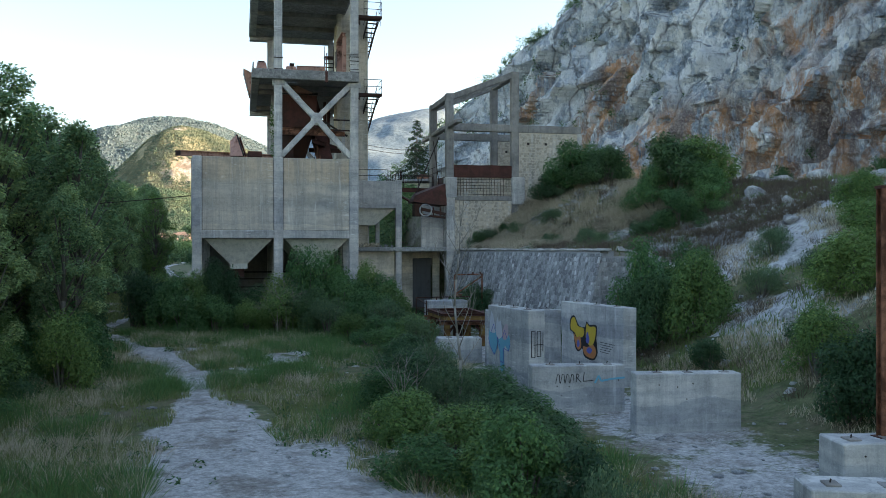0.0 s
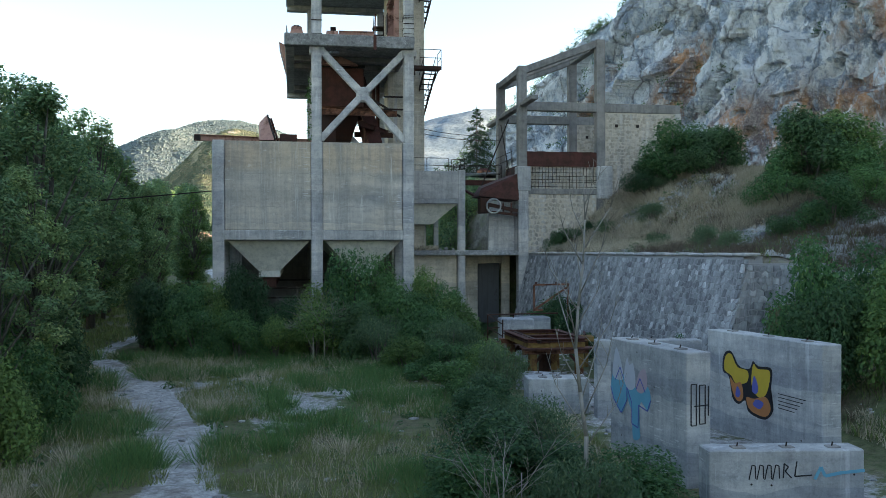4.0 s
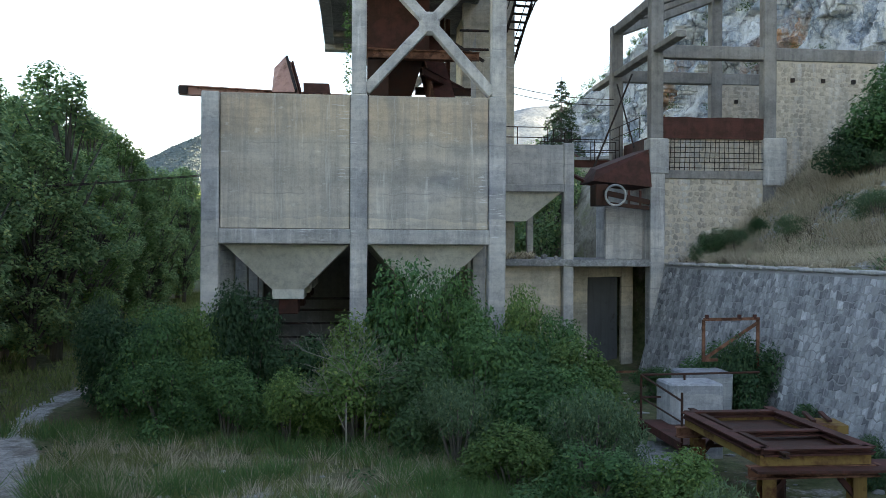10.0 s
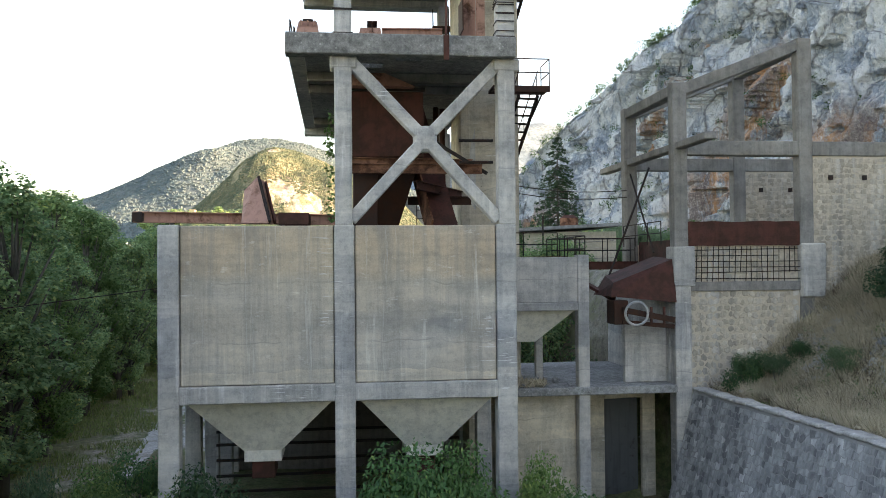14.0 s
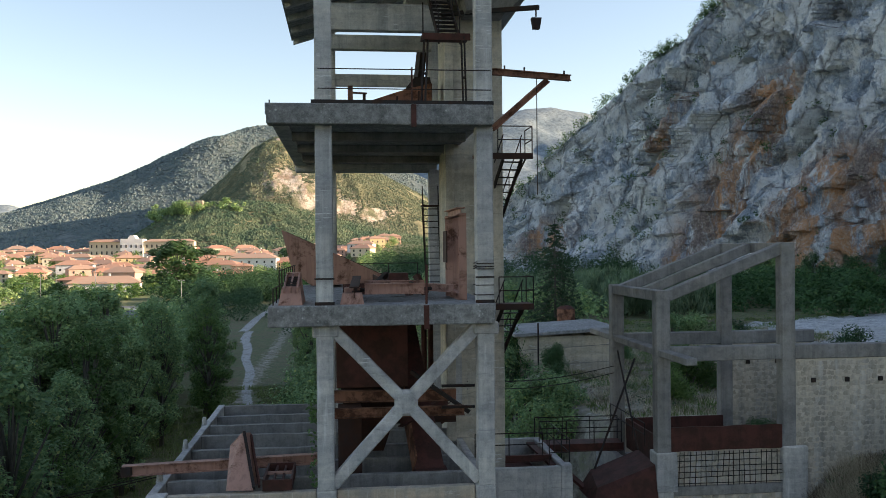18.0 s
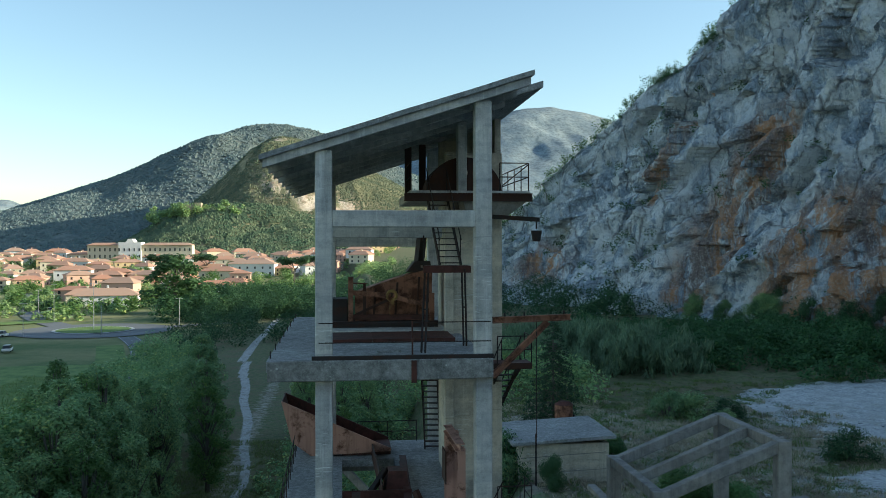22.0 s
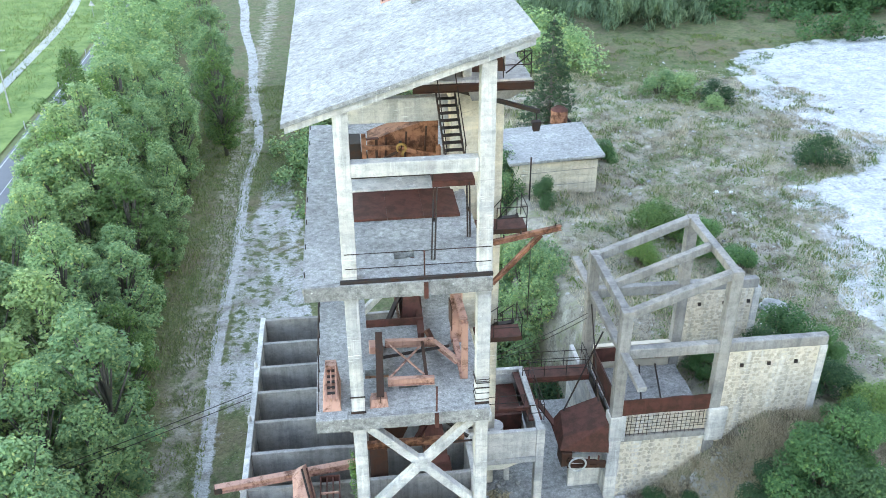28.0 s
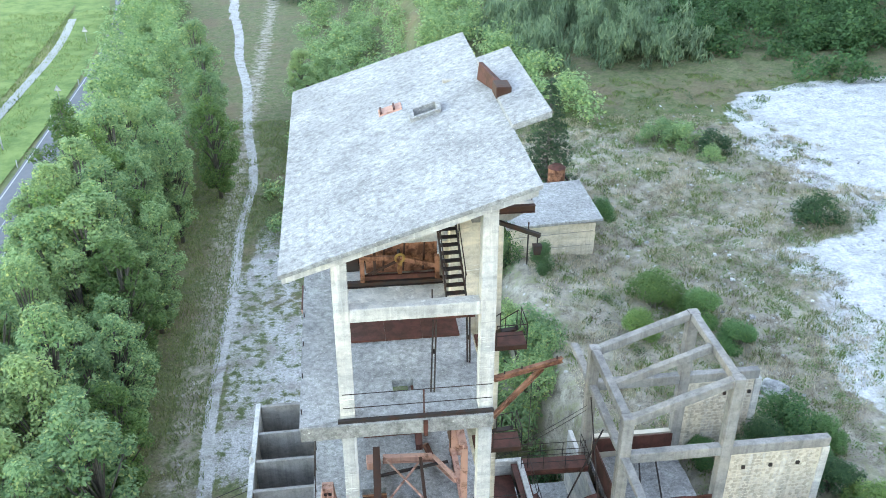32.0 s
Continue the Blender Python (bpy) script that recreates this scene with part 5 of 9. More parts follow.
        bush(("dense", "wispy", "dense")[k], ("leaf_dark", "leaf_grey", "leaf_poplar")[k], x - 1.2, float(y), rng.uniform(1.0, 1.8), rng.uniform(1.2, 2.8), "shrub", ("dense dark shrub at the foot of the trees", L2, "leafy green shrub at the foot of the trees")[k], "shrubs at the foot of the trees")
    for x, y, r, h in ((-4.4, 34.6, 1.5, 2.8), (-4.7, 37.4, 1.6, 3.2), (-5.0, 40.4, 1.6, 3.0), (-5.6, 43.6, 1.6, 3.0), (-6.2, 46.6, 1.6, 2.6), (-6.4, 32.6, 1.5, 2.2)):
        bush("dense", "leaf_poplar", x, y, r, h, "shrub", "leafy green shrub at the foot of the trees", "shrubs at the foot of the trees")
    # bank and slope
    gb = "shrubs on the bank"
    lab = "rounded dark green shrub on the dry bank"
    for x, y, r, h in ((28.6, 69.4, 2.6, 3.0), (26.6, 68.6, 2.0, 2.2), (25.3, 45.6, 1.7, 2.2), (27.6, 46.4, 1.5, 1.8), (23.6, 46.8, 1.0, 1.2), (19.6, 37.4, 1.6, 4.4), (18.8, 36.0, 1.4, 3.4), (20.6, 35.2, 1.6, 3.6), (21.6, 37.8, 1.5, 3.2), (18.6, 30.6, 0.9, 1.2), (21.2, 28.4, 1.0, 1.2), (25.4, 27.2, 1.2, 1.6), (19.6, 25.6, 1.3, 2.4), (18.3, 22.2, 1.3, 2.4), (20.6, 21.8, 1.7, 3.6), (17.6, 19.2, 1.2, 2.6), (19.4, 18.4, 1.6, 3.4), (24.5, 30.5, 1.7, 2.4), (28.0, 34.0, 1.8, 2.0), (31.0, 38.0, 1.6, 1.8), (25.5, 22.0, 1.8, 3.0)):
        bush("dense", "leaf_dark", x, y, r, h, "shrub", lab, gb)
    for x, y, r, h in ((24.6, 31.8, 1.3, 1.6), (27.5, 27.5, 1.4, 1.4), (23.5, 34.8, 1.0, 1.2), (21.6, 24.2, 1.2, 1.8), (26.5, 38.5, 1.2, 1.1), (30.5, 31.5, 1.4, 1.3)):
        bush("wispy", "leaf_lime", x, y, r, h, "shrub", "sparse olive-green shrub on the stony bank", gb)
    for x, y, r, h in ((28.6, 65.8, 1.7, 2.2), (30.2, 63.8, 1.8, 2.2), (28.2, 62.2, 1.8, 2.2), (30.2, 68.8, 1.6, 2.0), (23.4, 69.4, 1.2, 1.6), (25.0, 68.0, 1.2, 1.3)):
        bush("dense", "leaf_lime", x, y, r, h, "shrub", "bright green shrub beside the roofless frame", gb)
    for x, y, r, h in ((25.6, 84.0, 2.4, 2.8), (28.4, 82.2, 2.0, 2.4), (23.4, 81.2, 1.6, 1.9), (29.6, 79.0, 1.6, 2.0), (18.9, 90.4, 1.3, 2.2), (25.8, 98.4, 1.4, 1.7), (25.0, 73.5, 1.6, 1.6), (18.8, 62.9, 0.9, 1.5), (20.4, 62.2, 0.6, 0.9), (17.6, 56.0, 1.0, 0.7)):
        bush("dense", "leaf_dark", x, y, r, h, "shrub", lab, gb)
    for x, y, r, h in ((19.4, 62.0, 0.8, 0.9), (20.6, 59.8, 0.7, 0.8), (22.2, 57.0, 0.9, 0.9), (20.4, 52.2, 0.7, 0.7), (21.6, 49.6, 0.8, 0.9), (23.4, 58.8, 0.8, 0.8), (21.0, 46.2, 0.7, 0.8)):
        bush("wispy", "straw", x, y, r, h, "shrub", "low dry mauve-brown shrub on the bank", gb)
    for x, y, r, h in BIGB:
        bush("dense", "leaf_mid", x, y, r, h, "shrub", "broad mid-green shrub on the bank below the frame", gb)
    # at the foot of the retaining wall
    for x, y, r, h in ((15.5, 55.6, 1.3, 2.4), (16.3, 54.2, 1.35, 2.8), (14.9, 54.6, 1.1, 1.7), (15.2, 59.0, 1.2, 1.2), (16.5, 51.5, 0.8, 1.2), (15.9, 47.4, 0.7, 1.2), (16.6, 41.6, 0.7, 2.0), (13.9, 62.3, 1.0, 0.8)):
        bush("dense", "leaf_dark", x, y, r, h, "shrub", "dark shrub at the foot of the retaining wall", "shrubs below the wall")
    # gully between the works and the hut, and the yard
    for i in range(34):
        x, y = rng.uniform(10.5, 17), rng.uniform(74, 95)
        bush("far", "leaf_dark" if i % 3 else "leaf_poplar", x, y, rng.uniform(1.4, 2.6), rng.uniform(2.0, 4.4), "shrub", "dark shrub in the overgrown gully", "gully scrub")
    for x, y, r, h in ((36.4, 114.5, 2.4, 2.6), (38.8, 113.6, 2.6, 2.8), (41.0, 111.6, 2.2, 2.2), (39.8, 109.2, 1.4, 1.6), (43.7, 95.4, 2.1, 2.7)):
        bush("far", "leaf_lime" if x < 43 else "leaf_dark", x, y, r, h, "shrub", "round green shrub on the white quarry floor", "shrubs of the quarry floor")


thicket()


def far_wood():
    """Woods and reeds that close the quarry floor: one mass each."""
    rng = np.random.default_rng(17)
    def wood(name, label, leaf, spots, n, size, up=0.2, aspect=0.55):
        cs, rs = [], []
        for x, y, r, h in spots:
            z = gz(x, y)
            for j in range(9):
                an, f = rng.uniform(0, 6.28), rng.uniform(0.1, 1)
                rr = r * math.sqrt(max(0, 1 - f * f * 0.9)) * rng.uniform(0.3, 1)
                cs.append((x + math.cos(an) * rr, y + math.sin(an) * rr, z + f * h * 0.9))
                rs.append(r * rng.uniform(0.3, 0.5))
        ob = link_mesh(name, polys(name, leaves(cs, rs, n, size, rng, 0.1, up, aspect), 4), M[leaf])
        tagged(ob, label, "wood", kind="stuff")
    u = rng.uniform
    wood("far_wood", "dense wood at the foot of the cliff", "leaf_mid", [(u(44, 86), u(140, 176), u(2.2, 3.8), u(2.5, 5.5)) for _ in range(120)] + [(u(60, 92), u(128, 145), u(1.5, 3.0), u(2, 4)) for _ in range(26)], 110000, 0.21)
    wood("reed_bed", "blue-green bed of tall reeds", "leaf_reed", [(u(26, 52), u(138, 165), u(2, 3), u(4, 6)) for _ in range(90)], 40000, 0.5, 2.6, 0.16)
    wood("far_wood", "mixed green wood beyond the works", "leaf_poplar", [(u(-1, 30), u(118, 200), u(2.2, 3.6), u(3, 6.5)) for _ in range(120)] + [(u(-4, 3), u(109, 125), u(1.5, 2.6), u(2, 4)) for _ in range(10)], 100000, 0.19)
    wood("far_wood", "dark wood across the valley floor", "leaf_dark", [q for q in [(u(-40, 75), u(205, 335), u(3, 6), u(4, 9)) for _ in range(230)] if q[1] > 262 or abs(q[0] - float(path_x(q[1]))) > 9] + [(u(-45, 75), u(335, 430), u(5, 9), u(6, 13)) for _ in range(110)], 190000, 0.27)
    wood("far_wood", "tree belt running on along the road", "leaf_poplar", [(-21.5 - 0.10 * (y - 130) + u(-5.2, 5.2), y, u(1.8, 2.9), u(6.5, 11)) for y in np.linspace(128, 215, 130)] + [(-31 + u(-3, 3), y, u(1.6, 2.4), u(3, 5)) for y in np.linspace(205, 235, 24)], 80000, 0.20)


far_wood()


def conifer(x, y, h):
    rng = np.random.default_rng(4)
    t = thing("fir_tree", "tall dark conifer with drooping boughs", "tree")
    segs = [((0, 0, -0.3), (0, 0, h), 0.16, 0.02)]
    cs, rs = [], []
    for i in range(46):
        f = 0.08 + 0.9 * i / 46
        rr = 3.1 * (1 - f) ** 0.85 + 0.12
        for j in range(7 if f < 0.75 else 4):
            an = rng.uniform(0, 6.28)
            for q in (0.45, 0.75, 1.0):
                cs.append((math.cos(an) * rr * q, math.sin(an) * rr * q, h * f - rr * q * 0.28))
                rs.append(0.16 + 0.12 * (1 - f))
            segs.append(((0, 0, h * f), (math.cos(an) * rr, math.sin(an) * rr, h * f - rr * 0.28), 0.03, 0.01))
    link_mesh("trunk", limb_mesh(segs, "trunk", 5), M["bark"], t)
    link_mesh("crown", polys("crown", leaves(cs, rs, 13000, 0.11, rng, 0.4, 0.0, 0.4), 4), M["leaf_pine"], t)
    t.location = (x, y, gz(x, y))


conifer(22.1, 103.0, 11.3)


def bare_tree(x, y, h, seed, name, label, spread=0.5, levels=4, lean=(0, 0), mat="deadwood", trunk=0.055):
    rng = np.random.default_rng(seed)
    groups = [[]]

    def grow(p, d, ln, r, lv):
        q = p + d * ln
        groups[-1].append((tuple(p), tuple(q), r, r * 0.62))
        if lv == 0:
            return
        for _ in range(2 + int(rng.integers(0, 3))):
            nd = d + rng.normal(size=3) * spread
            nd[2] = abs(nd[2]) * 0.8 + 0.12
            nd /= np.linalg.norm(nd)
            if lv == levels:
                groups.append([])
            grow(p + d * ln * rng.uniform(0.45, 1), nd, ln * rng.uniform(0.5, 0.8), r * 0.55, lv - 1)
    grow(np.array((0, 0, -0.2)), np.array((lean[0], lean[1], 1.0)) / np.linalg.norm((lean[0], lean[1], 1.0)), h * 0.42, trunk, levels)
    t = thing(name, label, "dead tree", (x, y, gz(x, y)))
    for i, g in enumerate(groups):
        nm = "branch" if i else "trunk"
        link_mesh(nm, limb_mesh(g, nm, 5), M[mat], t)




def leader_tree(x, y, h, seed, name, label):
    """A dead sapling: one straight stem, thin rising branches with a few twigs."""
    rng = np.random.default_rng(seed)
    t = thing(name, label, "dead tree", (x, y, gz(x, y)))
    pts = [Vector((0.10 * math.sin(i * 1.1), 0.06 * math.cos(i * 1.7), h * i / 8 - 0.2)) for i in range(9)]
    rad = [0.052 * (1 - i / 8.6) + 0.006 for i in range(9)]
    link_mesh("trunk", limb_mesh([(tuple(pts[i]), tuple(pts[i + 1]), rad[i], rad[i + 1]) for i in range(8)], "trunk", 7), M["deadwood"], t)
    for i in range(17):
        f = 0.22 + 0.74 * i / 17
        p = pts[int(f * 8)].lerp(pts[min(8, int(f * 8) + 1)], f * 8 % 1)
        an = i * 2.4 + rng.uniform(-0.4, 0.4)
        ln = h * rng.uniform(0.13, 0.24) * (1.15 - 0.6 * f)
        q = p + Vector((math.cos(an) * 0.55, math.sin(an) * 0.55, 0.8)) * ln
        e = q + Vector((math.cos(an) * 0.3, math.sin(an) * 0.3, 0.95)) * ln * 0.6
        segs = [(tuple(p), tuple(q), 0.016, 0.010), (tuple(q), tuple(e), 0.010, 0.004)]
        for j in range(4):
            c = p.lerp(q, rng.uniform(0.4, 1)) if j < 2 else q.lerp(e, rng.uniform(0.1, 0.8))
            d = Vector((rng.normal() * 0.4, rng.normal() * 0.4, 0.8)) * ln * rng.uniform(0.25, 0.5)
            segs.append((tuple(c), tuple(c + d), 0.007, 0.003))
        link_mesh("branch", limb_mesh(segs, "branch", 5), M["deadwood"], t)


leader_tree(8.6, 28.7, 6.9, 3, "bare_tree", "leafless pale grey sapling with thin upright branches")
for i, (x, y, h) in enumerate(((6.5, 26.4, 3.9), (6.9, 26.9, 3.6), (6.2, 25.9, 3.2))):
    bare_tree(x, y, h, 20 + i, "dry_shrub", "dry leafless shrub with a fan of thin pale stems", 0.5, 3, (0.1 * i - 0.1, 0), trunk=0.016)
for i, (x, y, h) in enumerate(((4.3, 51.6, 4.4), (4.7, 51.9, 4.0), (3.8, 51.4, 3.8))):
    bare_tree(x, y, h, 40 + i, "dry_shrub", "dead grey shrub rising from the scrub", 0.6, 4, trunk=0.03)


def grass():
    """Loose blades over the open ground: one mass for green, one for straw."""
    rng = np.random.default_rng(9)
    def blades(name, label, leaf, n, box_, keep, hgt, wid):
        x, y = rng.uniform(box_[0], box_[1], n), rng.uniform(box_[2], box_[3], n)
        k = keep(x, y)
        x, y = x[k], y[k]
        z = height(x, y)
        m = len(x)
        a = rng.uniform(0, 6.283, m)
        h = hgt * rng.uniform(0.4, 1.3, m) * (0.45 + 1.15 * vnoise(x, y, 1.1, 91, 2))
        lean = rng.normal(size=(m, 2)) * 0.35 * h[:, None]
        w = wid * rng.uniform(0.7, 1.4, m)
        p = np.stack((x, y, z - 0.03), 1)
        sx = np.stack((np.cos(a) * w, np.sin(a) * w, np.zeros(m)), 1)
        tip = p + np.stack((lean[:, 0], lean[:, 1], h), 1)
        co = np.stack((p - sx, p + sx, tip), 1)
        tagged(link_mesh(name, polys(name, co, 3), M[leaf]), label, "grass", kind="stuff")
    def clumps(name, label, leaf, n, per, area, keep, hgt):
        cx, cy = rng.uniform(area[0], area[1], n), rng.uniform(area[2], area[3], n)
        k = keep(cx, cy)
        cx, cy = np.repeat(cx[k], per), np.repeat(cy[k], per)
        m = len(cx)
        x, y = cx + rng.normal(size=m) * 0.16, cy + rng.normal(size=m) * 0.16
        h = hgt * rng.uniform(0.5, 1.3, m)
        p = np.stack((x, y, height(x, y) - 0.03), 1)
        a = rng.uniform(0, 6.283, m)
        sx = np.stack((np.cos(a), np.sin(a), np.zeros(m)), 1) * 0.011
        out = np.stack((x - cx, y - cy, np.zeros(m)), 1) * 1.5 + rng.normal(size=(m, 3)) * 0.06
        out[:, 2] = h
        tagged(link_mesh(name, polys(name, np.stack((p - sx, p + sx, p + out), 1), 3), M[leaf]), label, "grass", kind="stuff")
    def open_ground(x, y):
        d = np.abs(x - path_x(y)) - np.interp(y, PATH_Y, PATH_W)
        patches = vnoise(x, y, 0.45, 31, 3)
        gravelly = np.exp(-((x - 3.0) / 4.2) ** 2 - ((y - 42) / 5) ** 2)
        return (d > -0.3) & (patches > 0.43 + 0.17 * gravelly - 0.10 * sm(d, 0, 1.5)) & (np.abs(x - 13.6) > 2.6 - 3 * (y > 56))
    clumps("grass_clumps", "tall green grass clumps on the open ground", "leaf_mid", 2400, 70, (-9, 11, 13, 55), lambda x, y: open_ground(x, y) & (vnoise(x, y, 0.3, 97, 3) > 0.5), 0.5)
    clumps("grass_clumps", "tall straw clumps on the open ground", "straw", 900, 50, (-9, 11, 13, 55), lambda x, y: open_ground(x, y) & (vnoise(x, y, 0.35, 98, 3) > 0.53), 0.42)
    clumps("grass_clumps", "bristling straw clumps on the bank", "straw", 3000, 60, (17.6, 30, 43, 64.3), lambda x, y: (x > wall_x(y) + 0.6) & (vnoise(x, y, 0.5, 99, 3) > 0.42) & (y > 51), 0.46)
    clumps("grass_clumps", "dead brown stalks on the bank", "dead_stalk", 3000, 46, (17.6, 34, 41, 64.3), lambda x, y: (x > wall_x(y) + 0.6) & (vnoise(x, y, 0.45, 101, 3) > 0.47), 0.45)
    clumps("grass_clumps", "rusty brown herbs across the upper ground", "dead_stalk", 4200, 26, (19, 60, 66, 118), lambda x, y: (vnoise(x, y, 0.25, 104, 3) > 0.5) & (height(x, y) > 7) & ~on_yard(x, y), 0.30)
    clumps("grass_clumps", "dead brown stalks on the stony slope", "dead_stalk", 900, 40, (18, 40, 14, 42), lambda x, y: vnoise(x, y, 0.4, 102, 3) > 0.48, 0.40)
    clumps("grass_clumps", "straw clumps across the upper ground", "straw", 5200, 26, (19, 62, 70, 122), lambda x, y: (vnoise(x, y, 0.3, 103, 3) > 0.46) & (height(x, y) > 7) & ~on_yard(x, y), 0.36)
    blades("wild_grass", "patchy green wild grass on the gravel", "grass", 230000, (-10, 11.5, 10, 56), lambda x, y: open_ground(x, y) & (vnoise(x, y, 1.7, 33, 2) > 0.36), 0.24, 0.012)
    blades("dry_grass", "dry brown stalks among the green grass", "straw", 80000, (-10, 11.5, 10, 56), lambda x, y: open_ground(x, y) & (vnoise(x, y, 0.6, 35, 3) > 0.47), 0.30, 0.010)
    blades("wild_grass", "short green grass beside the track", "grass", 90000, (-14, 4, 56, 150), lambda x, y: open_ground(x, y) & ((x < path_x(y)) | (y > 100 + 24 * vnoise(x, y, 0.2, 93, 2))), 0.3, 0.03)
    blades("dry_grass", "dry straw-coloured grass on the bank", "straw", 200000, (17.4, 30, 40.5, 64.3), lambda x, y: (x > wall_x(y) + 0.45) & (vnoise(x, y, 0.7, 40, 3) > 0.50) & (y > 49 + 6 * vnoise(x, y, 0.4, 41, 3)), 0.42, 0.016)
    blades("dry_grass", "sparse straw grass on the stony slope", "straw", 90000, (17.5, 36, 14, 41), lambda x, y: vnoise(x, y, 0.7, 44, 3) > 0.5, 0.22, 0.02)
    blades("low_herbs", "low green herbs on the stony slope", "grass", 120000, (17.5, 48, 12, 62), lambda x, y: vnoise(x, y, 0.5, 46, 4) > 0.57, 0.3, 0.022)
    blades("dry_grass", "dry tufts across the upper ground", "straw", 130000, (18, 62, 71, 122), lambda x, y: (vnoise(x, y, 0.55, 47, 4) > 0.54) & ~on_yard(x, y), 0.24, 0.03)
    blades("low_herbs", "low green herbs across the upper ground", "grass", 150000, (18, 66, 68, 135), lambda x, y: (vnoise(x, y, 0.75, 48, 4) > 0.58) & ~on_yard(x, y), 0.28, 0.04)
    blades("meadow_grass", "bright green meadow grass beside the road", "grass", 40000, (-60, -38.5, 100, 220), lambda x, y: vnoise(x, y, 0.3, 50, 2) > 0.3, 0.4, 0.06)


def on_yard(x, y):
    """Inside the bare white quarry yard."""
    return x > np.interp(y, (60, 65, 71, 80, 87, 91, 93.5, 98, 105, 112, 120, 127, 133), (52, 39, 36, 37, 39, 38, 47.5, 50, 48, 46.6, 47, 52, 72)) + 16 * (vnoise(x, y, 0.25, 111, 3) - 0.42)


def tufts(name, label, leaf, n, area, keep, r, seed):
    """Low cushions of leaves dotted over open ground: one mass."""
    rng = np.random.default_rng(seed)
    x, y = rng.uniform(area[0], area[1], n), rng.uniform(area[2], area[3], n)
    ok = keep(x, y)
    x, y = x[ok], y[ok]
    rr = r * rng.uniform(0.45, 1.5, len(x))
    c = np.stack((x, y, height(x, y) + rr * 0.3), 1)
    tagged(link_mesh(name, polys(name, leaves(c, rr, 26 * len(x), 0.055, rng, 0.3), 4), M[leaf]), label, "plants", kind="stuff")


grass()
upper = lambda f, lo: (lambda x, y: (vnoise(x, y, f, 57, 3) > lo) & (height(x, y) > 7.5) & ~on_yard(x, y))
tufts("herb_tufts", "low green cushions dotted over the quarry floor", "leaf_lime", 7000, (19, 64, 66, 130), upper(0.16, 0.46), 0.36, 61)
tufts("herb_tufts", "low dark cushions dotted over the quarry floor", "leaf_dark", 1500, (19, 64, 70, 130), upper(0.22, 0.50), 0.34, 62)
tufts("herb_tufts", "green cushions on the stony slope", "leaf_mid", 900, (18, 46, 12, 62), lambda x, y: (vnoise(x, y, 0.3, 58, 3) > 0.5) & (height(x, y) > 1.2), 0.30, 63)
tufts("straw_tufts", "bristling straw tufts on the bank", "straw", 2600, (17.9, 31, 50, 64.3), lambda x, y: (x > wall_x(y) + 0.6) & (vnoise(x, y, 0.8, 66, 3) > 0.45), 0.26, 65)
tufts("herb_tufts", "dark low weeds on the bank", "leaf_grey", 900, (17.9, 31, 42, 64.3), lambda x, y: (x > wall_x(y) + 0.6) & (vnoise(x, y, 0.55, 67, 3) > 0.52), 0.30, 67)
tufts("herb_tufts", "weeds between the gravel patches", "leaf_mid", 700, (-7, 10, 12, 54), lambda x, y: (np.abs(x - path_x(y)) > 0.8) & (vnoise(x, y, 0.5, 59, 3) > 0.5), 0.20, 64)

# ---- steelwork and machines of the works ----


class Kit:
    """Collects the parts of one thing."""

    def __init__(self, name, label, category, at, group=""):
        self.t = thing(name, label, category, at, group)
        self.inv = Matrix.Translation(-Vector(at))

    def p(self, name, bm, mat, label="", parent=None):
        ob = part(name, bm, M[mat], None, label)
        ob.parent = parent or self.t
        ob.matrix_parent_inverse = self.inv
        return ob


def joined(*bms):
    b = bmesh.new()
    for x in bms:
        merge(b, x)
    return b


def railing(k, pts, h=1.0, mat="iron", r=0.022, mids=(0.5,), step=1.3):
    """Posts and rods along a line of points."""
    for a, b in zip(pts[:-1], pts[1:]):
        a, b = Vector(a), Vector(b)
        n = max(1, round((b - a).length / step))
        for i in range(n + 1):
            q = a.lerp(b, i / n)
            k.p("rail_post", rod(q, q + Vector((0, 0, h)), r, 5), mat)
        for f in (*mids, 1.0):
            k.p("rail", rod(a + Vector((0, 0, h * f)), b + Vector((0, 0, h * f)), r, 5), mat)


def stair(k, a, b, w, n, mat="iron", rails=True):
    """A steep steel flight from a (foot) to b (head): stringers, open treads, handrails."""
    a, b = Vector(a), Vector(b)
    d = b - a
    side = Vector((d.y, -d.x, 0)).normalized() * (w / 2)
    for s in (-1, 1):
        k.p("stringer", bar(a + side * s, b + side * s, 0.05, 0.20), mat)
        if rails:
            up = Vector((0, 0, 0.9))
            k.p("handrail", rod(a + side * s + up, b + side * s + up, 0.022, 5), mat)
            for f in (0.05, 0.5, 0.95):
                q = a.lerp(b, f) + side * s
                k.p("rail_post", rod(q, q + up, 0.02, 5), mat)
    fwd = Vector((d.x, d.y, 0)).normalized() * 0.13
    for i in range(n):
        q = a.lerp(b, (i + 0.5) / n)
        k.p("tread", joined(bar(q - side, q + side, 0.26, 0.035)), mat)


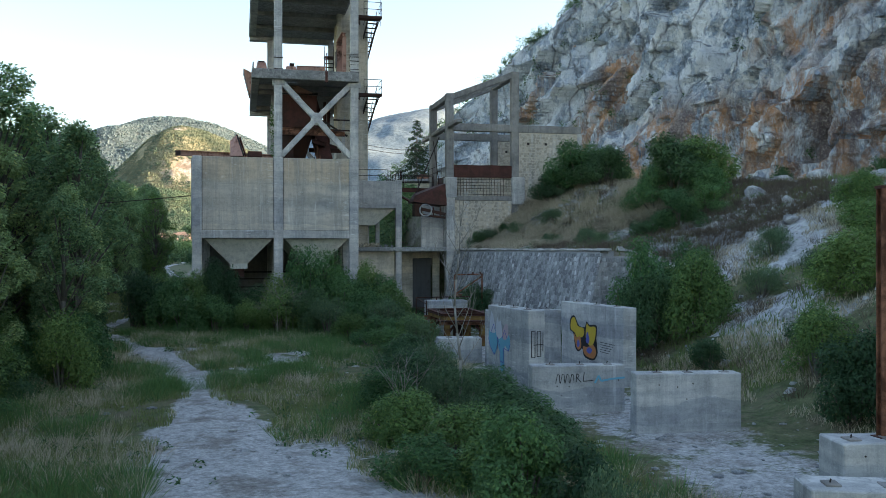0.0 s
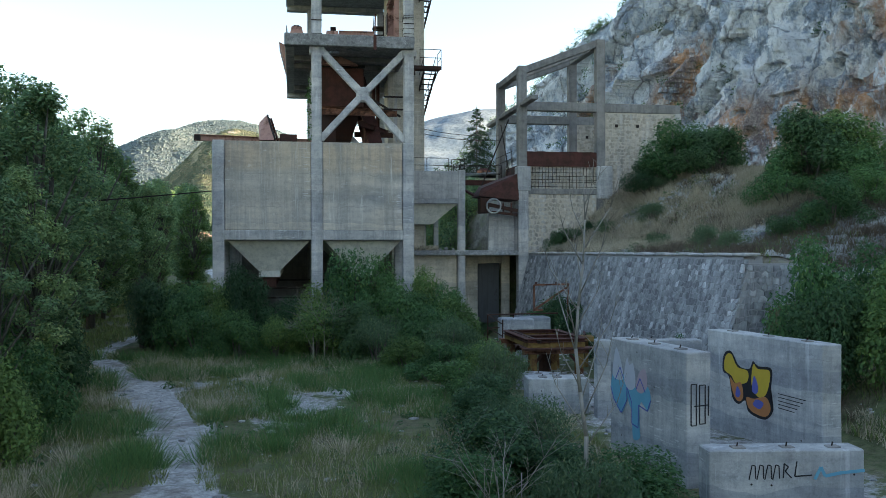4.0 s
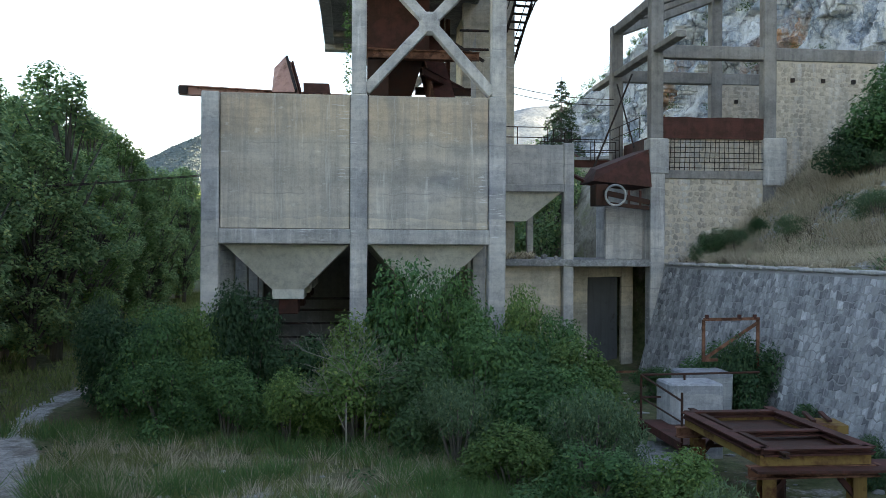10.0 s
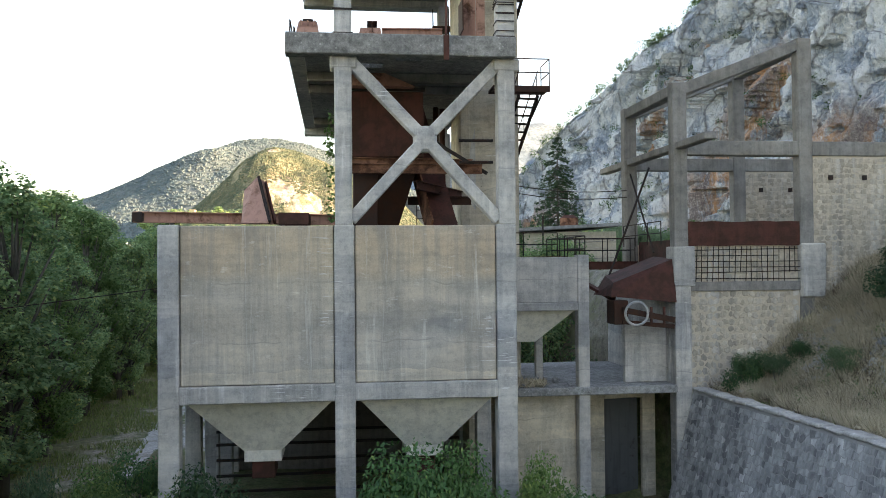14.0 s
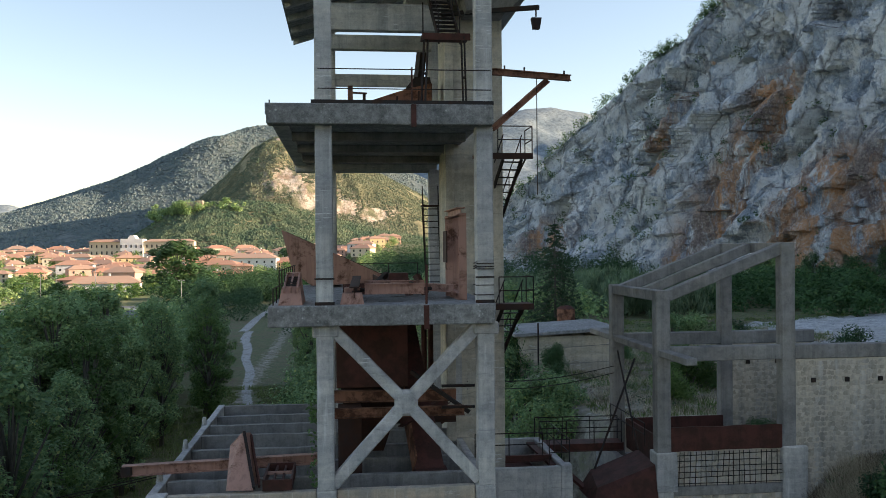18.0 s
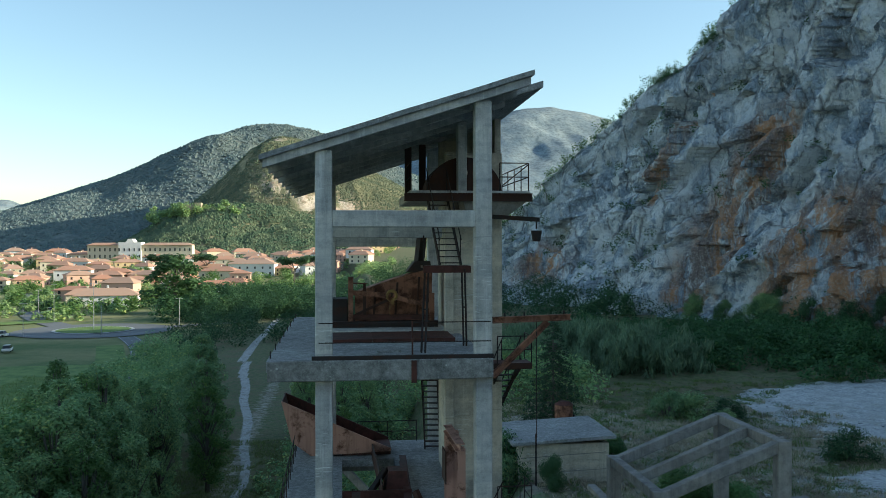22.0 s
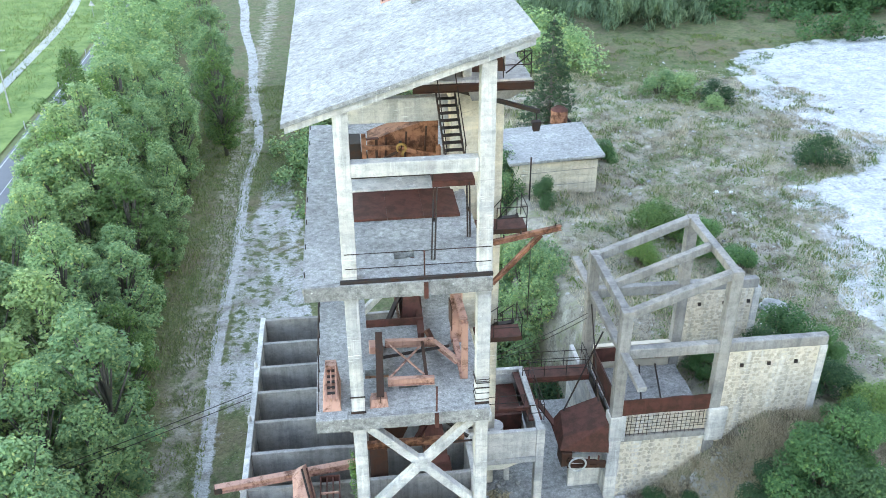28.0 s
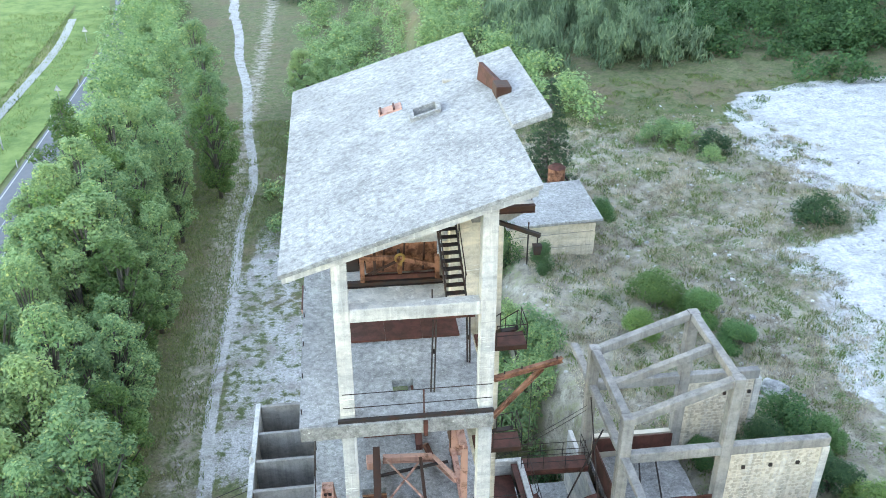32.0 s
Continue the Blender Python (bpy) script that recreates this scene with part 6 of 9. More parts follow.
def deck1():
    z = S1
    # trolley frame with crossed bars
    k = Kit("trolley_frame", "salmon-painted steel frame with crossed bars, rusting on the deck", "machine frame", (6.3, 61.2, z))
    k.p("beam", ibeam((5.45, 62.75, z + 0.42), (7.55, 62.6, z + 0.42), 0.22, 0.34), "salmon")
    k.p("beam", ibeam((5.4, 60.05, z + 0.42), (7.3, 59.95, z + 0.42), 0.22, 0.34), "salmon")
    k.p("brace", bar((5.5, 60.2, z + 0.5), (7.1, 62.5, z + 0.5), 0.08, 0.05), "salmon")
    k.p("brace", bar((6.9, 60.2, z + 0.55), (5.6, 62.5, z + 0.55), 0.08, 0.05), "salmon")
    k.p("post", bar((7.0, 60.1, z + 0.4), (7.05, 62.6, z + 0.4), 0.12, 0.3), "rust_dark")
    k.p("girder", ibeam((5.05, 59.0, z + 0.28), (5.2, 63.2, z + 0.5), 0.30, 0.5), "rust_dark", "dark rusted girder")
    k.p("foot", frustum((4.62, 5.35, 58.95, 59.5, z), (4.7, 5.3, 59.05, 59.5, z + 0.34)), "salmon")
    k.p("axle", rod((5.3, 61.9, z + 0.3), (8.2, 62.4, z + 0.3), 0.07, 8), "iron")
    k.p("foot", cuboid(4.75, 5.35, 62.6, 63.2, z, z + 0.35), "salmon")
    # control cabinet at the corner
    k = Kit("slotted_cabinet", "salmon steel cabinet with a slotted front on the deck edge", "cabinet", (3.1, 59.9, z))
    k.p("body", frustum((2.75, 3.48, 58.95, 61.0, z), (2.85, 3.4, 59.3, 61.0, z + 0.55)), "salmon")
    k.p("hood", frustum((2.85, 3.4, 60.6, 61.1, z + 0.5), (2.9, 3.35, 60.7, 61.1, z + 0.95)), "salmon")
    for x in (2.92, 3.12, 3.32):
        k.p("rib", bar((x, 59.1, z + 0.45), (x, 60.7, z + 0.85), 0.05, 0.16), "salmon")
    for i in range(5):
        y = 59.35 + i * 0.3
        k.p("slot", bar((2.97, y, z + 0.60 + i * 0.05), (3.27, y, z + 0.60 + i * 0.05), 0.10, 0.06), "iron")
    # tall frame
    k = Kit("hoist_frame", "tall salmon-painted steel frame of channel posts", "machine frame", (8.5, 62, z))
    for x, y in ((8.62, 60.55), (8.5, 63.2), (8.75, 63.2)):
        k.p("post", ibeam((x, y, z), (x, y, z + 2.85), 0.24, 0.30, 0.03, (0, 1, 0)), "salmon")
    k.p("top_beam", ibeam((8.55, 60.3, z + 2.9), (8.5, 63.4, z + 2.9), 0.3, 0.26), "salmon")
    k.p("sill", ibeam((8.55, 60.4, z + 0.12), (8.55, 63.3, z + 0.12), 0.24, 0.22), "salmon")
    k.p("brace", ibeam((7.55, 62.7, z + 0.35), (8.4, 61.2, z + 0.35), 0.2, 0.26), "salmon")
    k.p("plate", cuboid(8.28, 8.32, 62.2, 63.2, z + 1.2, z + 2.3, 0.0), "rust_dark")
    k.p("bracket", bar((7.6, 62.8, z + 0.1), (7.3, 63.1, z + 0.75), 0.2, 0.2), "rust")
    # tipped trough
    k = Kit("steel_trough", "wedge-shaped steel trough, salmon paint peeling to rust", "trough", (4.2, 73, z))
    prof = ((2.0, 18.95), (2.45, 17.15), (3.3, 16.5), (6.9, 16.62), (6.85, 16.78))
    for y, mt in ((71.6, "salmon"), (73.9, "rust")):
        bm = bmesh.new()
        a = [bm.verts.new((x, y, zz)) for x, zz in prof]
        b = [bm.verts.new((x, y + 0.05, zz)) for x, zz in prof]
        bm.faces.new(a)
        bm.faces.new(b[::-1])
        for i in range(5):
            bm.faces.new((a[i], b[i], b[(i + 1) % 5], a[(i + 1) % 5]))
        bmesh.ops.recalc_face_normals(bm, faces=bm.faces[:])
        k.p("side_plate", bm, mt)
    for (x0, z0), (x1, z1) in zip(prof[:3], prof[1:4]):
        bm = bmesh.new()
        solid(bm, [(x0, 71.65, z0), (x1, 71.65, z1), (x1, 73.9, z1), (x0, 73.9, z0), (x0 + 0.05, 71.65, z0 + 0.03), (x1 + 0.03, 71.65, z1 + 0.05), (x1 + 0.03, 73.9, z1 + 0.05), (x0 + 0.05, 73.9, z0 + 0.03)], BOXF)
        bmesh.ops.recalc_face_normals(bm, faces=bm.faces[:])
        k.p("bottom_plate", bm, "rust")
    k.p("rim", bar((2.0, 71.6, 18.97), (6.9, 71.6, 16.72), 0.09, 0.06), "salmon")
    k.p("rim", bar((2.0, 73.95, 18.97), (6.9, 73.95, 16.72), 0.09, 0.06), "rust")
    # hopper set into the deck opening
    k = Kit("deck_hopper", "dark rusted steel hopper sunk in the deck opening", "hopper", (5.8, 67, z))
    k.p("wall", bar((4.7, 64.7, z + 0.12), (7.3, 64.7, z + 0.12), 0.08, 0.5), "rust")
    k.p("wall", bar((4.7, 71.9, z + 0.1), (6.9, 71.9, z + 0.1), 0.08, 0.4), "rust")
    k.p("flap", frustum((6.3, 7.3, 65.2, 66.6, z - 0.1), (6.5, 7.2, 65.9, 66.7, z + 0.75)), "rust")
    k.p("divider", bar((6.2, 64.7, z + 0.25), (6.05, 71.8, z + 0.25), 0.06, 0.6), "rust_dark")
    k.p("lever", bar((5.7, 64.9, z + 0.15), (6.4, 66.4, z + 0.7), 0.18, 0.2), "iron")
    k.p("channel", ibeam((7.1, 63.6, z + 0.12), (7.35, 70.5, z + 0.12), 0.3, 0.28), "rust")
    k = Kit("deck_railing", "thin rusted rail round the first deck", "railing", (3, 66, z))
    railing(k, ((2.6, 61.6, z), (2.6, 74.3, z), (8.3, 74.4, z)), 1.0)
    railing(k, ((2.6, 61.6, z), (2.6, 59.0, z)), 0.5, mids=())
    k = Kit("cable_wraps", "old cables wound round the tower column", "cable", (9.1, 59, z))
    for zz in (0.25, 0.55, 1.05, 1.12, 1.22):
        b = bmesh.new()
        c = [(8.80, 58.68), (9.34, 58.68), (9.34, 59.28), (8.80, 59.28)]
        for i in range(4):
            dz = 0.05 if zz > 1 else 0.0
            merge(b, rod((*c[i], z + zz), (*c[(i + 1) % 4], z + zz + dz * (i % 2)), 0.016, 5))
        k.p("cable", b, "iron")
    for x0, x1 in ((3.86, 4.46), (8.78, 9.36)):
        k.p("strap", bar((x0, 58.7, z + 0.05), (x1, 58.7, z + 0.05), 0.04, 0.1), "iron")
        k.p("strap", bar((x0, 58.7, z + 0.8), (x1, 58.7, z + 0.8), 0.03, 0.05), "iron")
    # upright rusty stanchion and bracket on the edge
    k = Kit("stanchion", "rusty stanchion bolted to the deck edge", "post", (7.2, 58.35, z))
    k.p("post", bar((7.22, 58.45, z - 0.3), (7.25, 58.5, z + 1.2), 0.06, 0.04), "rust")
    k.p("plate", bar((7.22, 58.37, z - 0.75), (7.22, 58.37, z - 0.02), 0.16, 0.06), "rust")


deck1()


def below_deck1():
    """Chutes between the bins and the first deck."""
    k = Kit("feed_hopper", "large rust-red sheet-steel hopper hung below the deck", "hopper", (5.8, 64, 13))
    k.p("body", cuboid(4.45, 6.95, 62.6, 66.0, 13.3, 15.55, 0.02), "rust", "rust-red steel box")
    k.p("flange", ibeam((4.3, 62.4, 13.05), (8.6, 62.4, 13.0), 0.25, 0.4), "orange")
    k.p("funnel", frustum((5.0, 6.1, 63.4, 65.0, 10.9), (4.6, 6.8, 62.7, 65.9, 13.2)), "rust_dark")
    k.p("lip", bar((4.5, 62.5, 15.62), (7.0, 62.5, 15.62), 0.1, 0.12), "iron")
    k.p("flap", frustum((4.5, 6.6, 61.9, 62.4, 15.6), (4.5, 5.6, 62.2, 62.5, 16.1)), "salmon")
    k = Kit("cross_girders", "orange rusted girders tying the first storey", "girder", (6.5, 61, 12.5))
    k.p("girder", ibeam((4.4, 61.0, 12.72), (8.7, 61.0, 12.72), 0.22, 0.32), "orange")
    k.p("girder", ibeam((6.6, 61.6, 12.25), (8.8, 66.0, 12.25), 0.2, 0.3), "rust")
    k.p("girder", ibeam((6.5, 64.0, 11.9), (8.8, 64.0, 11.9), 0.2, 0.3), "rust_dark")
    k.p("strut", bar((7.0, 62.0, 13.9), (8.9, 61.2, 12.6), 0.12, 0.12), "iron")
    k.p("strut", bar((6.3, 66.5, 14.6), (8.6, 66.5, 11.2), 0.14, 0.14), "rust")
    for zz in (12.9, 13.6):
        k.p("clamp", rod((7.9, 60.6, zz), (9.0, 60.6, zz), 0.05, 6), "iron")
    k = Kit("inclined_chute", "rust-brown sheet-steel chute running down into the bins", "chute", (7.6, 64, 12))
    k.p("trough", bar((7.6, 62.0, 10.4), (6.9, 68.0, 16.0), 1.0, 0.5), "rust")
    k.p("side", bar((7.1, 61.9, 10.75), (6.4, 67.9, 16.3), 0.06, 0.9), "orange")
    k.p("foot", cuboid(7.1, 8.2, 61.3, 62.3, 9.6, 10.6), "rust")
    k = Kit("drop_chute", "dark brown square steel chute", "chute", (4.9, 61, 10))
    k.p("duct", cuboid(4.5, 5.3, 61.5, 62.4, 8.4, 12.8, 0.02), "rust_dark")
    k = Kit("pipe_riser", "rusted pipe riser with a cage", "pipe", (8.2, 67.5, 13))
    for x, y in ((8.0, 68.0), (8.3, 68.3)):
        k.p("pipe", rod((x, y, 10.6), (x, y, 16.0), 0.12, 8), "rust")
    railing(k, ((7.6, 72.4, 10.9), (8.7, 72.4, 10.9)), 1.6, mids=(0.25, 0.5, 0.75), step=0.4)
    # rear bracing
    k = Kit("rear_bracing", "crossed concrete braces at the rear of the tower", "brace", (6.5, 74, 13))
    k.p("brace", bar((4.4, 74.0, 11.0), (8.8, 74.0, 15.7), 0.36, 0.4, 0.03, (0, 1, 0)), "concrete")
    k.p("brace", bar((4.4, 74.05, 15.7), (8.8, 74.05, 11.0), 0.36, 0.38, 0.03, (0, 1, 0)), "concrete")
    k = Kit("hanging_ivy", "strand of ivy climbing the tower column", "climber", (3.8, 58.7, 12))
    rng = np.random.default_rng(2)
    cs = [(3.78 + rng.normal() * 0.04, 59.0 + rng.normal() * 0.08, 11 + 3.2 * rng.uniform()) for _ in range(30)]
    ob = link_mesh("leaves", polys("leaves", leaves(cs, [0.14] * 30, 260, 0.07, rng), 4), M["leaf_lime"])
    ob.parent, ob.matrix_parent_inverse = k.t, k.inv
    # on top of the bins
    k = Kit("long_beam", "long rusted salmon beam laid across the bins", "beam", (0.8, 61.2, 11.1))
    k.p("beam", ibeam((-2.3, 60.75, 11.15), (3.95, 61.75, 11.1), 0.3, 0.34), "salmon")
    k.p("tip", cuboid(-2.33, -2.0, 60.6, 60.95, 10.98, 11.3), "iron")
    k = Kit("tilted_chute", "salmon steel chute standing tilted on the bins", "chute", (1.6, 59.5, 10.8))
    bm = bmesh.new()
    solid(bm, [(1.15, 59.0, 10.86), (1.95, 58.92, 10.86), (2.05, 60.2, 10.9), (1.35, 60.6, 10.9), (1.12, 60.3, 11.95), (1.5, 60.25, 12.35), (1.72, 60.7, 12.25), (1.3, 60.85, 11.9)], BOXF)
    bmesh.ops.recalc_face_normals(bm, faces=bm.faces[:])
    k.p("shell", bm, "salmon")
    k.p("edge", bar((1.97, 59.0, 10.9), (1.55, 60.3, 12.35), 0.08, 0.14), "iron")
    k.p("edge", bar((2.12, 59.2, 10.9), (1.75, 60.5, 12.2), 0.06, 0.14), "rust")
    k = Kit("slatted_box", "open rusted steel box with bars", "crate", (2.7, 59.9, 10.8))
    for a, b in (((2.27, 58.9), (3.1, 58.9)), ((2.27, 61.0), (3.1, 61.0)), ((2.27, 58.9), (2.27, 61.0)), ((3.1, 58.9), (3.1, 61.0))):
        k.p("side", bar((*a, 11.0), (*b, 11.0), 0.06, 0.34), "rust")
    for x in (2.55, 2.82):
        k.p("bar", bar((x, 58.9, 11.05), (x, 61.0, 11.05), 0.06, 0.1), "rust")
    k.p("bar", bar((2.27, 60.0, 11.1), (3.1, 60.0, 11.1), 0.06, 0.1), "salmon")


below_deck1()


def deck2():
    z = S2
    k = Kit("sheet_floor", "three rust-brown steel sheets laid flat on the deck", "steel sheet", (6.5, 64.7, z))
    for i in range(3):
        x = 4.3 + i * 1.5
        k.p("sheet", rough_edges(cuboid(x, x + 1.49, 63.38, 66.0, z + 0.002, z + 0.10 + 0.006 * i, 0.0), 0.006, 3, i), "rust")
    k = Kit("machine_plinth", "low concrete plinth before the drive machine", "plinth", (6.5, 66.7, z))
    k.p("plinth", rough_edges(cuboid(4.2, 8.85, 66.08, 70.2, z, z + 0.14, 0.02), 0.012, 6), "concrete")
    k = Kit("winch_machine", "heavily rusted belt-drive machine with a spoked hub", "machine", (6.6, 68.2, z + 0.14))
    b0 = z + 0.14
    for y in (67.45, 69.7):
        k.p("bed", ibeam((4.1, y, b0 + 0.13), (8.6, y, b0 + 0.13), 0.26, 0.26), "iron")
    k.p("upright", ibeam((5.06, 67.45, b0 + 0.26), (5.06, 67.45, 24.69), 0.2, 0.22, 0.03, (0, 1, 0)), "orange")
    k.p("upright", ibeam((8.35, 67.45, b0 + 0.26), (8.35, 67.45, 24.02), 0.2, 0.22, 0.03, (0, 1, 0)), "orange")
    k.p("upright", bar((5.62, 67.6, b0 + 0.26), (5.62, 67.6, 24.41), 0.12, 0.12), "rust_dark")
    k.p("cap", bar((5.1, 67.5, 24.44), (5.72, 67.6, 24.42), 0.2, 0.05), "rust")
    bm = bmesh.new()
    prof = ((5.25, b0 + 0.2), (8.45, b0 + 0.2), (8.45, 25.0), (7.6, 24.8), (6.2, 24.35), (5.25, 24.0))
    a = [bm.verts.new((x, 68.25, q)) for x, q in prof]
    b = [bm.verts.new((x, 69.6, q)) for x, q in prof]
    bm.faces.new(a)
    bm.faces.new(b[::-1])
    for i in range(6):
        bm.faces.new((a[i], b[i], b[(i + 1) % 6], a[(i + 1) % 6]))
    bmesh.ops.recalc_face_normals(bm, faces=bm.faces[:])
    k.p("casing", rough_edges(bm, 0.03, 4, 3), "orange", "orange rusted sheet casing")
    for x in (6.0, 6.9, 7.8):
        k.p("stiffener", bar((x, 68.2, b0 + 0.3), (x + 0.1, 68.2, 24.2 + 0.25 * (x - 6)), 0.07, 0.08), "rust_dark")
    k.p("beam", bar((5.1, 67.5, 24.05), (6.7, 67.62, 23.9), 0.12, 0.2), "orange")
    k.p("beam", bar((6.75, 67.62, 23.88), (8.3, 67.5, 23.5), 0.12, 0.2), "orange")
    k.p("beam", bar((5.1, 67.5, b0 + 0.42), (8.35, 67.5, b0 + 0.40), 0.16, 0.2), "rust")
    k.p("beam", bar((5.15, 67.55, 23.1), (6.6, 67.6, 23.75), 0.07, 0.1), "rust_dark")
    hub = k.p("hub", ring((6.72, 67.55, 23.92), (0, 1, 0), 0.19, 0.065, 16, 6), "ochre", "ochre hub ring")
    k.p("hub_boss", rod((6.72, 67.5, 23.92), (6.72, 67.8, 23.92), 0.1, 10), "rust_dark", "", hub)
    k.p("hub_post", bar((6.72, 67.58, b0 + 0.3), (6.72, 67.58, 23.74), 0.2, 0.14), "ochre")
    k.p("shaft", rod((6.72, 67.8, 23.92), (6.72, 68.3, 23.92), 0.08, 10), "iron")
    k.p("guard", frustum((7.4, 8.45, 68.4, 69.5, 24.85), (7.75, 8.4, 68.5, 69.4, 25.3)), "iron")
    k.p("cowl", cuboid(4.22, 4.95, 68.8, 70.1, b0 + 0.0, 23.72), "iron", "black motor cowl")
    k.p("column", bar((7.95, 68.9, 25.2), (8.15, 69.0, 26.9), 0.34, 0.3), "iron")
    # edge iron, rods and jib
    k = Kit("deck_railing", "thin rusted rods and edge iron along the second deck", "railing", (6.5, 58.6, z))
    k.p("edge_iron", bar((3.8, 58.55, z + 0.06), (9.35, 58.55, z + 0.06), 0.14, 0.12), "iron")
    for h in (0.5, 1.1):
        k.p("rail", rod((4.0, 58.72, z + h), (9.3, 58.72, z + h), 0.018, 5), "iron")
    k.p("rail_post", bar((6.85, 58.6, z - 0.55), (6.85, 58.62, z + 1.15), 0.05, 0.05), "rust")
    k.p("plate", bar((6.88, 58.36, z - 0.7), (6.88, 58.36, z - 0.02), 0.16, 0.06), "rust")
    for y in np.linspace(59.2, 74, 8):
        k.p("stub", rod((2.52, float(y), z), (2.52, float(y), z + 0.22), 0.02, 5), "iron")
    k = Kit("jib_arm", "rusted orange jib arm braced from the column", "jib", (9.4, 58.9, 23))
    k.p("arm", ibeam((9.4, 58.95, 23.62), (12.1, 59.8, 23.62), 0.16, 0.2), "orange")
    k.p("strut", ibeam((9.4, 59.0, 21.85), (11.3, 59.55, 23.5), 0.14, 0.18), "orange")
    for f in (0.15, 0.4, 0.92):
        q = Vector((9.4, 58.95, 23.72)).lerp(Vector((12.1, 59.8, 23.72)), f)
        k.p("pin", rod(q, q + Vector((0, 0, 0.12)), 0.03, 6), "iron")
    k.p("cable", rod((10.9, 59.4, 23.5), (10.9, 59.4, 19.8), 0.014, 4), "iron")
    # landing and flights by the shaft
    k = Kit("inner_stair", "steep dark iron stair with a small landing", "stair", (8.2, 62, z))
    k.p("landing", cuboid(7.4, 9.0, 60.9, 61.9, 25.2, 25.28, 0.0), "rust")
    k.p("landing_edge", bar((7.4, 60.9, 25.15), (9.0, 60.9, 25.15), 0.06, 0.2), "rust")
    stair(k, (7.3, 59.9, z + 0.02), (7.55, 61.2, 25.2), 0.12, 1, "iron", False)
    stair(k, (8.45, 62.0, 25.25), (8.3, 65.2, 28.0), 0.75, 13)
    stair(k, (8.9, 61.6, z + 0.05), (8.75, 60.95, 25.2), 0.10, 1, "iron", False)
    k.p("pole", bar((7.42, 60.95, 25.2), (7.42, 60.95, 26.3), 0.04, 0.04), "iron")
    k = Kit("boom_pole", "long dark pole with a hook block hung at its tip", "crane boom", (10.5, 64, 27))
    k.p("pole", bar((7.6, 66.5, 27.3), (11.9, 63.4, 26.9), 0.14, 0.16), "iron")
    k.p("hook_cable", rod((11.8, 63.4, 26.9), (11.8, 63.4, 26.55), 0.03, 5), "iron")
    k.p("hook_block", frustum((11.68, 11.92, 63.3, 63.5, 26.1), (11.62, 11.98, 63.26, 63.54, 26.5)), "iron")
    # machinery platform under the roof
    k = Kit("head_platform", "concrete platform with a dark hooded pulley and iron rails", "platform", (9.6, 66, 28))
    k.p("floor", cuboid(7.2, 11.75, 64.2, 70.0, 27.65, 28.0), "concrete")
    k.p("bracket", frustum((9.4, 10.9, 64.5, 69.5, 27.05), (9.2, 11.7, 64.2, 70.0, 27.66)), "concrete_dark")
    k.p("beam", ibeam((7.0, 64.1, 27.75), (11.8, 64.1, 27.75), 0.2, 0.3), "rust_dark")
    hood = bmesh.new()
    n = 14
    rows = [[hood.verts.new((9.4 + 1.45 * math.cos(math.pi * i / n), y, 28.0 + 1.35 * math.sin(math.pi * i / n))) for i in range(n + 1)] for y in (65.2, 67.4)]
    for i in range(n):
        hood.faces.new((rows[0][i], rows[0][i + 1], rows[1][i + 1], rows[1][i]))
    for r in rows:
        hood.faces.new(r)
    bmesh.ops.recalc_face_normals(hood, faces=hood.faces[:])
    k.p("pulley_hood", hood, "rust_dark", "dark rounded pulley hood")
    k.p("port", ring((9.3, 65.18, 28.75), (0, 1, 0), 0.16, 0.05), "concrete_pale")
    k.p("post", cuboid(9.05, 9.4, 64.6, 65.0, 28.0, 30.6), "concrete")
    for x in (7.35, 7.95):
        k.p("post", cuboid(x, x + 0.28, 68.6, 68.9, 28.0, 30.2), "rust_dark")
    railing(k, ((11.7, 64.3, 28.0), (11.7, 69.8, 28.0)), 1.05)
    railing(k, ((10.6, 64.3, 28.0), (11.7, 64.3, 28.0)), 1.05)
    railing(k, ((7.25, 64.3, 28.0), (7.25, 66.5, 28.0)), 1.05)
    k.p("brace", bar((10.7, 64.3, 28.2), (11.7, 64.3, 29.0), 0.04, 0.04), "iron")


deck2()


def outer_stairs():
    for zz in (16.05, 21.6):
        k = Kit("stair_landing", "iron landing with railing and a steep open flight below", "stair", (11, 64.5, zz), "outer stair flights")
        k.p("floor", cuboid(9.6, 11.7, 63.7, 64.7, zz - 0.12, zz, 0.0), "rust")
        k.p("edge", bar((9.6, 63.7, zz - 0.1), (11.7, 63.7, zz - 0.1), 0.06, 0.22), "rust_dark")
        railing(k, ((10.4, 63.72, zz), (11.68, 63.72, zz), (11.68, 65.0, zz)), 1.0, mids=(0.5,), step=0.9)
        stair(k, (10.75, 68.0, zz - 2.75), (11.2, 65.0, zz - 0.05), 0.75, 10)
        k.p("stay", bar((11.68, 64.7, zz), (11.2, 66.5, zz - 1.6), 0.05, 0.05), "iron")
        k.p("stay", bar((10.0, 64.6, zz), (10.4, 66.0, zz), 0.08, 0.2), "rust_dark")
    k = Kit("inner_flight", "dark iron flight at the back of the first deck", "stair", (9.2, 71, S1))
    stair(k, (8.9, 72.6, S1), (8.6, 71.0, S1 + 3.6), 0.7, 13)
    k.p("landing", cuboid(8.2, 9.5, 70.5, 71.2, S1 + 3.55, S1 + 3.62, 0.0), "rust_dark")


outer_stairs()


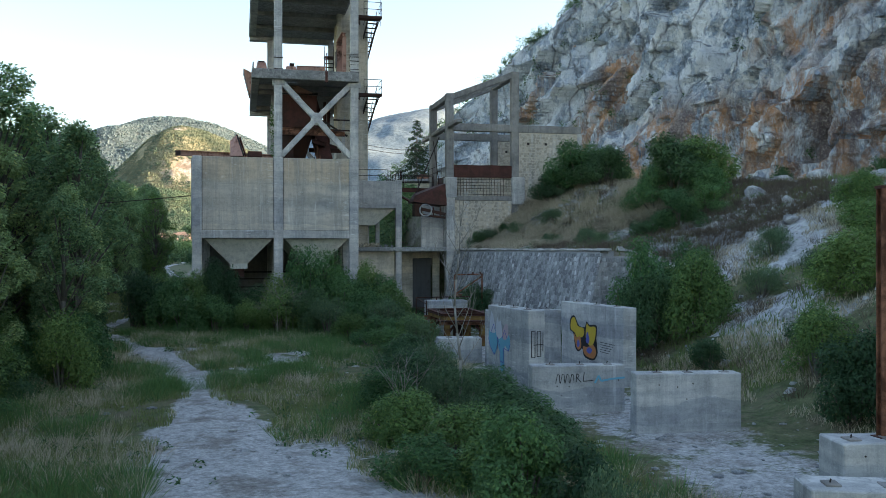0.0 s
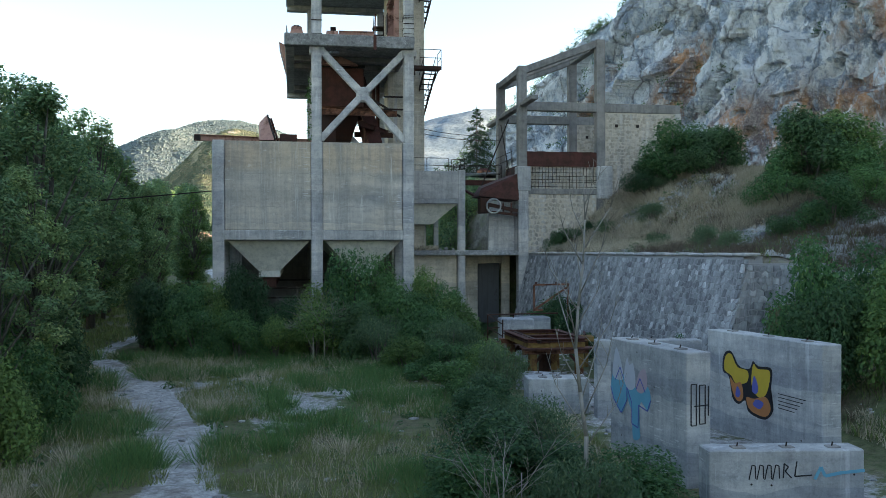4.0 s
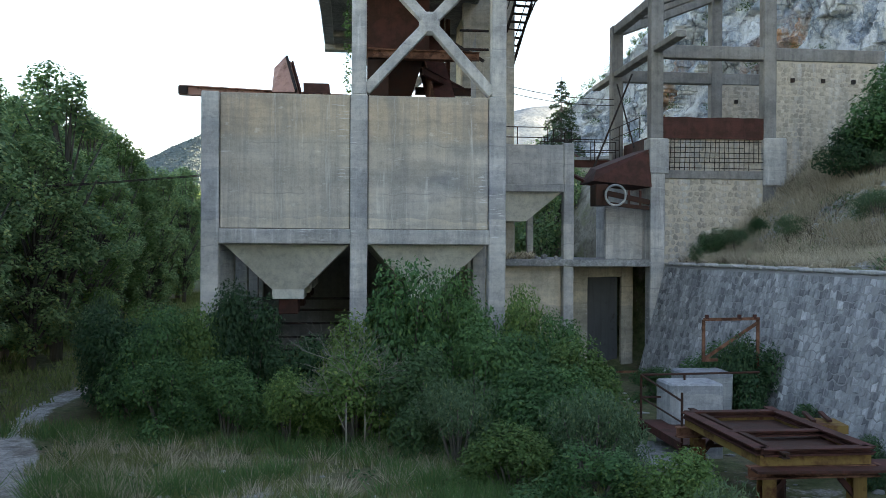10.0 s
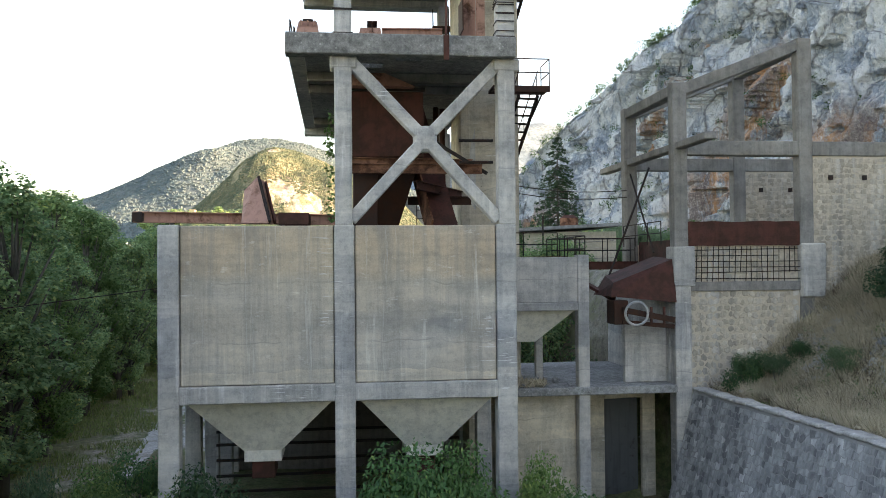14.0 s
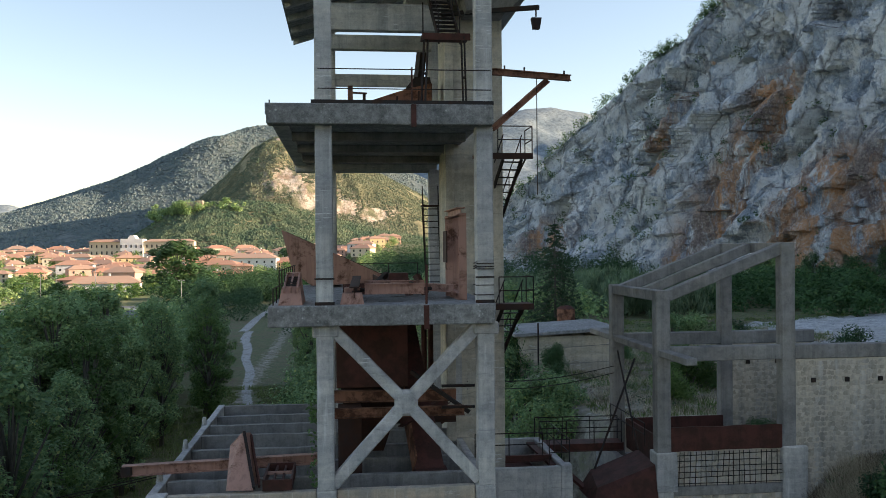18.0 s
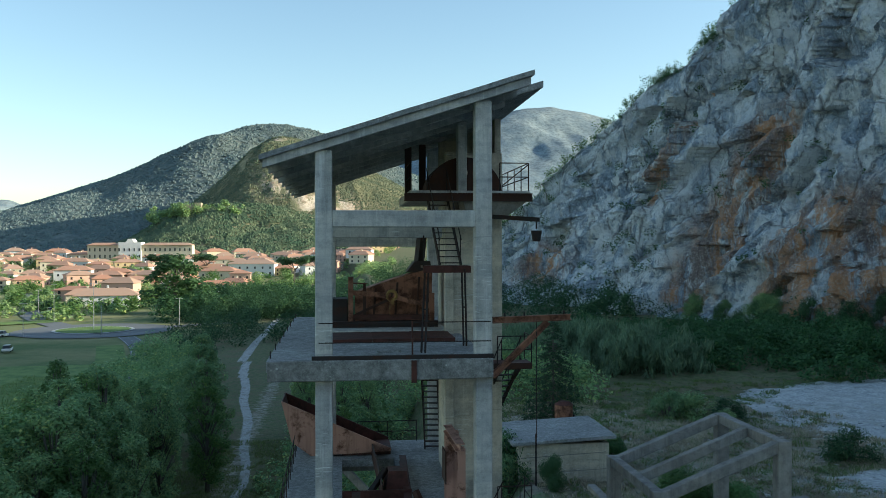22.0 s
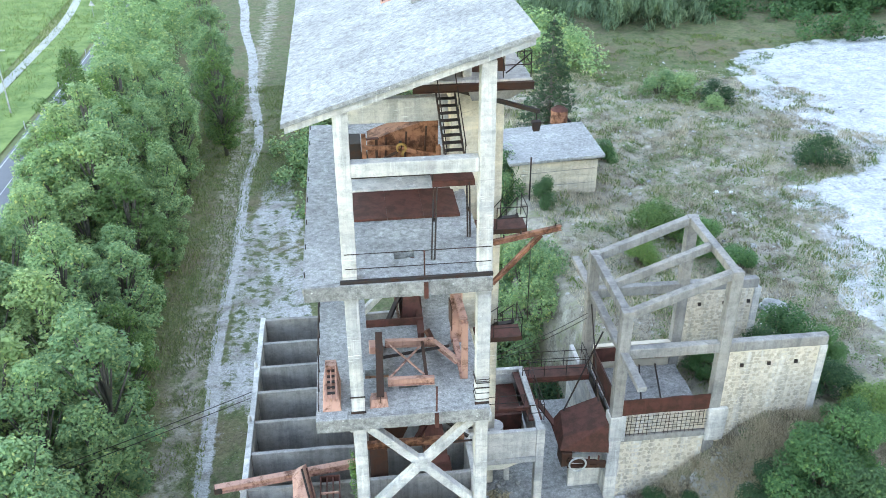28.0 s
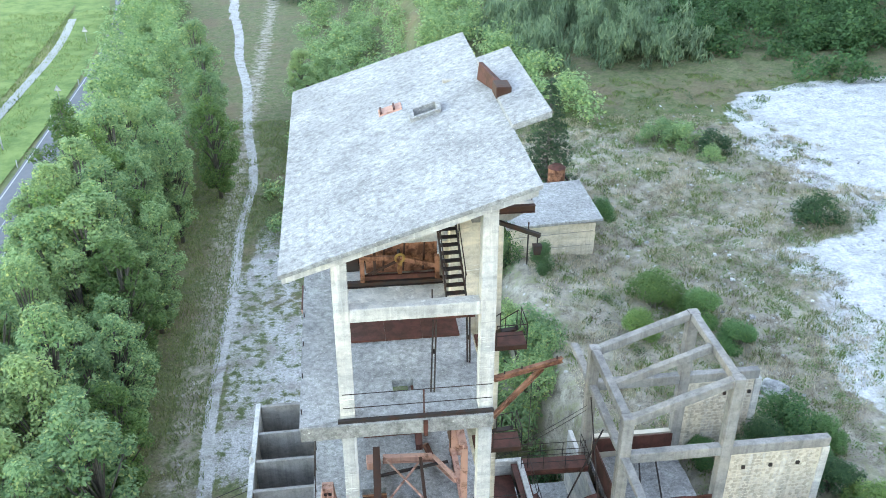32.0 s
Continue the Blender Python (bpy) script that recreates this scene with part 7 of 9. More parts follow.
def roof_things():
    z = roof_z(6.8)
    k = Kit("roof_hatch", "salmon steel hatch plate on the roof", "hatch", (6.7, 69.4, z))
    bm = frustum((6.1, 7.1, 68.9, 69.7, 0), (6.15, 7.05, 68.95, 69.65, 0.08))
    for v in bm.verts:
        v.co.z += roof_z(v.co.x) - 0.01
    k.p("plate", bm, "salmon")
    bm = joined(bar((6.2, 68.95, 0.12), (6.2, 69.6, 0.12), 0.07, 0.1), bar((6.75, 68.95, 0.12), (6.75, 69.6, 0.12), 0.07, 0.1))
    for v in bm.verts:
        v.co.z += roof_z(v.co.x)
    k.p("rib", bm, "rust")
    k = Kit("roof_curb", "raised concrete curb round the roof opening", "curb", (7.9, 67.7, roof_z(7.9)))
    for a in ((7.3, 8.5, 67.12, 67.3), (7.3, 8.5, 68.1, 68.28), (7.27, 7.45, 67.3, 68.1), (8.35, 8.53, 67.3, 68.1)):
        bm = cuboid(*a, -0.02, 0.16, 0.01)
        for v in bm.verts:
            v.co.z += roof_z(v.co.x)
        k.p("curb", bm, "roof")
    k = Kit("roof_cowl", "rust-red sheet-metal cowl on the roof", "cowl", (10.7, 67.6, roof_z(10.7)))
    zz = roof_z(10.7)
    bm = bmesh.new()
    solid(bm, [(10.25, 69.2, zz - 0.1), (10.5, 69.2, zz - 0.1), (11.1, 66.4, zz + 0.1), (10.8, 66.4, zz + 0.1), (10.3, 69.0, zz + 0.7), (10.45, 69.0, zz + 0.7), (11.05, 66.5, zz + 0.42), (10.85, 66.5, zz + 0.42)], BOXF)
    bmesh.ops.recalc_face_normals(bm, faces=bm.faces[:])
    k.p("shell", bm, "rust")
    k.p("mouth", cuboid(10.55, 11.15, 66.3, 67.2, zz + 0.02, zz + 0.5), "rust_dark")


roof_things()

# ---- masonry ----
def stone_material(name, lo, hi, warm, deep=0.62):
    k = N(name, 0.92)
    r = k.math("FRACT", k.math("ADD", k.rand(), k.island()))
    col = k.ramp(r, (0.0, tuple(x * deep for x in lo)), (0.35, lo), (0.7, hi), (0.9, hi), (1.0, warm))
    col = k.mix(0.6, col, k.ramp(k.noise(6, 6, 0.7), (0.3, (0.45, 0.45, 0.45)), (0.7, (1.15, 1.15, 1.15))), "MULTIPLY")
    run = k.ramp(k.noise(1.0, 4, 0.6, k.pos(2.5, 2.5, 0.12)), (0.42, (0, 0, 0)), (0.7, (1, 1, 1)))
    col = k.mix(k.math("MULTIPLY", run, 0.5), col, (0.13, 0.135, 0.145))
    lime = k.ramp(k.noise(1.0, 5, 0.65, k.pos(1.3, 1.3, 0.14)), (0.50, (0, 0, 0)), (0.66, (1, 1, 1)))
    col = k.mix(k.math("MULTIPLY", lime, 0.5), col, (0.74, 0.74, 0.73))
    return k.colour(col).bump(k.noise(18, 5, 0.7), 0.5, 0.03).m


M["stone"] = stone_material("grey_rubble_stone", (0.31, 0.31, 0.31), (0.50, 0.50, 0.495), (0.82, 0.815, 0.80), 0.75)
M["stone_warm"] = stone_material("tan_rubble_stone", (0.56, 0.485, 0.385), (0.70, 0.615, 0.50), (0.78, 0.71, 0.60), 0.9)
k = N("old_mortar", 0.95)
M["mortar"] = k.colour(k.mix(k.noise(2.0, 6, 0.7), (0.27, 0.265, 0.26), (0.46, 0.45, 0.435))).bump(k.noise(20, 4), 0.5, 0.03).m


k = N("tan_mortar", 0.95)
M["mortar_warm"] = k.colour(k.mix(k.noise(2.0, 7, 0.75), (0.46, 0.39, 0.30), (0.72, 0.64, 0.52))).bump(k.noise(20, 4), 0.5, 0.03).m


def stone_meshes(n, seed):
    """Irregular flat-faced rubble stones about one metre across, to be scaled."""
    rng = np.random.default_rng(seed)
    out = []
    for i in range(n):
        m = int(rng.integers(5, 8))
        an = np.sort((np.arange(m) + rng.uniform(-0.28, 0.28, m)) / m * 2 * math.pi)
        r = rng.uniform(0.40, 0.58, m)
        bm = bmesh.new()
        rings = []
        for d, f in ((-0.5, 1.0), (0.55, 0.98), (0.8, 0.80)):
            rings.append([bm.verts.new((math.cos(a) * q * f, math.sin(a) * q * f, d * 0.3 + (rng.normal() * 0.02 if d > 0.6 else 0))) for a, q in zip(an, r)])
        for lo, hi in zip(rings[:-1], rings[1:]):
            for j in range(m):
                bm.faces.new((lo[j], lo[(j + 1) % m], hi[(j + 1) % m], hi[j]))
        bm.faces.new(rings[-1])
        me = bpy.data.meshes.new("stone")
        bm.to_mesh(me)
        bm.free()
        out.append(me)
    return out


def rubble(place, nu, nv, size, parent, mat, seed, single, name="stone", skip=None):
    """Stones laid in rough courses. place(u, v) gives point and outward normal; the first ones are objects, the rest one mass."""
    rng = np.random.default_rng(seed)
    variants = stone_meshes(10, seed)
    for me in variants:
        me.materials.append(M[mat])
    rest = []
    k = 0
    for i in range(nv):
        for j in range(nu):
            u, v = (j + 0.5 * (i % 2) + rng.uniform(-0.22, 0.22)) / nu, (i + 0.5 + rng.uniform(-0.2, 0.2)) / nv
            if not 0.005 < u < 0.995 or (skip is not None and skip(u, v)):
                continue
            p, nrm = place(u, v)
            rot = Vector(nrm).to_track_quat("Z", "Y").to_matrix().to_4x4()
            s = size * rng.uniform(0.82, 1.22)
            m = Matrix.Translation(p) @ rot @ Matrix.Rotation(rng.uniform(-0.5, 0.5), 4, "Z") @ Matrix.Diagonal((s * rng.uniform(1.0, 1.3), s, size * rng.uniform(0.12, 0.24), 1))
            me = variants[int(rng.integers(0, 10))]
            if k < single:
                ob = new(name, me)
                ob.parent = parent
                ob.matrix_parent_inverse = parent.matrix_world.inverted()
                ob.matrix_world = m
                k += 1
            else:
                rest.append((me, m))
    if rest:
        vs, fs = [], []
        for me, m in rest:
            o = len(vs)
            vs += [tuple(m @ v.co) for v in me.vertices]
            fs += [[o + q for q in p.vertices] for p in me.polygons]
        me = bpy.data.meshes.new("rubble")
        me.from_pydata(vs, [], fs)
        ob = link_mesh("rubble", me, M[mat])
        ob.parent = parent
        ob.matrix_parent_inverse = parent.matrix_world.inverted()
        tagged(ob, kind="stuff")


def cells(place, nu, nv, parent, mat, seed, single, proud=0.018, name="stone"):
    """Close-fitted rubble: six-cornered stones between shaken joints. The first ones are objects, the rest one mass."""
    rng = np.random.default_rng(seed)
    ju, jv = rng.uniform(-0.30, 0.30, (nv + 1, 2 * nu + 4)), rng.uniform(-0.34, 0.34, (nv + 1, 2 * nu + 4))
    ju[:, 0] = 0
    rest_v, rest_f, k = [], [], 0
    for i in range(nv):
        for j in range(nu):
            h0 = 2 * j + i % 2
            if h0 + 2 > 2 * nu:
                continue
            q = [(i, h0), (i, h0 + 1), (i, h0 + 2), (i + 1, h0 + 2), (i + 1, h0 + 1), (i + 1, h0)]
            uv = np.array([((h + ju[r, h]) / (2 * nu), (r + jv[r, h] * (0 < r < nv)) / nv) for r, h in q])
            c = uv.mean(0)
            g = rng.uniform(0.74, 0.95)
            lift = proud * rng.uniform(0.5, 1.3)
            co = []
            for sc, d in ((g, -0.04), (g, lift * 0.75), (g * 0.84, lift)):
                for a in c + (uv - c) * sc:
                    p, n = place(float(np.clip(a[0], 0, 1)), float(np.clip(a[1], 0, 1)))
                    co.append(tuple(p + n * (d + (rng.normal() * 0.006 if d == lift else 0))))
            f = [[o + t, o + (t + 1) % 6, o + 6 + (t + 1) % 6, o + 6 + t] for o in (0, 6) for t in range(6)] + [[12 + t for t in range(6)]]
            if k < single:
                me = bpy.data.meshes.new(name)
                me.from_pydata(co, [], f)
                ob = link_mesh(name, me, M[mat])
                ob.parent = parent
                ob.matrix_parent_inverse = parent.matrix_world.inverted()
                k += 1
            else:
                o = len(rest_v)
                rest_v += co
                rest_f += [[o + t for t in p] for p in f]
    if rest_v:
        me = bpy.data.meshes.new("rubble")
        me.from_pydata(rest_v, [], rest_f)
        ob = link_mesh("rubble", me, M[mat])
        ob.parent = parent
        ob.matrix_parent_inverse = parent.matrix_world.inverted()
        tagged(ob, kind="stuff")


def retaining_wall():
    ys = np.linspace(64.4, 40.2, 60)
    zs = np.linspace(-0.6, WALL_TOP, 14)
    Y, Z = np.meshgrid(ys, zs)
    X = wall_x(Y) - 0.26 * (WALL_TOP - Z) + 0.03
    # a body with depth behind the face
    bm = bmesh.new()
    n = 12
    front, back = [], []
    for i in range(n + 1):
        y = 64.4 - (64.4 - 40.55) * i / n
        x = float(wall_x(y))
        front.append((bm.verts.new((x - 0.26 * (WALL_TOP + 0.8), y, -0.8)), bm.verts.new((x, y, WALL_TOP))))
        back.append((bm.verts.new((x + 0.7, y, -0.8)), bm.verts.new((x + 0.7, y, WALL_TOP))))
    for i in range(n):
        bm.faces.new((front[i][0], front[i + 1][0], front[i + 1][1], front[i][1]))
        bm.faces.new((back[i][1], back[i + 1][1], back[i + 1][0], back[i][0]))
        bm.faces.new((front[i][1], front[i + 1][1], back[i + 1][1], back[i][1]))
    for e in (0, n):
        bm.faces.new((front[e][0], front[e][1], back[e][1], back[e][0]))
    bmesh.ops.recalc_face_normals(bm, faces=bm.faces[:])
    w = tagged(part("wall_retaining", bm, M["mortar"]), "battered retaining wall of grey rubble stone", "retaining wall", kind="structure")
    ln = 64.4 - 40.2

    def place(u, v):
        y = 40.2 + u * ln
        z = WALL_TOP - 0.1 - v * (WALL_TOP + 0.3)
        return Vector((float(wall_x(y)) - 0.26 * (WALL_TOP - z), y, z)), Vector((-1, 0, 0.26)).normalized()

    # nearest stretch first
    order = 0.42

    def near(u, v):
        return place(u * order, v)

    def rest(u, v):
        return place(order + u * (1 - order), v)
    cells(near, 38, 23, w, "stone", 5, 300)
    cells(rest, 52, 23, w, "stone", 6, 0)

    # the return at the south end, falling into the slope
    ret = tagged(part("wall_return", frustum((17.0, 22.6, 40.12, 40.9, -0.8), (18.62, 21.6, 40.3, 40.9, 4.55)), M["mortar"]), "short return of the rubble retaining wall", "retaining wall", kind="structure")

    def end(u, v):
        z = -0.4 + (1 - v) * (WALL_TOP + 0.1)
        xa, xb = 18.6 - 0.26 * (WALL_TOP - z), 21.55 + 0.18 * (4.5 - z)
        return Vector((xa + u * (xb - xa), 40.28 - 0.034 * (4.5 - z), z)), Vector((0, -1, 0.04)).normalized()
    cells(end, 12, 22, ret, "stone", 8, 0)
    for i in range(24):
        y0, y1 = 64.4 - i * 1.008, 64.4 - (i + 1) * 1.008 + 0.03
        x0 = float(wall_x(y0))
        ob = part("coping", rough_edges(cuboid(x0 - 0.07, x0 + 0.5, y1, y0, WALL_TOP, WALL_TOP + 0.09 + 0.03 * (i % 2), 0.03), 0.035, 2, i), M["concrete"])
        ob.parent = w


retaining_wall()


def frame_walls():
    k = Kit("stone_walls", "rubble stone walls under and beside the concrete frame", "wall", (20, 65, 5))
    # front, under the frame
    f = k.p("front_wall", cuboid(FX0 + 0.6, FX1 + 0.1, FY0 + 0.12, FY0 + 0.5, 0, 8.55, 0.0), "mortar_warm")
    rubble(lambda u, v: (Vector((FX0 + 0.65 + u * 4.4, FY0 + 0.10, 0.5 + v * 8.0)), Vector((0, -1, 0))), 17, 30, 0.255, f, "stone_warm", 11, 0)
    k.p("lintel", rough_edges(cuboid(FX0 + 0.6, FX1 + 0.05, FY0 + 0.03, FY0 + 0.5, 8.5, 8.86, 0.02), 0.012, 8), "concrete_dark")
    # back of the mesh panel
    b = k.p("panel_wall", cuboid(FX0 + 0.75, FX1 + 0.05, FY0 + 0.22, FY0 + 0.5, 8.86, 10.25, 0.0), "mortar_warm")
    rubble(lambda u, v: (Vector((FX0 + 0.8 + u * 4.3, FY0 + 0.21, 8.9 + v * 1.3)), Vector((0, -1, 0))), 15, 5, 0.27, b, "stone_warm", 12, 0)
    # right hand wall and its twin behind
    for y, x1, sd in ((FY0, 26.9, 13), (FY1, 26.0, 14)):
        r = k.p("side_wall", cuboid(FX1 + 0.58, x1, y + 0.1, y + 0.42, 8.0, FLB - 0.56, 0.0), "mortar_warm")
        rubble(lambda u, v: (Vector((FX1 + 0.6 + u * (x1 - FX1 - 0.7), y + 0.09, 8.4 + v * 5.2)), Vector((0, -1, 0))), 25, 26, 0.205, r, "stone_warm", sd, 0)
        k.p("end_pier", rough_edges(cuboid(x1, x1 + 0.4, y + 0.02, y + 0.48, 8.4, FLB - 0.56, 0.03), 0.02, 6), "concrete")
        # solid dark boxes stand for the shade inside the putlog holes
        for x in (22.9, 24.3, 25.7):
            k.p("putlog_hole", cuboid(x, x + 0.16, y - 0.005, y + 0.2, 12.75, 12.93, 0.0), "iron")
    r = k.p("back_wall", cuboid(FX0 + 0.56, FX1, FY1 + 0.1, FY1 + 0.42, 6.0, 10.4, 0.0), "mortar_warm")
    k.p("floor", rough_edges(cuboid(FX0 + 0.6, FX1 + 0.4, FY0 + 0.5, FY1 + 0.05, 8.6, 8.9, 0.0), 0.08, 8), "slab")
    # red steel plates round the pit
    q = Kit("pit_plates", "dark red steel plates edging the tipping pit", "steel plate", (19.5, 65, 10))
    bm = rough_edges(cuboid(FX0 + 0.56, FX1 + 0.02, FY0 + 0.06, FY0 + 0.12, 10.22, 11.15, 0.0), 0.05, 8, 2)
    q.p("plate", bm, "rust")
    q.p("plate", cuboid(FX0 + 0.56, FX1, FY1 - 0.2, FY1 - 0.14, 9.6, 10.5, 0.0), "rust")
    q.p("plate", cuboid(FX0 + 0.55, FX0 + 0.62, FY0 + 0.5, FY1 - 0.2, 9.2, 10.5, 0.0), "rust")
    for i in range(3):
        q.p("stay", bar((FX0 + 0.7 + i * 1.2, FY0 + 0.6, 9.1), (FX0 + 2.2 + i * 0.9, FY1 - 0.6, 9.5), 0.08, 0.08), "iron")
    g = Kit("rebar_mesh", "bare rusted reinforcement mesh on the broken wall", "rebar", (19.5, 64.3, 9.5))
    rng = np.random.default_rng(6)
    for i in range(20):
        x = FX0 + 0.85 + i * 0.222
        z0 = 8.86 if rng.uniform() < 0.8 else 9.2
        g.p("bar", rod((x, FY0 + 0.06, z0), (x + rng.normal() * 0.03, FY0 + 0.02, 10.2), 0.017, 4), "iron")
    for i in range(6):
        z = 8.98 + i * 0.215
        g.p("bar", rod((FX0 + 0.8, FY0 + 0.045, z), (FX1 - (0.1 if i % 2 else 0.9) * (i > 3), FY0 + 0.045, z + rng.normal() * 0.03), 0.017, 4), "iron")


frame_walls()


def bridge():
    k = Kit("conveyor_bridge", "rusted steel gangway with rails between tower and frame", "gangway", (15, 68, 9.6))
    k.p("deck", bar((13.0, 69.3, 9.6), (16.7, 69.2, 9.6), 0.9, 0.12), "rust")
    k.p("girder", ibeam((13.0, 68.85, 9.5), (16.7, 68.75, 9.5), 0.16, 0.34), "rust")
    railing(k, ((13.0, 69.75, 9.65), (16.7, 69.65, 9.65)), 1.0)
    railing(k, ((13.0, 68.85, 9.65), (16.6, 68.75, 9.65)), 1.0)
    k.p("deck", bar((12.9, 69.4, 9.62), (13.0, 65.4, 9.62), 0.7, 0.1), "rust")
    railing(k, ((13.38, 69.0, 9.65), (13.4, 65.3, 9.65), (12.6, 65.3, 9.65)), 1.0)
    railing(k, ((9.8, 66.0, 9.9), (12.5, 66.0, 9.9)), 0.9)
    k.p("girder", ibeam((9.6, 66.2, 9.75), (12.9, 66.2, 9.75), 0.16, 0.26), "rust")
    k.p("brace", bar((14.5, 66.4, 8.6), (16.7, 67.2, 13.5), 0.06, 0.06), "iron")
    k.p("brace", bar((16.4, 66.0, 10.0), (16.8, 69.8, 13.5), 0.06, 0.06), "iron")
    k.p("stay", bar((13.5, 67.6, 9.1), (14.6, 65.6, 8.2), 0.25, 0.12), "rust")
    railing(k, ((16.4, 65.2, 10.3), (16.4, 69.6, 10.3)), 0.9)
    h = Kit("sheet_hood", "dark red sheet-steel hood above a flywheel", "hood", (15.6, 65, 8.5))
    bm = bmesh.new()
    solid(bm, [(14.1, 64.35, 8.35), (16.6, 64.2, 8.1), (16.6, 66.6, 8.1), (14.1, 66.6, 8.35), (14.35, 64.8, 8.85), (16.6, 64.5, 9.75), (16.6, 66.6, 9.85), (14.6, 66.6, 9.1)], BOXF)
    bmesh.ops.recalc_face_normals(bm, faces=bm.faces[:])
    h.p("hood", bm, "rust")
    h.p("frame", bar((14.5, 64.2, 7.85), (16.5, 64.2, 7.45), 0.14, 0.22), "rust_dark")
    h.p("frame", bar((14.5, 64.25, 7.4), (16.5, 64.25, 7.2), 0.14, 0.16), "rust_dark")
    for x in (15.6, 16.1):
        h.p("rib", bar((x, 64.2, 7.3), (x, 64.2, 7.95), 0.08, 0.08), "rust")
    w = h.p("flywheel", ring((14.95, 63.95, 7.72), (0, 1, 0), 0.43, 0.05, 24, 6), "block", "pale grey spoked flywheel")
    for a in (0, 90):
        c, s = math.cos(radians(a + 3)) * 0.42, math.sin(radians(a + 3)) * 0.42
        h.p("spoke", rod((14.95 - c, 63.95, 7.72 - s), (14.95 + c, 63.95, 7.72 + s), 0.025, 5), "ochre", "", w)
    h.p("box", cuboid(14.2, 14.75, 64.3, 65.2, 7.3, 8.2), "rust_dark")
    b = Kit("bin_residue", "rust-brown steel lining inside the annex bin", "lining", (11, 67, 8))
    b.p("lining", cuboid(9.5, 12.6, 66.8, 69.4, 7.9, 8.9, 0.0), "rust")
    b.p("tank", rod((11.0, 66.2, 7.9), (11.0, 66.2, 8.8), 0.5, 14), "concrete")
    c = Kit("door_barrier", "rusty red barrier in front of the doorway", "barrier", (15.3, 63.8, 0))
    c.p("bar", bar((14.6, 63.8, 0.32), (16.0, 63.8, 0.32), 0.08, 0.1), "orange")
    c.p("leg", bar((14.7, 63.8, -0.1), (14.7, 63.8, 0.3), 0.06, 0.06), "orange")
    c.p("leg", bar((15.9, 63.8, -0.1), (15.9, 63.8, 0.3), 0.06, 0.06), "orange")
    d = Kit("rubble_pile", "grass and rubble on the annex deck", "rubble", (11.5, 64.8, 5))
    rng = np.random.default_rng(8)
    for i in range(26):
        x, y = rng.uniform(9.9, 12.6), rng.uniform(64.4, 66.6)
        s = rng.uniform(0.05, 0.2)
        bm = bmesh.new()
        bmesh.ops.create_icosphere(bm, subdivisions=1, radius=s)
        for v in bm.verts:
            v.co = v.co * (1 + 0.5 * noise.noise(v.co * 9 + Vector((i, 0, 0)))) + Vector((x, y, 5.02 + s * 0.5))
        d.p("lump", bm, "slab")
    cs = [(rng.uniform(9.9, 11.6), rng.uniform(64.3, 65.2), 5.15) for _ in range(24)]
    ob = link_mesh("weeds", polys("weeds", leaves(cs, [0.2] * 24, 500, 0.13, rng, 0.3, 1.5, 0.2), 4), M["straw"])
    ob.parent, ob.matrix_parent_inverse = d.t, d.inv
    # power lines slung between tower and frame, and on across the track
    for i, z in enumerate((12.6, 12.3)):
        a, b = Vector((9.5, 66, z + 0.3)), Vector((16.7, 70, z + 0.2))
        pts = [a.lerp(b, j / 8) - Vector((0, 0, 0.25 * math.sin(math.pi * j / 8))) for j in range(9)]
        bm = tube(pts, 0.018)
        tagged(part("overhead_cable", bm, M["iron"]), "thin overhead cable slung from the works", "cable", "overhead cables")
    for i in range(2):
        a, b = Vector((-1.2, 70 + i * 0.5, 9.0)), Vector((-34, 58 + i * 0.6, 7.5))
        pts = [a.lerp(b, j / 12) - Vector((0, 0, 0.9 * math.sin(math.pi * j / 12))) for j in range(13)]
        bm = tube(pts, 0.02)
        tagged(part("overhead_cable", bm, M["iron"]), "thin overhead cable running to the road", "cable", "overhead cables")


bridge()

# ---- loading walls, graffiti and plant in the lane ----
def paint(name, c, c2=None):
    k = N(name, 0.6)
    M[name] = k.colour(k.mix(k.noise(4, 5, 0.7), c, c2 or tuple(x * 0.75 for x in c))).m
    return name


for nm, c in (("spray_cyan", (0.16, 0.46, 0.60)), ("spray_white", (0.62, 0.64, 0.68)), ("spray_pink", (0.55, 0.42, 0.46)), ("spray_yellow", (0.62, 0.43, 0.05)), ("spray_orange", (0.55, 0.22, 0.08)), ("spray_blue", (0.12, 0.14, 0.45)), ("spray_black", (0.02, 0.02, 0.025))):
    paint(nm, c)


def blob(pts, y, depth=0.003, n=5):
    """A flat rounded patch in the xz plane through the points of a closed outline."""
    m = len(pts)
    out = []
    for i in range(m):
        p0, p1, p2, p3 = (pts[(i + o) % m] for o in (-1, 0, 1, 2))
        for j in range(n):
            t = j / n
            out.append(tuple(0.5 * (2 * b + (c - a) * t + (2 * a - 5 * b + 4 * c - d) * t * t + (3 * b - a - 3 * c + d) * t ** 3) for a, b, c, d in zip(p0, p1, p2, p3)))
    bm = bmesh.new()
    f = bm.faces.new([bm.verts.new((x, y, z)) for x, z in out])
    bmesh.ops.triangulate(bm, faces=[f])
    return bm


def outline(pts, y, w=0.03, n=5, closed=True):
    bm = bmesh.new()
    q = [(x, y, z) for x, z in pts]
    seq = list(zip(q, q[1:] + q[:1])) if closed else list(zip(q[:-1], q[1:]))
    for a, b in seq:
        merge(bm, bar(a, b, 0.004, w, 0, (0, 0, 1)) if abs(a[0] - b[0]) > 1e-3 else bar(a, b, w, 0.004, 0, (0, 1, 0)))
    return bm


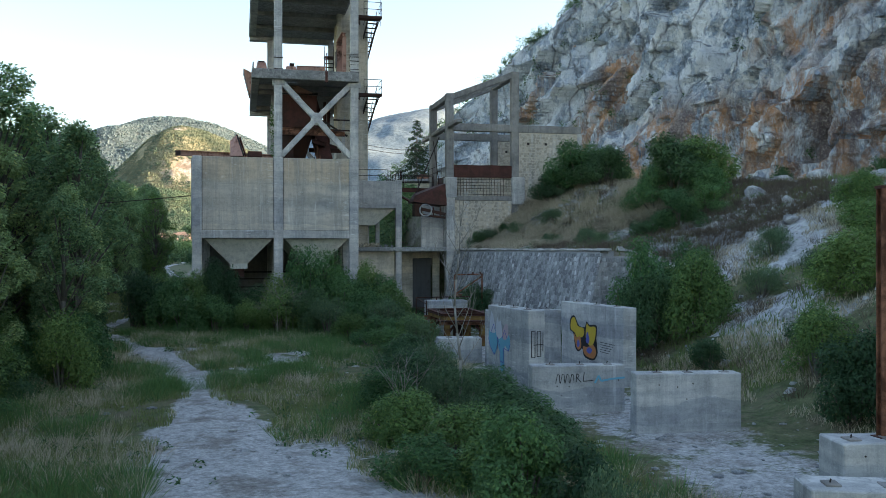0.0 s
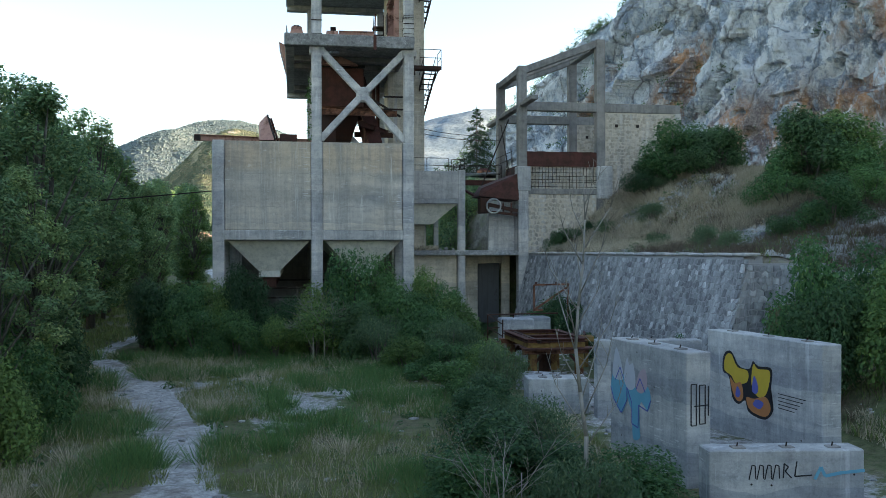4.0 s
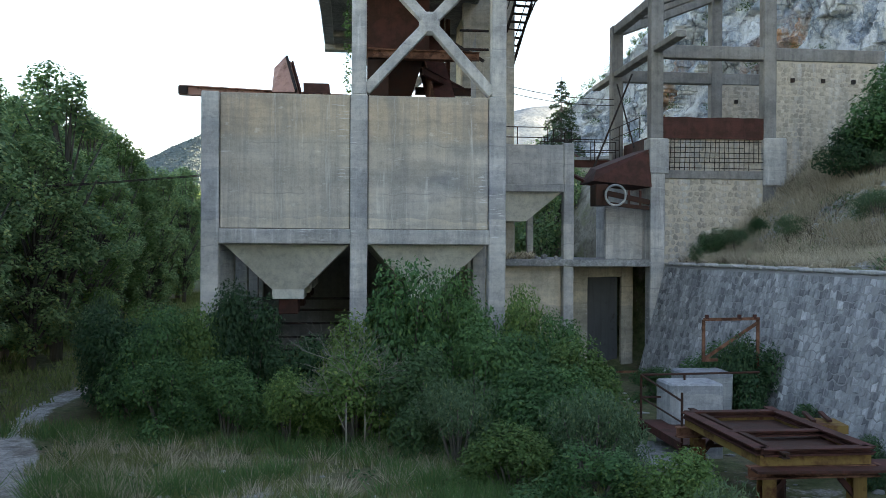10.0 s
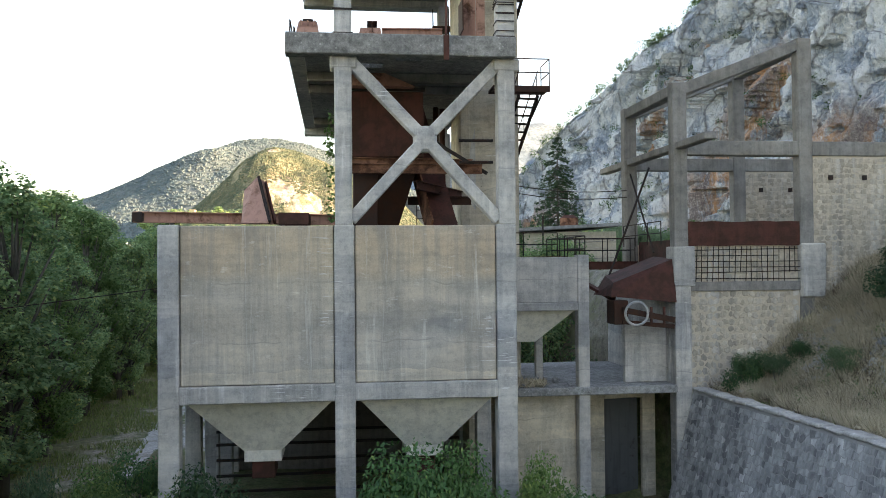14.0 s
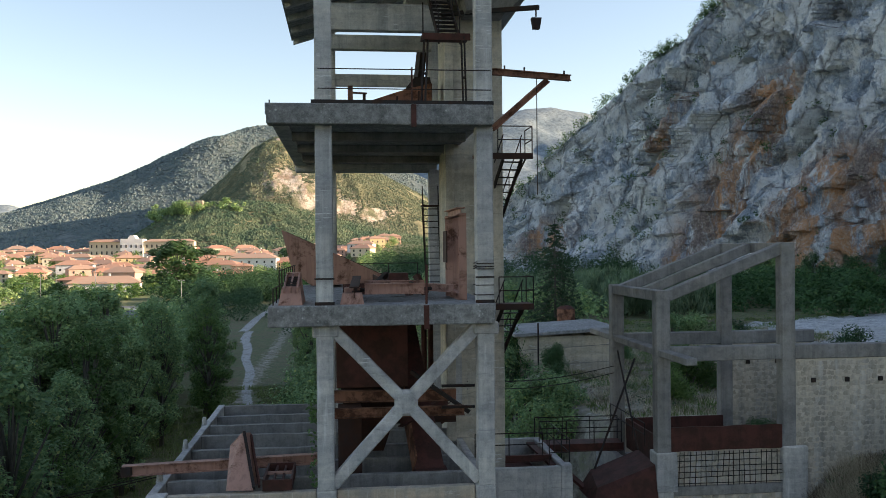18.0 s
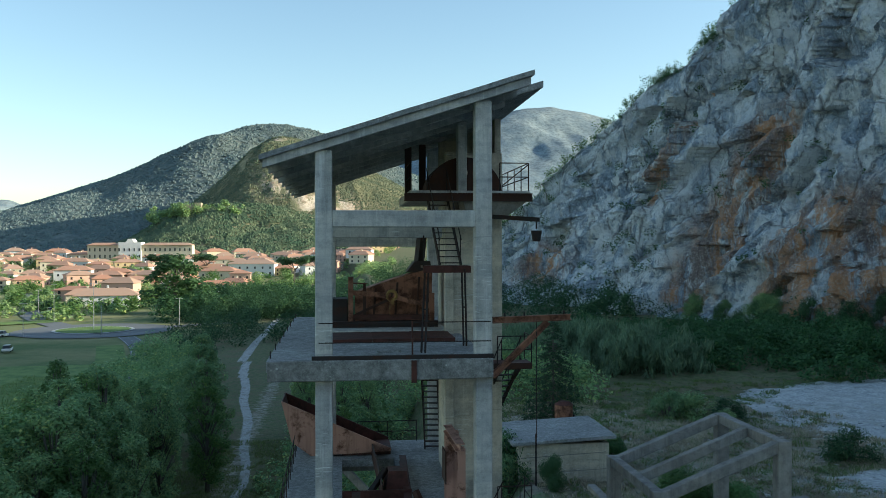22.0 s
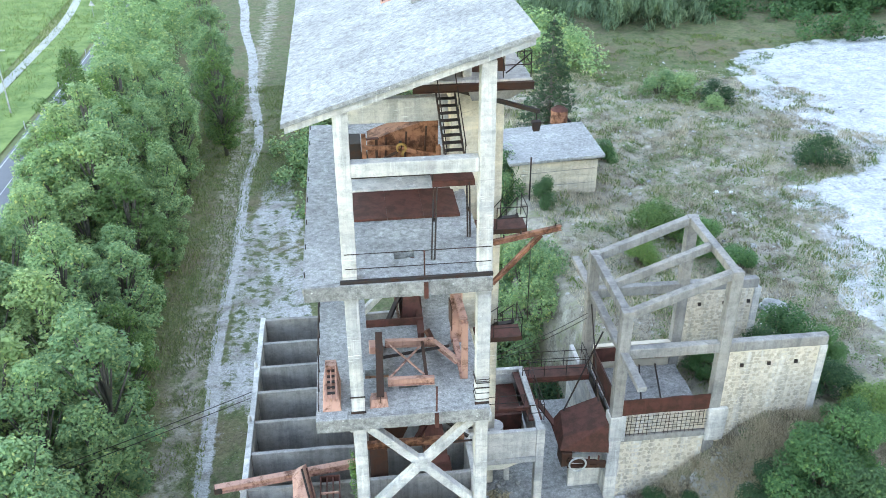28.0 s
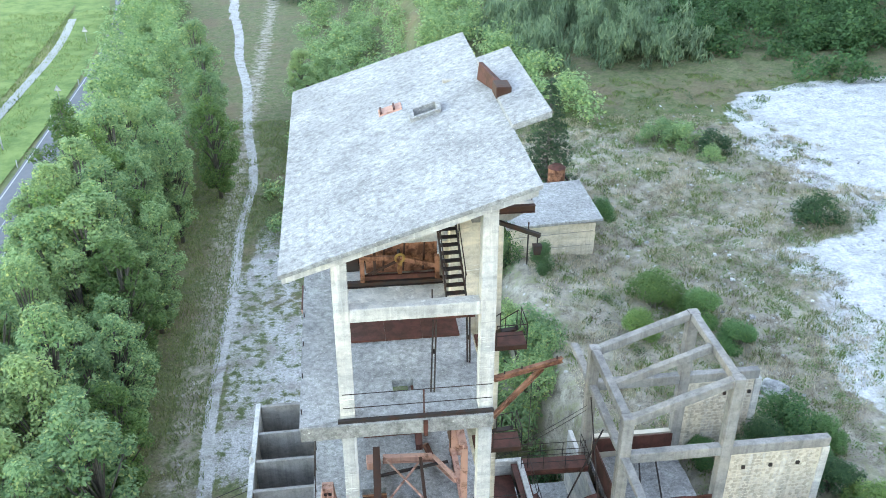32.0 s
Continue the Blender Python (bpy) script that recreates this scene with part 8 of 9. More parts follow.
def block(x0, y0, x1, y1, th, z0, z1, label, seed=0):
    """A slab wall whose near face runs from (x0, y0) to (x1, y1); worn top edge and tie holes."""
    d = Vector((x1 - x0, y1 - y0, 0))
    ln = d.length
    t = thing("concrete_wall", label, "concrete wall", (0, 0, 0), "loading walls")
    def p(name, bm, mat, lab=""):
        return part(name, bm, M[mat], t, lab)
    p("body", rough_edges(cuboid(0, ln, 0, th, z0, z1, 0.025), 0.014, 8, seed), "block")
    rng = np.random.default_rng(seed + 3)
    for i in range(3):
        x = ln * (0.15 + 0.32 * i) + rng.uniform(-0.1, 0.1)
        p("chip", rough_edges(cuboid(x, x + 0.25, th * 0.25, th * 0.6, z1 - 0.01, z1 + 0.03, 0.01), 0.02, 1, i), "concrete_dark")
        p("rebar_stub", rod((x + 0.1, th * 0.4, z1), (x + 0.13, th * 0.42, z1 + 0.1), 0.015, 5), "iron")
    # dark discs on the face stand for the shaded tie holes
    for i in range(5):
        x, z = rng.uniform(0.2, ln - 0.2), rng.uniform(max(z0 + 0.9, 0.2), z1 - 0.2)
        p("tie_hole", rod((x, -0.004, z), (x, 0.02, z), 0.02, 8), "iron")
    t.matrix_world = Matrix.Translation((x0, y0, 0)) @ Matrix.Rotation(math.atan2(d.y, d.x), 4, "Z")
    return t, p


def loading_blocks():
    block(12.6, 24.1, 15.58, 23.6, 0.62, -0.6, 1.41, "low grey concrete block standing on the gravel", 1)
    t, p = block(10.62, 27.3, 13.55, 26.9, 0.62, -0.6, 1.27, "low grey concrete block with a scrawl of spray paint", 2)
    x = 0.75
    for i in range(4):
        p("scrawl", outline(((x, 0.72), (x + 0.06, 1.0), (x + 0.12, 0.98), (x + 0.13, 0.74)), -0.006, 0.02, closed=False), "spray_black")
        x += 0.15
    p("scrawl", outline(((1.4, 0.75), (1.42, 1.02), (1.5, 0.96), (1.44, 0.88), (1.56, 0.75)), -0.006, 0.025, closed=False), "spray_black")
    p("scrawl", outline(((1.66, 1.06), (1.62, 0.78), (1.95, 0.8)), -0.006, 0.025, closed=False), "spray_black")
    p("scrawl", outline(((2.0, 0.72), (2.12, 0.95), (2.2, 0.78), (2.5, 0.84), (2.95, 0.88)), -0.006, 0.06, closed=False), "spray_cyan")
    t, p = block(10.95, 33.35, 11.36, 29.85, 0.62, -0.6, 2.8, "tall grey concrete wall sprayed with blue and white graffiti", 3)
    p("graffiti_patch", blob(((0.03, 1.56), (0.2, 1.26), (0.58, 0.98), (0.88, 1.34), (0.93, 1.76), (0.53, 2.01), (0.18, 1.96)), -0.006), "spray_cyan")
    p("graffiti_patch", blob(((0.13, 1.91), (0.3, 2.56), (0.53, 2.34), (0.7, 1.86), (0.38, 1.78)), -0.009), "spray_white")
    p("graffiti_patch", blob(((0.73, 1.86), (0.88, 2.38), (1, 2.22), (1.2, 2.26), (1.3, 1.76), (0.98, 1.61)), -0.009), "spray_white")
    p("graffiti_patch", blob(((1.33, 1.71), (1.48, 2.08), (1.78, 2.2), (1.86, 1.81), (1.58, 1.61)), -0.009), "spray_pink")
    p("graffiti_patch", blob(((0.88, 1.66), (1.33, 1.71), (1.88, 1.81), (2.03, 1.51), (1.88, 1.24), (1.58, 1.41), (1.43, 0.96), (1.53, 0.56), (1.18, 0.46), (1.13, 1.06), (0.96, 1.31)), -0.006), "spray_cyan")
    for o in (((0.03, 1.56), (0.2, 1.26), (0.58, 0.98), (0.88, 1.34), (0.88, 1.66), (1.13, 1.31), (1.13, 0.81), (1.43, 0.76), (1.46, 1.31), (1.88, 1.24), (2.03, 1.51)), ((0.28, 1.76), (0.53, 2.11), (0.7, 1.86)), ((1.33, 1.66), (1.53, 1.96), (1.78, 1.66))):
        p("graffiti_line", outline(o, -0.012, 0.03, closed=False), "spray_blue")
    # black tag on the end face: plain strokes
    for z0, z1, ya, yb in ((1.2, 2.1, 0.12, 0.25), (1.23, 2.08, 0.33, 0.47)):
        bm = bmesh.new()
        for a, b in (((ya, z0), (ya, z1)), ((yb, z0), (yb, z1)), ((ya, z0), (yb, z0)), ((ya, z1), (yb, z1))):
            merge(bm, bar((3.53, a[0], a[1]), (3.53, b[0], b[1]), 0.02, 0.02, 0, (1, 0, 0)))
        p("tag_stroke", bm, "spray_black")
    p("tag_stroke", bar((3.53, 0.2, 1.62), (3.53, 0.55, 1.64), 0.02, 0.02, 0, (1, 0, 0)), "spray_black")
    p("tag_stroke", bar((3.53, 0.55, 1.4), (3.53, 0.55, 2.05), 0.02, 0.02, 0, (1, 0, 0)), "spray_black")
    t, p = block(14.72, 35.6, 15.42, 31.1, 0.58, -0.6, 2.75, "tall grey concrete wall sprayed with yellow and orange graffiti", 4)
    p("graffiti_patch", blob(((0.72, 1.65), (0.774, 2.11), (1.098, 2.23), (1.422, 1.88), (1.854, 1.834), (2.016, 2.064), (2.232, 1.954), (2.772, 1.926), (2.664, 1.236), (2.826, 0.914), (2.502, 0.592), (1.854, 0.666), (1.692, 0.96), (1.422, 0.822), (1.152, 0.96), (0.99, 1.512)), -0.006), "spray_black")
    p("graffiti_patch", blob(((0.796, 1.696), (0.85, 2.064), (1.098, 2.156), (1.368, 1.834), (1.8, 1.77), (1.768, 1.466), (1.314, 1.374), (1.098, 1.558)), -0.010), "spray_yellow")
    p("graffiti_patch", blob(((1.962, 1.42), (2.027, 1.972), (2.232, 1.88), (2.696, 1.862), (2.556, 1.282), (2.232, 1.144)), -0.010), "spray_yellow")
    p("graffiti_patch", blob(((1.044, 1.512), (1.206, 1.052), (1.422, 0.896), (1.616, 1.052), (1.53, 1.42), (1.26, 1.374)), -0.013), "spray_orange")
    p("graffiti_patch", blob(((1.746, 1.052), (1.908, 0.739), (2.502, 0.666), (2.718, 0.914), (2.524, 1.19), (2.07, 1.07)), -0.010), "spray_orange")
    p("graffiti_patch", blob(((1.984, 1.282), (2.07, 1.678), (2.232, 1.42), (2.178, 1.218)), -0.016), "spray_blue")
    p("graffiti_patch", blob(((2.016, 0.914), (2.178, 1.07), (2.448, 1.006), (2.286, 0.831)), -0.016), "spray_blue")
    p("graffiti_patch", blob(((1.292, 1.052), (1.368, 1.31), (1.508, 1.144), (1.422, 1.006)), -0.016), "spray_blue")
    for i in range(5):
        p("faded_line", bar((3.0, -0.006, 1.35 - i * 0.09), (4.0 - 0.1 * i, -0.006, 1.33 - i * 0.09), 0.004, 0.02), "spray_black")
    block(12.0, 37.3, 15.2, 36.9, 0.5, -0.6, 2.3, "grey concrete cross wall between the loading walls", 5)
    block(10.1, 38.2, 12.0, 38.0, 0.9, -0.6, 1.05, "low grey concrete step beside the loading walls", 7)
    block(10.9, 42.9, 12.2, 42.2, 0.9, -0.6, 0.55, "broken concrete slab lying in the lane", 6)
    block(12.93, 15.85, 15.0, 15.5, 1.0, -0.6, 1.22, "grey concrete plinth carrying a rusty post", 8)
    block(11.1, 14.3, 13.5, 13.5, 1.0, -0.6, 0.88, "low concrete slab at the edge of the lane", 9)
    k = Kit("rusty_post", "tall rust-orange steel post standing on a plinth", "post", (14.1, 16.3, 1.2))
    k.p("post", ibeam((14.1, 16.25, 1.2), (14.1, 16.25, 6.1), 0.16, 0.16, 0.02, (0, 1, 0)), "orange")
    k.p("base_plate", cuboid(13.95, 14.25, 16.1, 16.4, 1.21, 1.24, 0.0), "rust")
    k.p("cap", cuboid(14.0, 14.2, 16.15, 16.35, 6.1, 6.16, 0.0), "rust")


loading_blocks()


def lane_plant():
    k = Kit("hopper_table", "rusted steel hopper frame on squat legs, red top and ochre sides", "machine frame", (13, 45.8, 0))
    x0, x1, y0, y1, z = 11.75, 13.95, 44.2, 48.0, 1.55
    for a, b in (((x0, y0), (x1, y0)), ((x0, y1), (x1, y1)), ((x0, y0), (x0, y1)), ((x1, y0), (x1, y1))):
        k.p("rim", ibeam((*a, z + 0.04), (*b, z + 0.04), 0.26, 0.14), "rust")
        k.p("side", bar((*a, z - 0.13), (*b, z - 0.13), 0.06, 0.2), "ochre")
    for q in (y0 + 0.05, y1 - 0.05):
        k.p("beam", ibeam((x0 - 0.25, q, z - 0.36), (x1 + 0.2, q, z - 0.36), 0.22, 0.24), "orange")
    k.p("pan", frustum((12.4, 13.3, 45.2, 47.0, z - 0.5), (x0 + 0.1, x1 - 0.1, y0 + 0.1, y1 - 0.1, z - 0.1)), "rust_dark")
    k.p("cross_rim", ibeam((x0, 45.9, z + 0.03), (x1, 45.9, z + 0.03), 0.22, 0.12), "rust")
    k.p("wing", bar((x1 + 0.1, 44.1, z - 0.26), (14.9, 44.3, z - 0.32), 1.0, 0.05), "rust")
    k.p("apron", bar((11.5, 43.98, z - 0.26), (14.3, 43.85, z - 0.26), 0.34, 0.05), "rust")
    k.p("bar_end", ibeam((x0 + 0.35, 43.9, z + 0.02), (x0 + 0.35, 48.6, z + 0.02), 0.14, 0.12), "rust_dark")
    for x, y in ((11.95, 44.4), (13.8, 44.4), (11.95, 47.8), (13.8, 47.8)):
        k.p("leg", ibeam((x, y, -0.3), (x, y, z - 0.48), 0.28, 0.26, 0.03, (0, 1, 0)), "ochre")
        k.p("foot_plate", cuboid(x - 0.22, x + 0.22, y - 0.22, y + 0.22, -0.32, -0.22), "rust")
        k.p("knee", bar((x, y, z - 0.95), (x + (0.35 if x < 13 else -0.35), y, z - 0.55), 0.1, 0.1), "rust")
    k.p("column", rod((12.9, 46.0, -0.3), (12.9, 46.0, z - 0.48), 0.25, 12), "rust_dark")
    g = Kit("rack_tray", "ochre steel tray with loose rusted bars behind the hopper", "rack", (14.4, 48.6, 1))
    g.p("tray", bar((13.9, 48.3, 1.25), (15.6, 48.0, 1.25), 0.9, 0.2), "ochre")
    for i in range(4):
        g.p("loose_bar", bar((14.0 + i * 0.4, 47.8, 1.42), (14.2 + i * 0.42, 48.7, 1.46), 0.1, 0.06), "rust")
    for x in (14.1, 15.4):
        g.p("leg", bar((x, 48.2, -0.2), (x, 48.2, 1.2), 0.14, 0.14), "ochre")
    g.p("long_beam", ibeam((14.3, 49.1, 1.45), (13.9, 45.2, 1.35), 0.22, 0.2), "rust")
    r = Kit("platform_railing", "small rusted platform with pipe railing", "railing", (12.4, 49.5, 1))
    r.p("floor", cuboid(11.6, 12.9, 47.9, 50.9, 0.82, 0.9, 0.0), "rust")
    r.p("edge", bar((11.6, 47.9, 0.85), (11.6, 50.9, 0.85), 0.06, 0.2), "rust")
    for q in ((11.65, 48.0), (11.65, 50.9), (12.85, 50.9)):
        r.p("rail_post", rod((*q, 0.9), (*q, 2.1), 0.03, 6), "rust_dark")
        r.p("leg", bar((*q, -0.3), (*q, 0.85), 0.1, 0.1), "rust_dark")
    r.p("rail", rod((11.65, 50.9, 2.1), (15.0, 51.0, 2.12), 0.03, 6), "rust_dark")
    r.p("rail", rod((11.65, 50.9, 2.1), (11.65, 48.0, 1.9), 0.03, 6), "rust_dark")
    r.p("rail", rod((11.65, 50.9, 1.5), (12.85, 50.9, 1.5), 0.025, 6), "rust_dark")
    r.p("rail", rod((11.65, 50.9, 1.5), (11.65, 48.0, 1.4), 0.025, 6), "rust_dark")
    for x0, y0, w, d, h in ((12.2, 50.2, 1.45, 1.1, 1.95), (13.9, 53.5, 1.5, 1.2, 1.75)):
        b = part("concrete_plinth", rough_edges(cuboid(x0, x0 + w, y0, y0 + d, -0.4, h, 0.05), 0.015, 4, x0), M["block"])
        tagged(b, "pale grey concrete machine plinth", "plinth", "machine plinths")
    s = part("concrete_plinth", rough_edges(cuboid(10.9, 12.4, 47.8, 50.4, -0.4, 0.45, 0.04), 0.03, 4, 2), M["slab"])
    tagged(s, "low broken concrete slab by the platform", "plinth", "machine plinths")
    f = Kit("gate_frame", "orange rusted square frame with one diagonal", "frame", (15.6, 54.2, 2))
    for a, b in (((14.75, 3.3), (16.55, 3.32)), ((14.75, 2.0), (14.75, 3.3)), ((16.5, 2.0), (16.5, 3.3)), ((14.75, 2.05), (15.2, 2.05)), ((14.8, 2.1), (16.5, 3.2))):
        f.p("bar", bar((a[0], 54.2, a[1]), (b[0], 54.2, b[1]), 0.09, 0.07, 0, (0, 1, 0)), "orange")
    f.p("leg", bar((16.5, 54.2, 0), (16.5, 54.2, 2.0), 0.09, 0.07, 0, (0, 1, 0)), "orange")
    for x in (14.85, 15.9, 16.4):
        f.p("lug", bar((x, 54.2, 3.32), (x, 54.2, 3.45), 0.1, 0.08, 0, (0, 1, 0)), "rust")
    # litter of broken stone and sheet on the lane
    rng = np.random.default_rng(12)
    vs, fs = [], []
    for i in range(420):
        x, y = rng.uniform(10.8, 17), rng.uniform(17, 62)
        if i > 260:
            x, y = rng.uniform(-4, 8), rng.uniform(20, 50)
        s = rng.uniform(0.03, 0.12)
        z = gz(x, y)
        bm = bmesh.new()
        bmesh.ops.create_icosphere(bm, subdivisions=1, radius=1)
        o = len(vs)
        sc = Vector((s * rng.uniform(0.8, 2), s * rng.uniform(0.8, 1.6), s * 0.5))
        for v in bm.verts:
            q = v.co * (1 + 0.4 * noise.noise(v.co * 2 + Vector((i, 0, 0))))
            vs.append((x + q.x * sc.x, y + q.y * sc.y, z + q.z * sc.z + s * 0.2))
        fs += [[o + v.index for v in f.verts] for f in bm.faces]
        bm.free()
    me = bpy.data.meshes.new("stone_litter")
    me.from_pydata(vs, [], fs)
    tagged(link_mesh("stone_litter", me, M["boulder"]), "scattered pale stones on the ground", "stones", kind="stuff")


lane_plant()


def boulders():
    rng = np.random.default_rng(21)
    spots = [(33.9, 55.2, 0.55), (40.0, 58.8, 1.15), (38.2, 57.5, 0.7), (36.2, 52.0, 0.6), (44.5, 57.0, 1.0), (47.0, 55.0, 0.8), (31.0, 47.0, 0.5), (34.5, 46.0, 0.7), (37.5, 44.5, 0.5), (30.5, 43.2, 0.35), (28.6, 40.2, 0.4), (42.0, 52.0, 0.6), (26.0, 36.0, 0.35), (22.5, 31.5, 0.3), (24.4, 100.5, 1.0), (22.5, 102.4, 1.4), (20.5, 103.0, 1.2), (19.0, 101.4, 1.1), (29.8, 74.2, 0.7), (27.8, 75.4, 0.5)]
    for i, (x, y, s) in enumerate(spots):
        bm = bmesh.new()
        bmesh.ops.create_icosphere(bm, subdivisions=3, radius=s)
        for v in bm.verts:
            n = noise.noise(v.co / s * 0.9 + Vector((i * 3.1, 0, 0))) * 0.5 + noise.noise(v.co / s * 2.7 + Vector((i, 5, 0))) * 0.2
            v.co = Vector((v.co.x * 1.25, v.co.y, v.co.z * 0.8)) * (1 + n)
        ob = part("boulder", bm, M["boulder"])
        ob.location = (x, y, gz(x, y) + s * 0.25)
        ob.rotation_euler = (0, 0, rng.uniform(0, 6))
        tagged(ob, "pale limestone boulder on the quarry ground", "boulder", "boulders")
    # small stones over the slope
    vs, fs = [], []
    for i in range(3600):
        x, y = rng.uniform(18.5, 48), rng.uniform(14, 62)
        if i % 3 == 0:
            x, y = rng.uniform(20, 60), rng.uniform(72, 125)
        s = rng.uniform(0.05, 0.24) ** 1.2 * (1.7 if i % 11 == 0 else 1)
        if y > 41 and x < 20 + (y - 41) * 0.12:
            continue
        z = gz(x, y)
        o = len(vs)
        an = rng.uniform(0, 6.28)
        for dz, f in ((-0.3, 1.0), (0.45, 0.65)):
            for j in range(5):
                a = an + j * 1.2566
                q = s * f * rng.uniform(0.7, 1.3)
                vs.append((x + math.cos(a) * q, y + math.sin(a) * q, z + dz * s))
        fs += [[o + 5 + j for j in range(5)]] + [[o + j, o + (j + 1) % 5, o + 5 + (j + 1) % 5, o + 5 + j] for j in range(5)]
    for i in range(8200):
        u, w = rng.uniform(0, 1), rng.uniform(0, 1)
        y = 40.8 + (13.5 if i < 3800 else 23.0) * u
        x = float(wall_x(y)) + 0.9 + (3.0 + 6.5 * (1 - u)) * w * (1 if i < 3800 else 1.5)
        s = rng.uniform(0.05, 0.17) * (1.8 if i % 13 == 0 else 1)
        z = gz(x, y)
        o = len(vs)
        an = rng.uniform(0, 6.28)
        for dz, f in ((-0.3, 1.0), (0.5, 0.6)):
            for j in range(5):
                a = an + j * 1.2566
                q = s * f * rng.uniform(0.7, 1.3)
                vs.append((x + math.cos(a) * q, y + math.sin(a) * q, z + dz * s))
        fs += [[o + 5 + j for j in range(5)]] + [[o + j, o + (j + 1) % 5, o + 5 + (j + 1) % 5, o + 5 + j] for j in range(5)]
    me = bpy.data.meshes.new("slope_stones")
    me.from_pydata(vs, [], fs)
    tagged(link_mesh("slope_stones", me, M["boulder"]), "loose pale stones strewn over the slope", "stones", kind="stuff")
    k = Kit("beam_stack", "grey concrete beams lying in a heap on the slope", "beams", (43, 60, 9))
    for i in range(4):
        k.p("beam", cuboid(42.5 - 0.4 * i, 46.5 - 0.4 * i, 58.4 + i * 0.8, 58.9 + i * 0.8, 9.1 + 0.05 * i, 9.6 + 0.05 * i), "concrete")


boulders()


def hut():
    k = Kit("hut", "small plastered hut with a flat grey roof and windows", "hut", (20.4, 96, 8.8))
    w = k.p("wall", joined(cuboid(17.0, 23.6, 92.5, 92.8, 7.8, 11.85), cuboid(17.0, 17.3, 92.8, 99.0, 7.8, 11.85), cuboid(23.3, 23.6, 92.8, 99.0, 7.8, 11.85), cuboid(17.3, 23.3, 98.7, 99.0, 7.8, 11.85)), "concrete_pale", "cream stained plaster wall")
    bm = cuboid(16.5, 24.0, 92.0, 99.2, 11.85, 12.1, 0.03)
    for v in bm.verts:
        v.co.z += (v.co.x - 16.5) * 0.05
    k.p("roof", bm, "roof", "flat grey concrete roof slab")
    for i in range(3):
        y = 94.3 + i * 1.6
        wd = k.p("window", cuboid(16.96, 17.02, y, y + 0.9, 9.6, 11.2, 0.0), "iron")
        k.p("frame", joined(bar((16.94, y, 10.4), (16.94, y + 0.9, 10.4), 0.04, 0.05), bar((16.94, y + 0.45, 9.6), (16.94, y + 0.45, 11.2), 0.05, 0.04, 0, (0, 1, 0))), "concrete_pale", "", wd)
    k.p("crack_line", bar((17.2, 92.48, 10.9), (23.4, 92.48, 11.2), 0.01, 0.05), "concrete_dark")
    k.p("crack_line", bar((17.2, 92.48, 9.8), (23.4, 92.48, 10.0), 0.01, 0.04), "concrete_dark")
    t = Kit("rusty_drum", "upright rusted steel drum behind the hut roof", "drum", (22.3, 100.3, 10))
    t.p("shell", rod((22.3, 100.3, 9.2), (22.3, 100.3, 13.2), 0.72, 20), "orange")
    t.p("cap", rod((22.3, 100.3, 13.2), (22.3, 100.3, 13.45), 0.76, 20, 0.4), "rust")
    for z in (10.6, 12.0):
        t.p("hoop", ring((22.3, 100.3, z), (0, 0, 1), 0.72, 0.035, 24, 5), "rust_dark")
    t.p("pipe", bar((23.0, 100.3, 12.4), (24.6, 99.0, 10.4), 0.14, 0.14), "iron")
    p = Kit("utility_pole", "slender grey pole beside the hut", "pole", (18.0, 91.5, 8))
    p.p("pole", rod((18.0, 91.2, 8.0), (18.0, 91.2, 12.9), 0.06, 8), "iron")


hut()

# ---- road, meadow and town ----
k = N("asphalt", 0.85)
M["asphalt"] = k.colour(k.mix(k.noise(1.5, 6, 0.6), (0.12, 0.128, 0.14), (0.18, 0.188, 0.20))).bump(k.noise(60, 2), 0.2, 0.01).m
k = N("road_paint", 0.7)
M["road_paint"] = k.colour(k.mix(k.noise(2.0, 5, 0.7), (0.26, 0.27, 0.28), (0.58, 0.59, 0.60))).m
k = N("ditch_water", 0.3)
M["water"] = k.colour((0.09, 0.11, 0.12)).bump(k.noise(3, 2), 0.05, 0.02).m
k = N("meadow", 0.9)
M["meadow"] = k.colour(k.mix(k.ramp(k.noise(0.35, 6, 0.65), (0.35, (0, 0, 0)), (0.65, (1, 1, 1))), (0.085, 0.155, 0.04), (0.18, 0.255, 0.075))).bump(k.noise(4, 5), 0.6, 0.1).m


def ribbon(name, pts, w0, w1, z, mat, label, category, lift=0.0):
    """A strip that follows a line, between the side offsets w0 and w1."""
    pts = [Vector((x, y, 0)) for x, y in pts]
    L, R = [], []
    for i, p in enumerate(pts):
        d = (pts[min(i + 1, len(pts) - 1)] - pts[max(i - 1, 0)]).normalized()
        s = Vector((d.y, -d.x, 0))
        for o, w in ((L, w0), (R, w1)):
            q = p + s * w
            o.append((q.x, q.y, (z if z is not None else gz(q.x, q.y)) + lift))
    X, Y, Z = (np.array([[a[i] for a in o] for o in (R, L)]) for i in range(3))
    return tagged(link_mesh(name, grid_mesh(name, X, Y, Z), M[mat]), label, category, kind="structure")


def bend(pts, n=8):
    out = []
    m = len(pts)
    for i in range(m - 1):
        p = [pts[min(max(i + o, 0), m - 1)] for o in (-1, 0, 1, 2)]
        for j in range(n):
            t = j / n
            out.append(tuple(0.5 * (2 * b + (c - a) * t + (2 * a - 5 * b + 4 * c - d) * t * t + (3 * b - a - 3 * c + d) * t ** 3) for a, b, c, d in zip(*p)))
    return out + [pts[-1]]


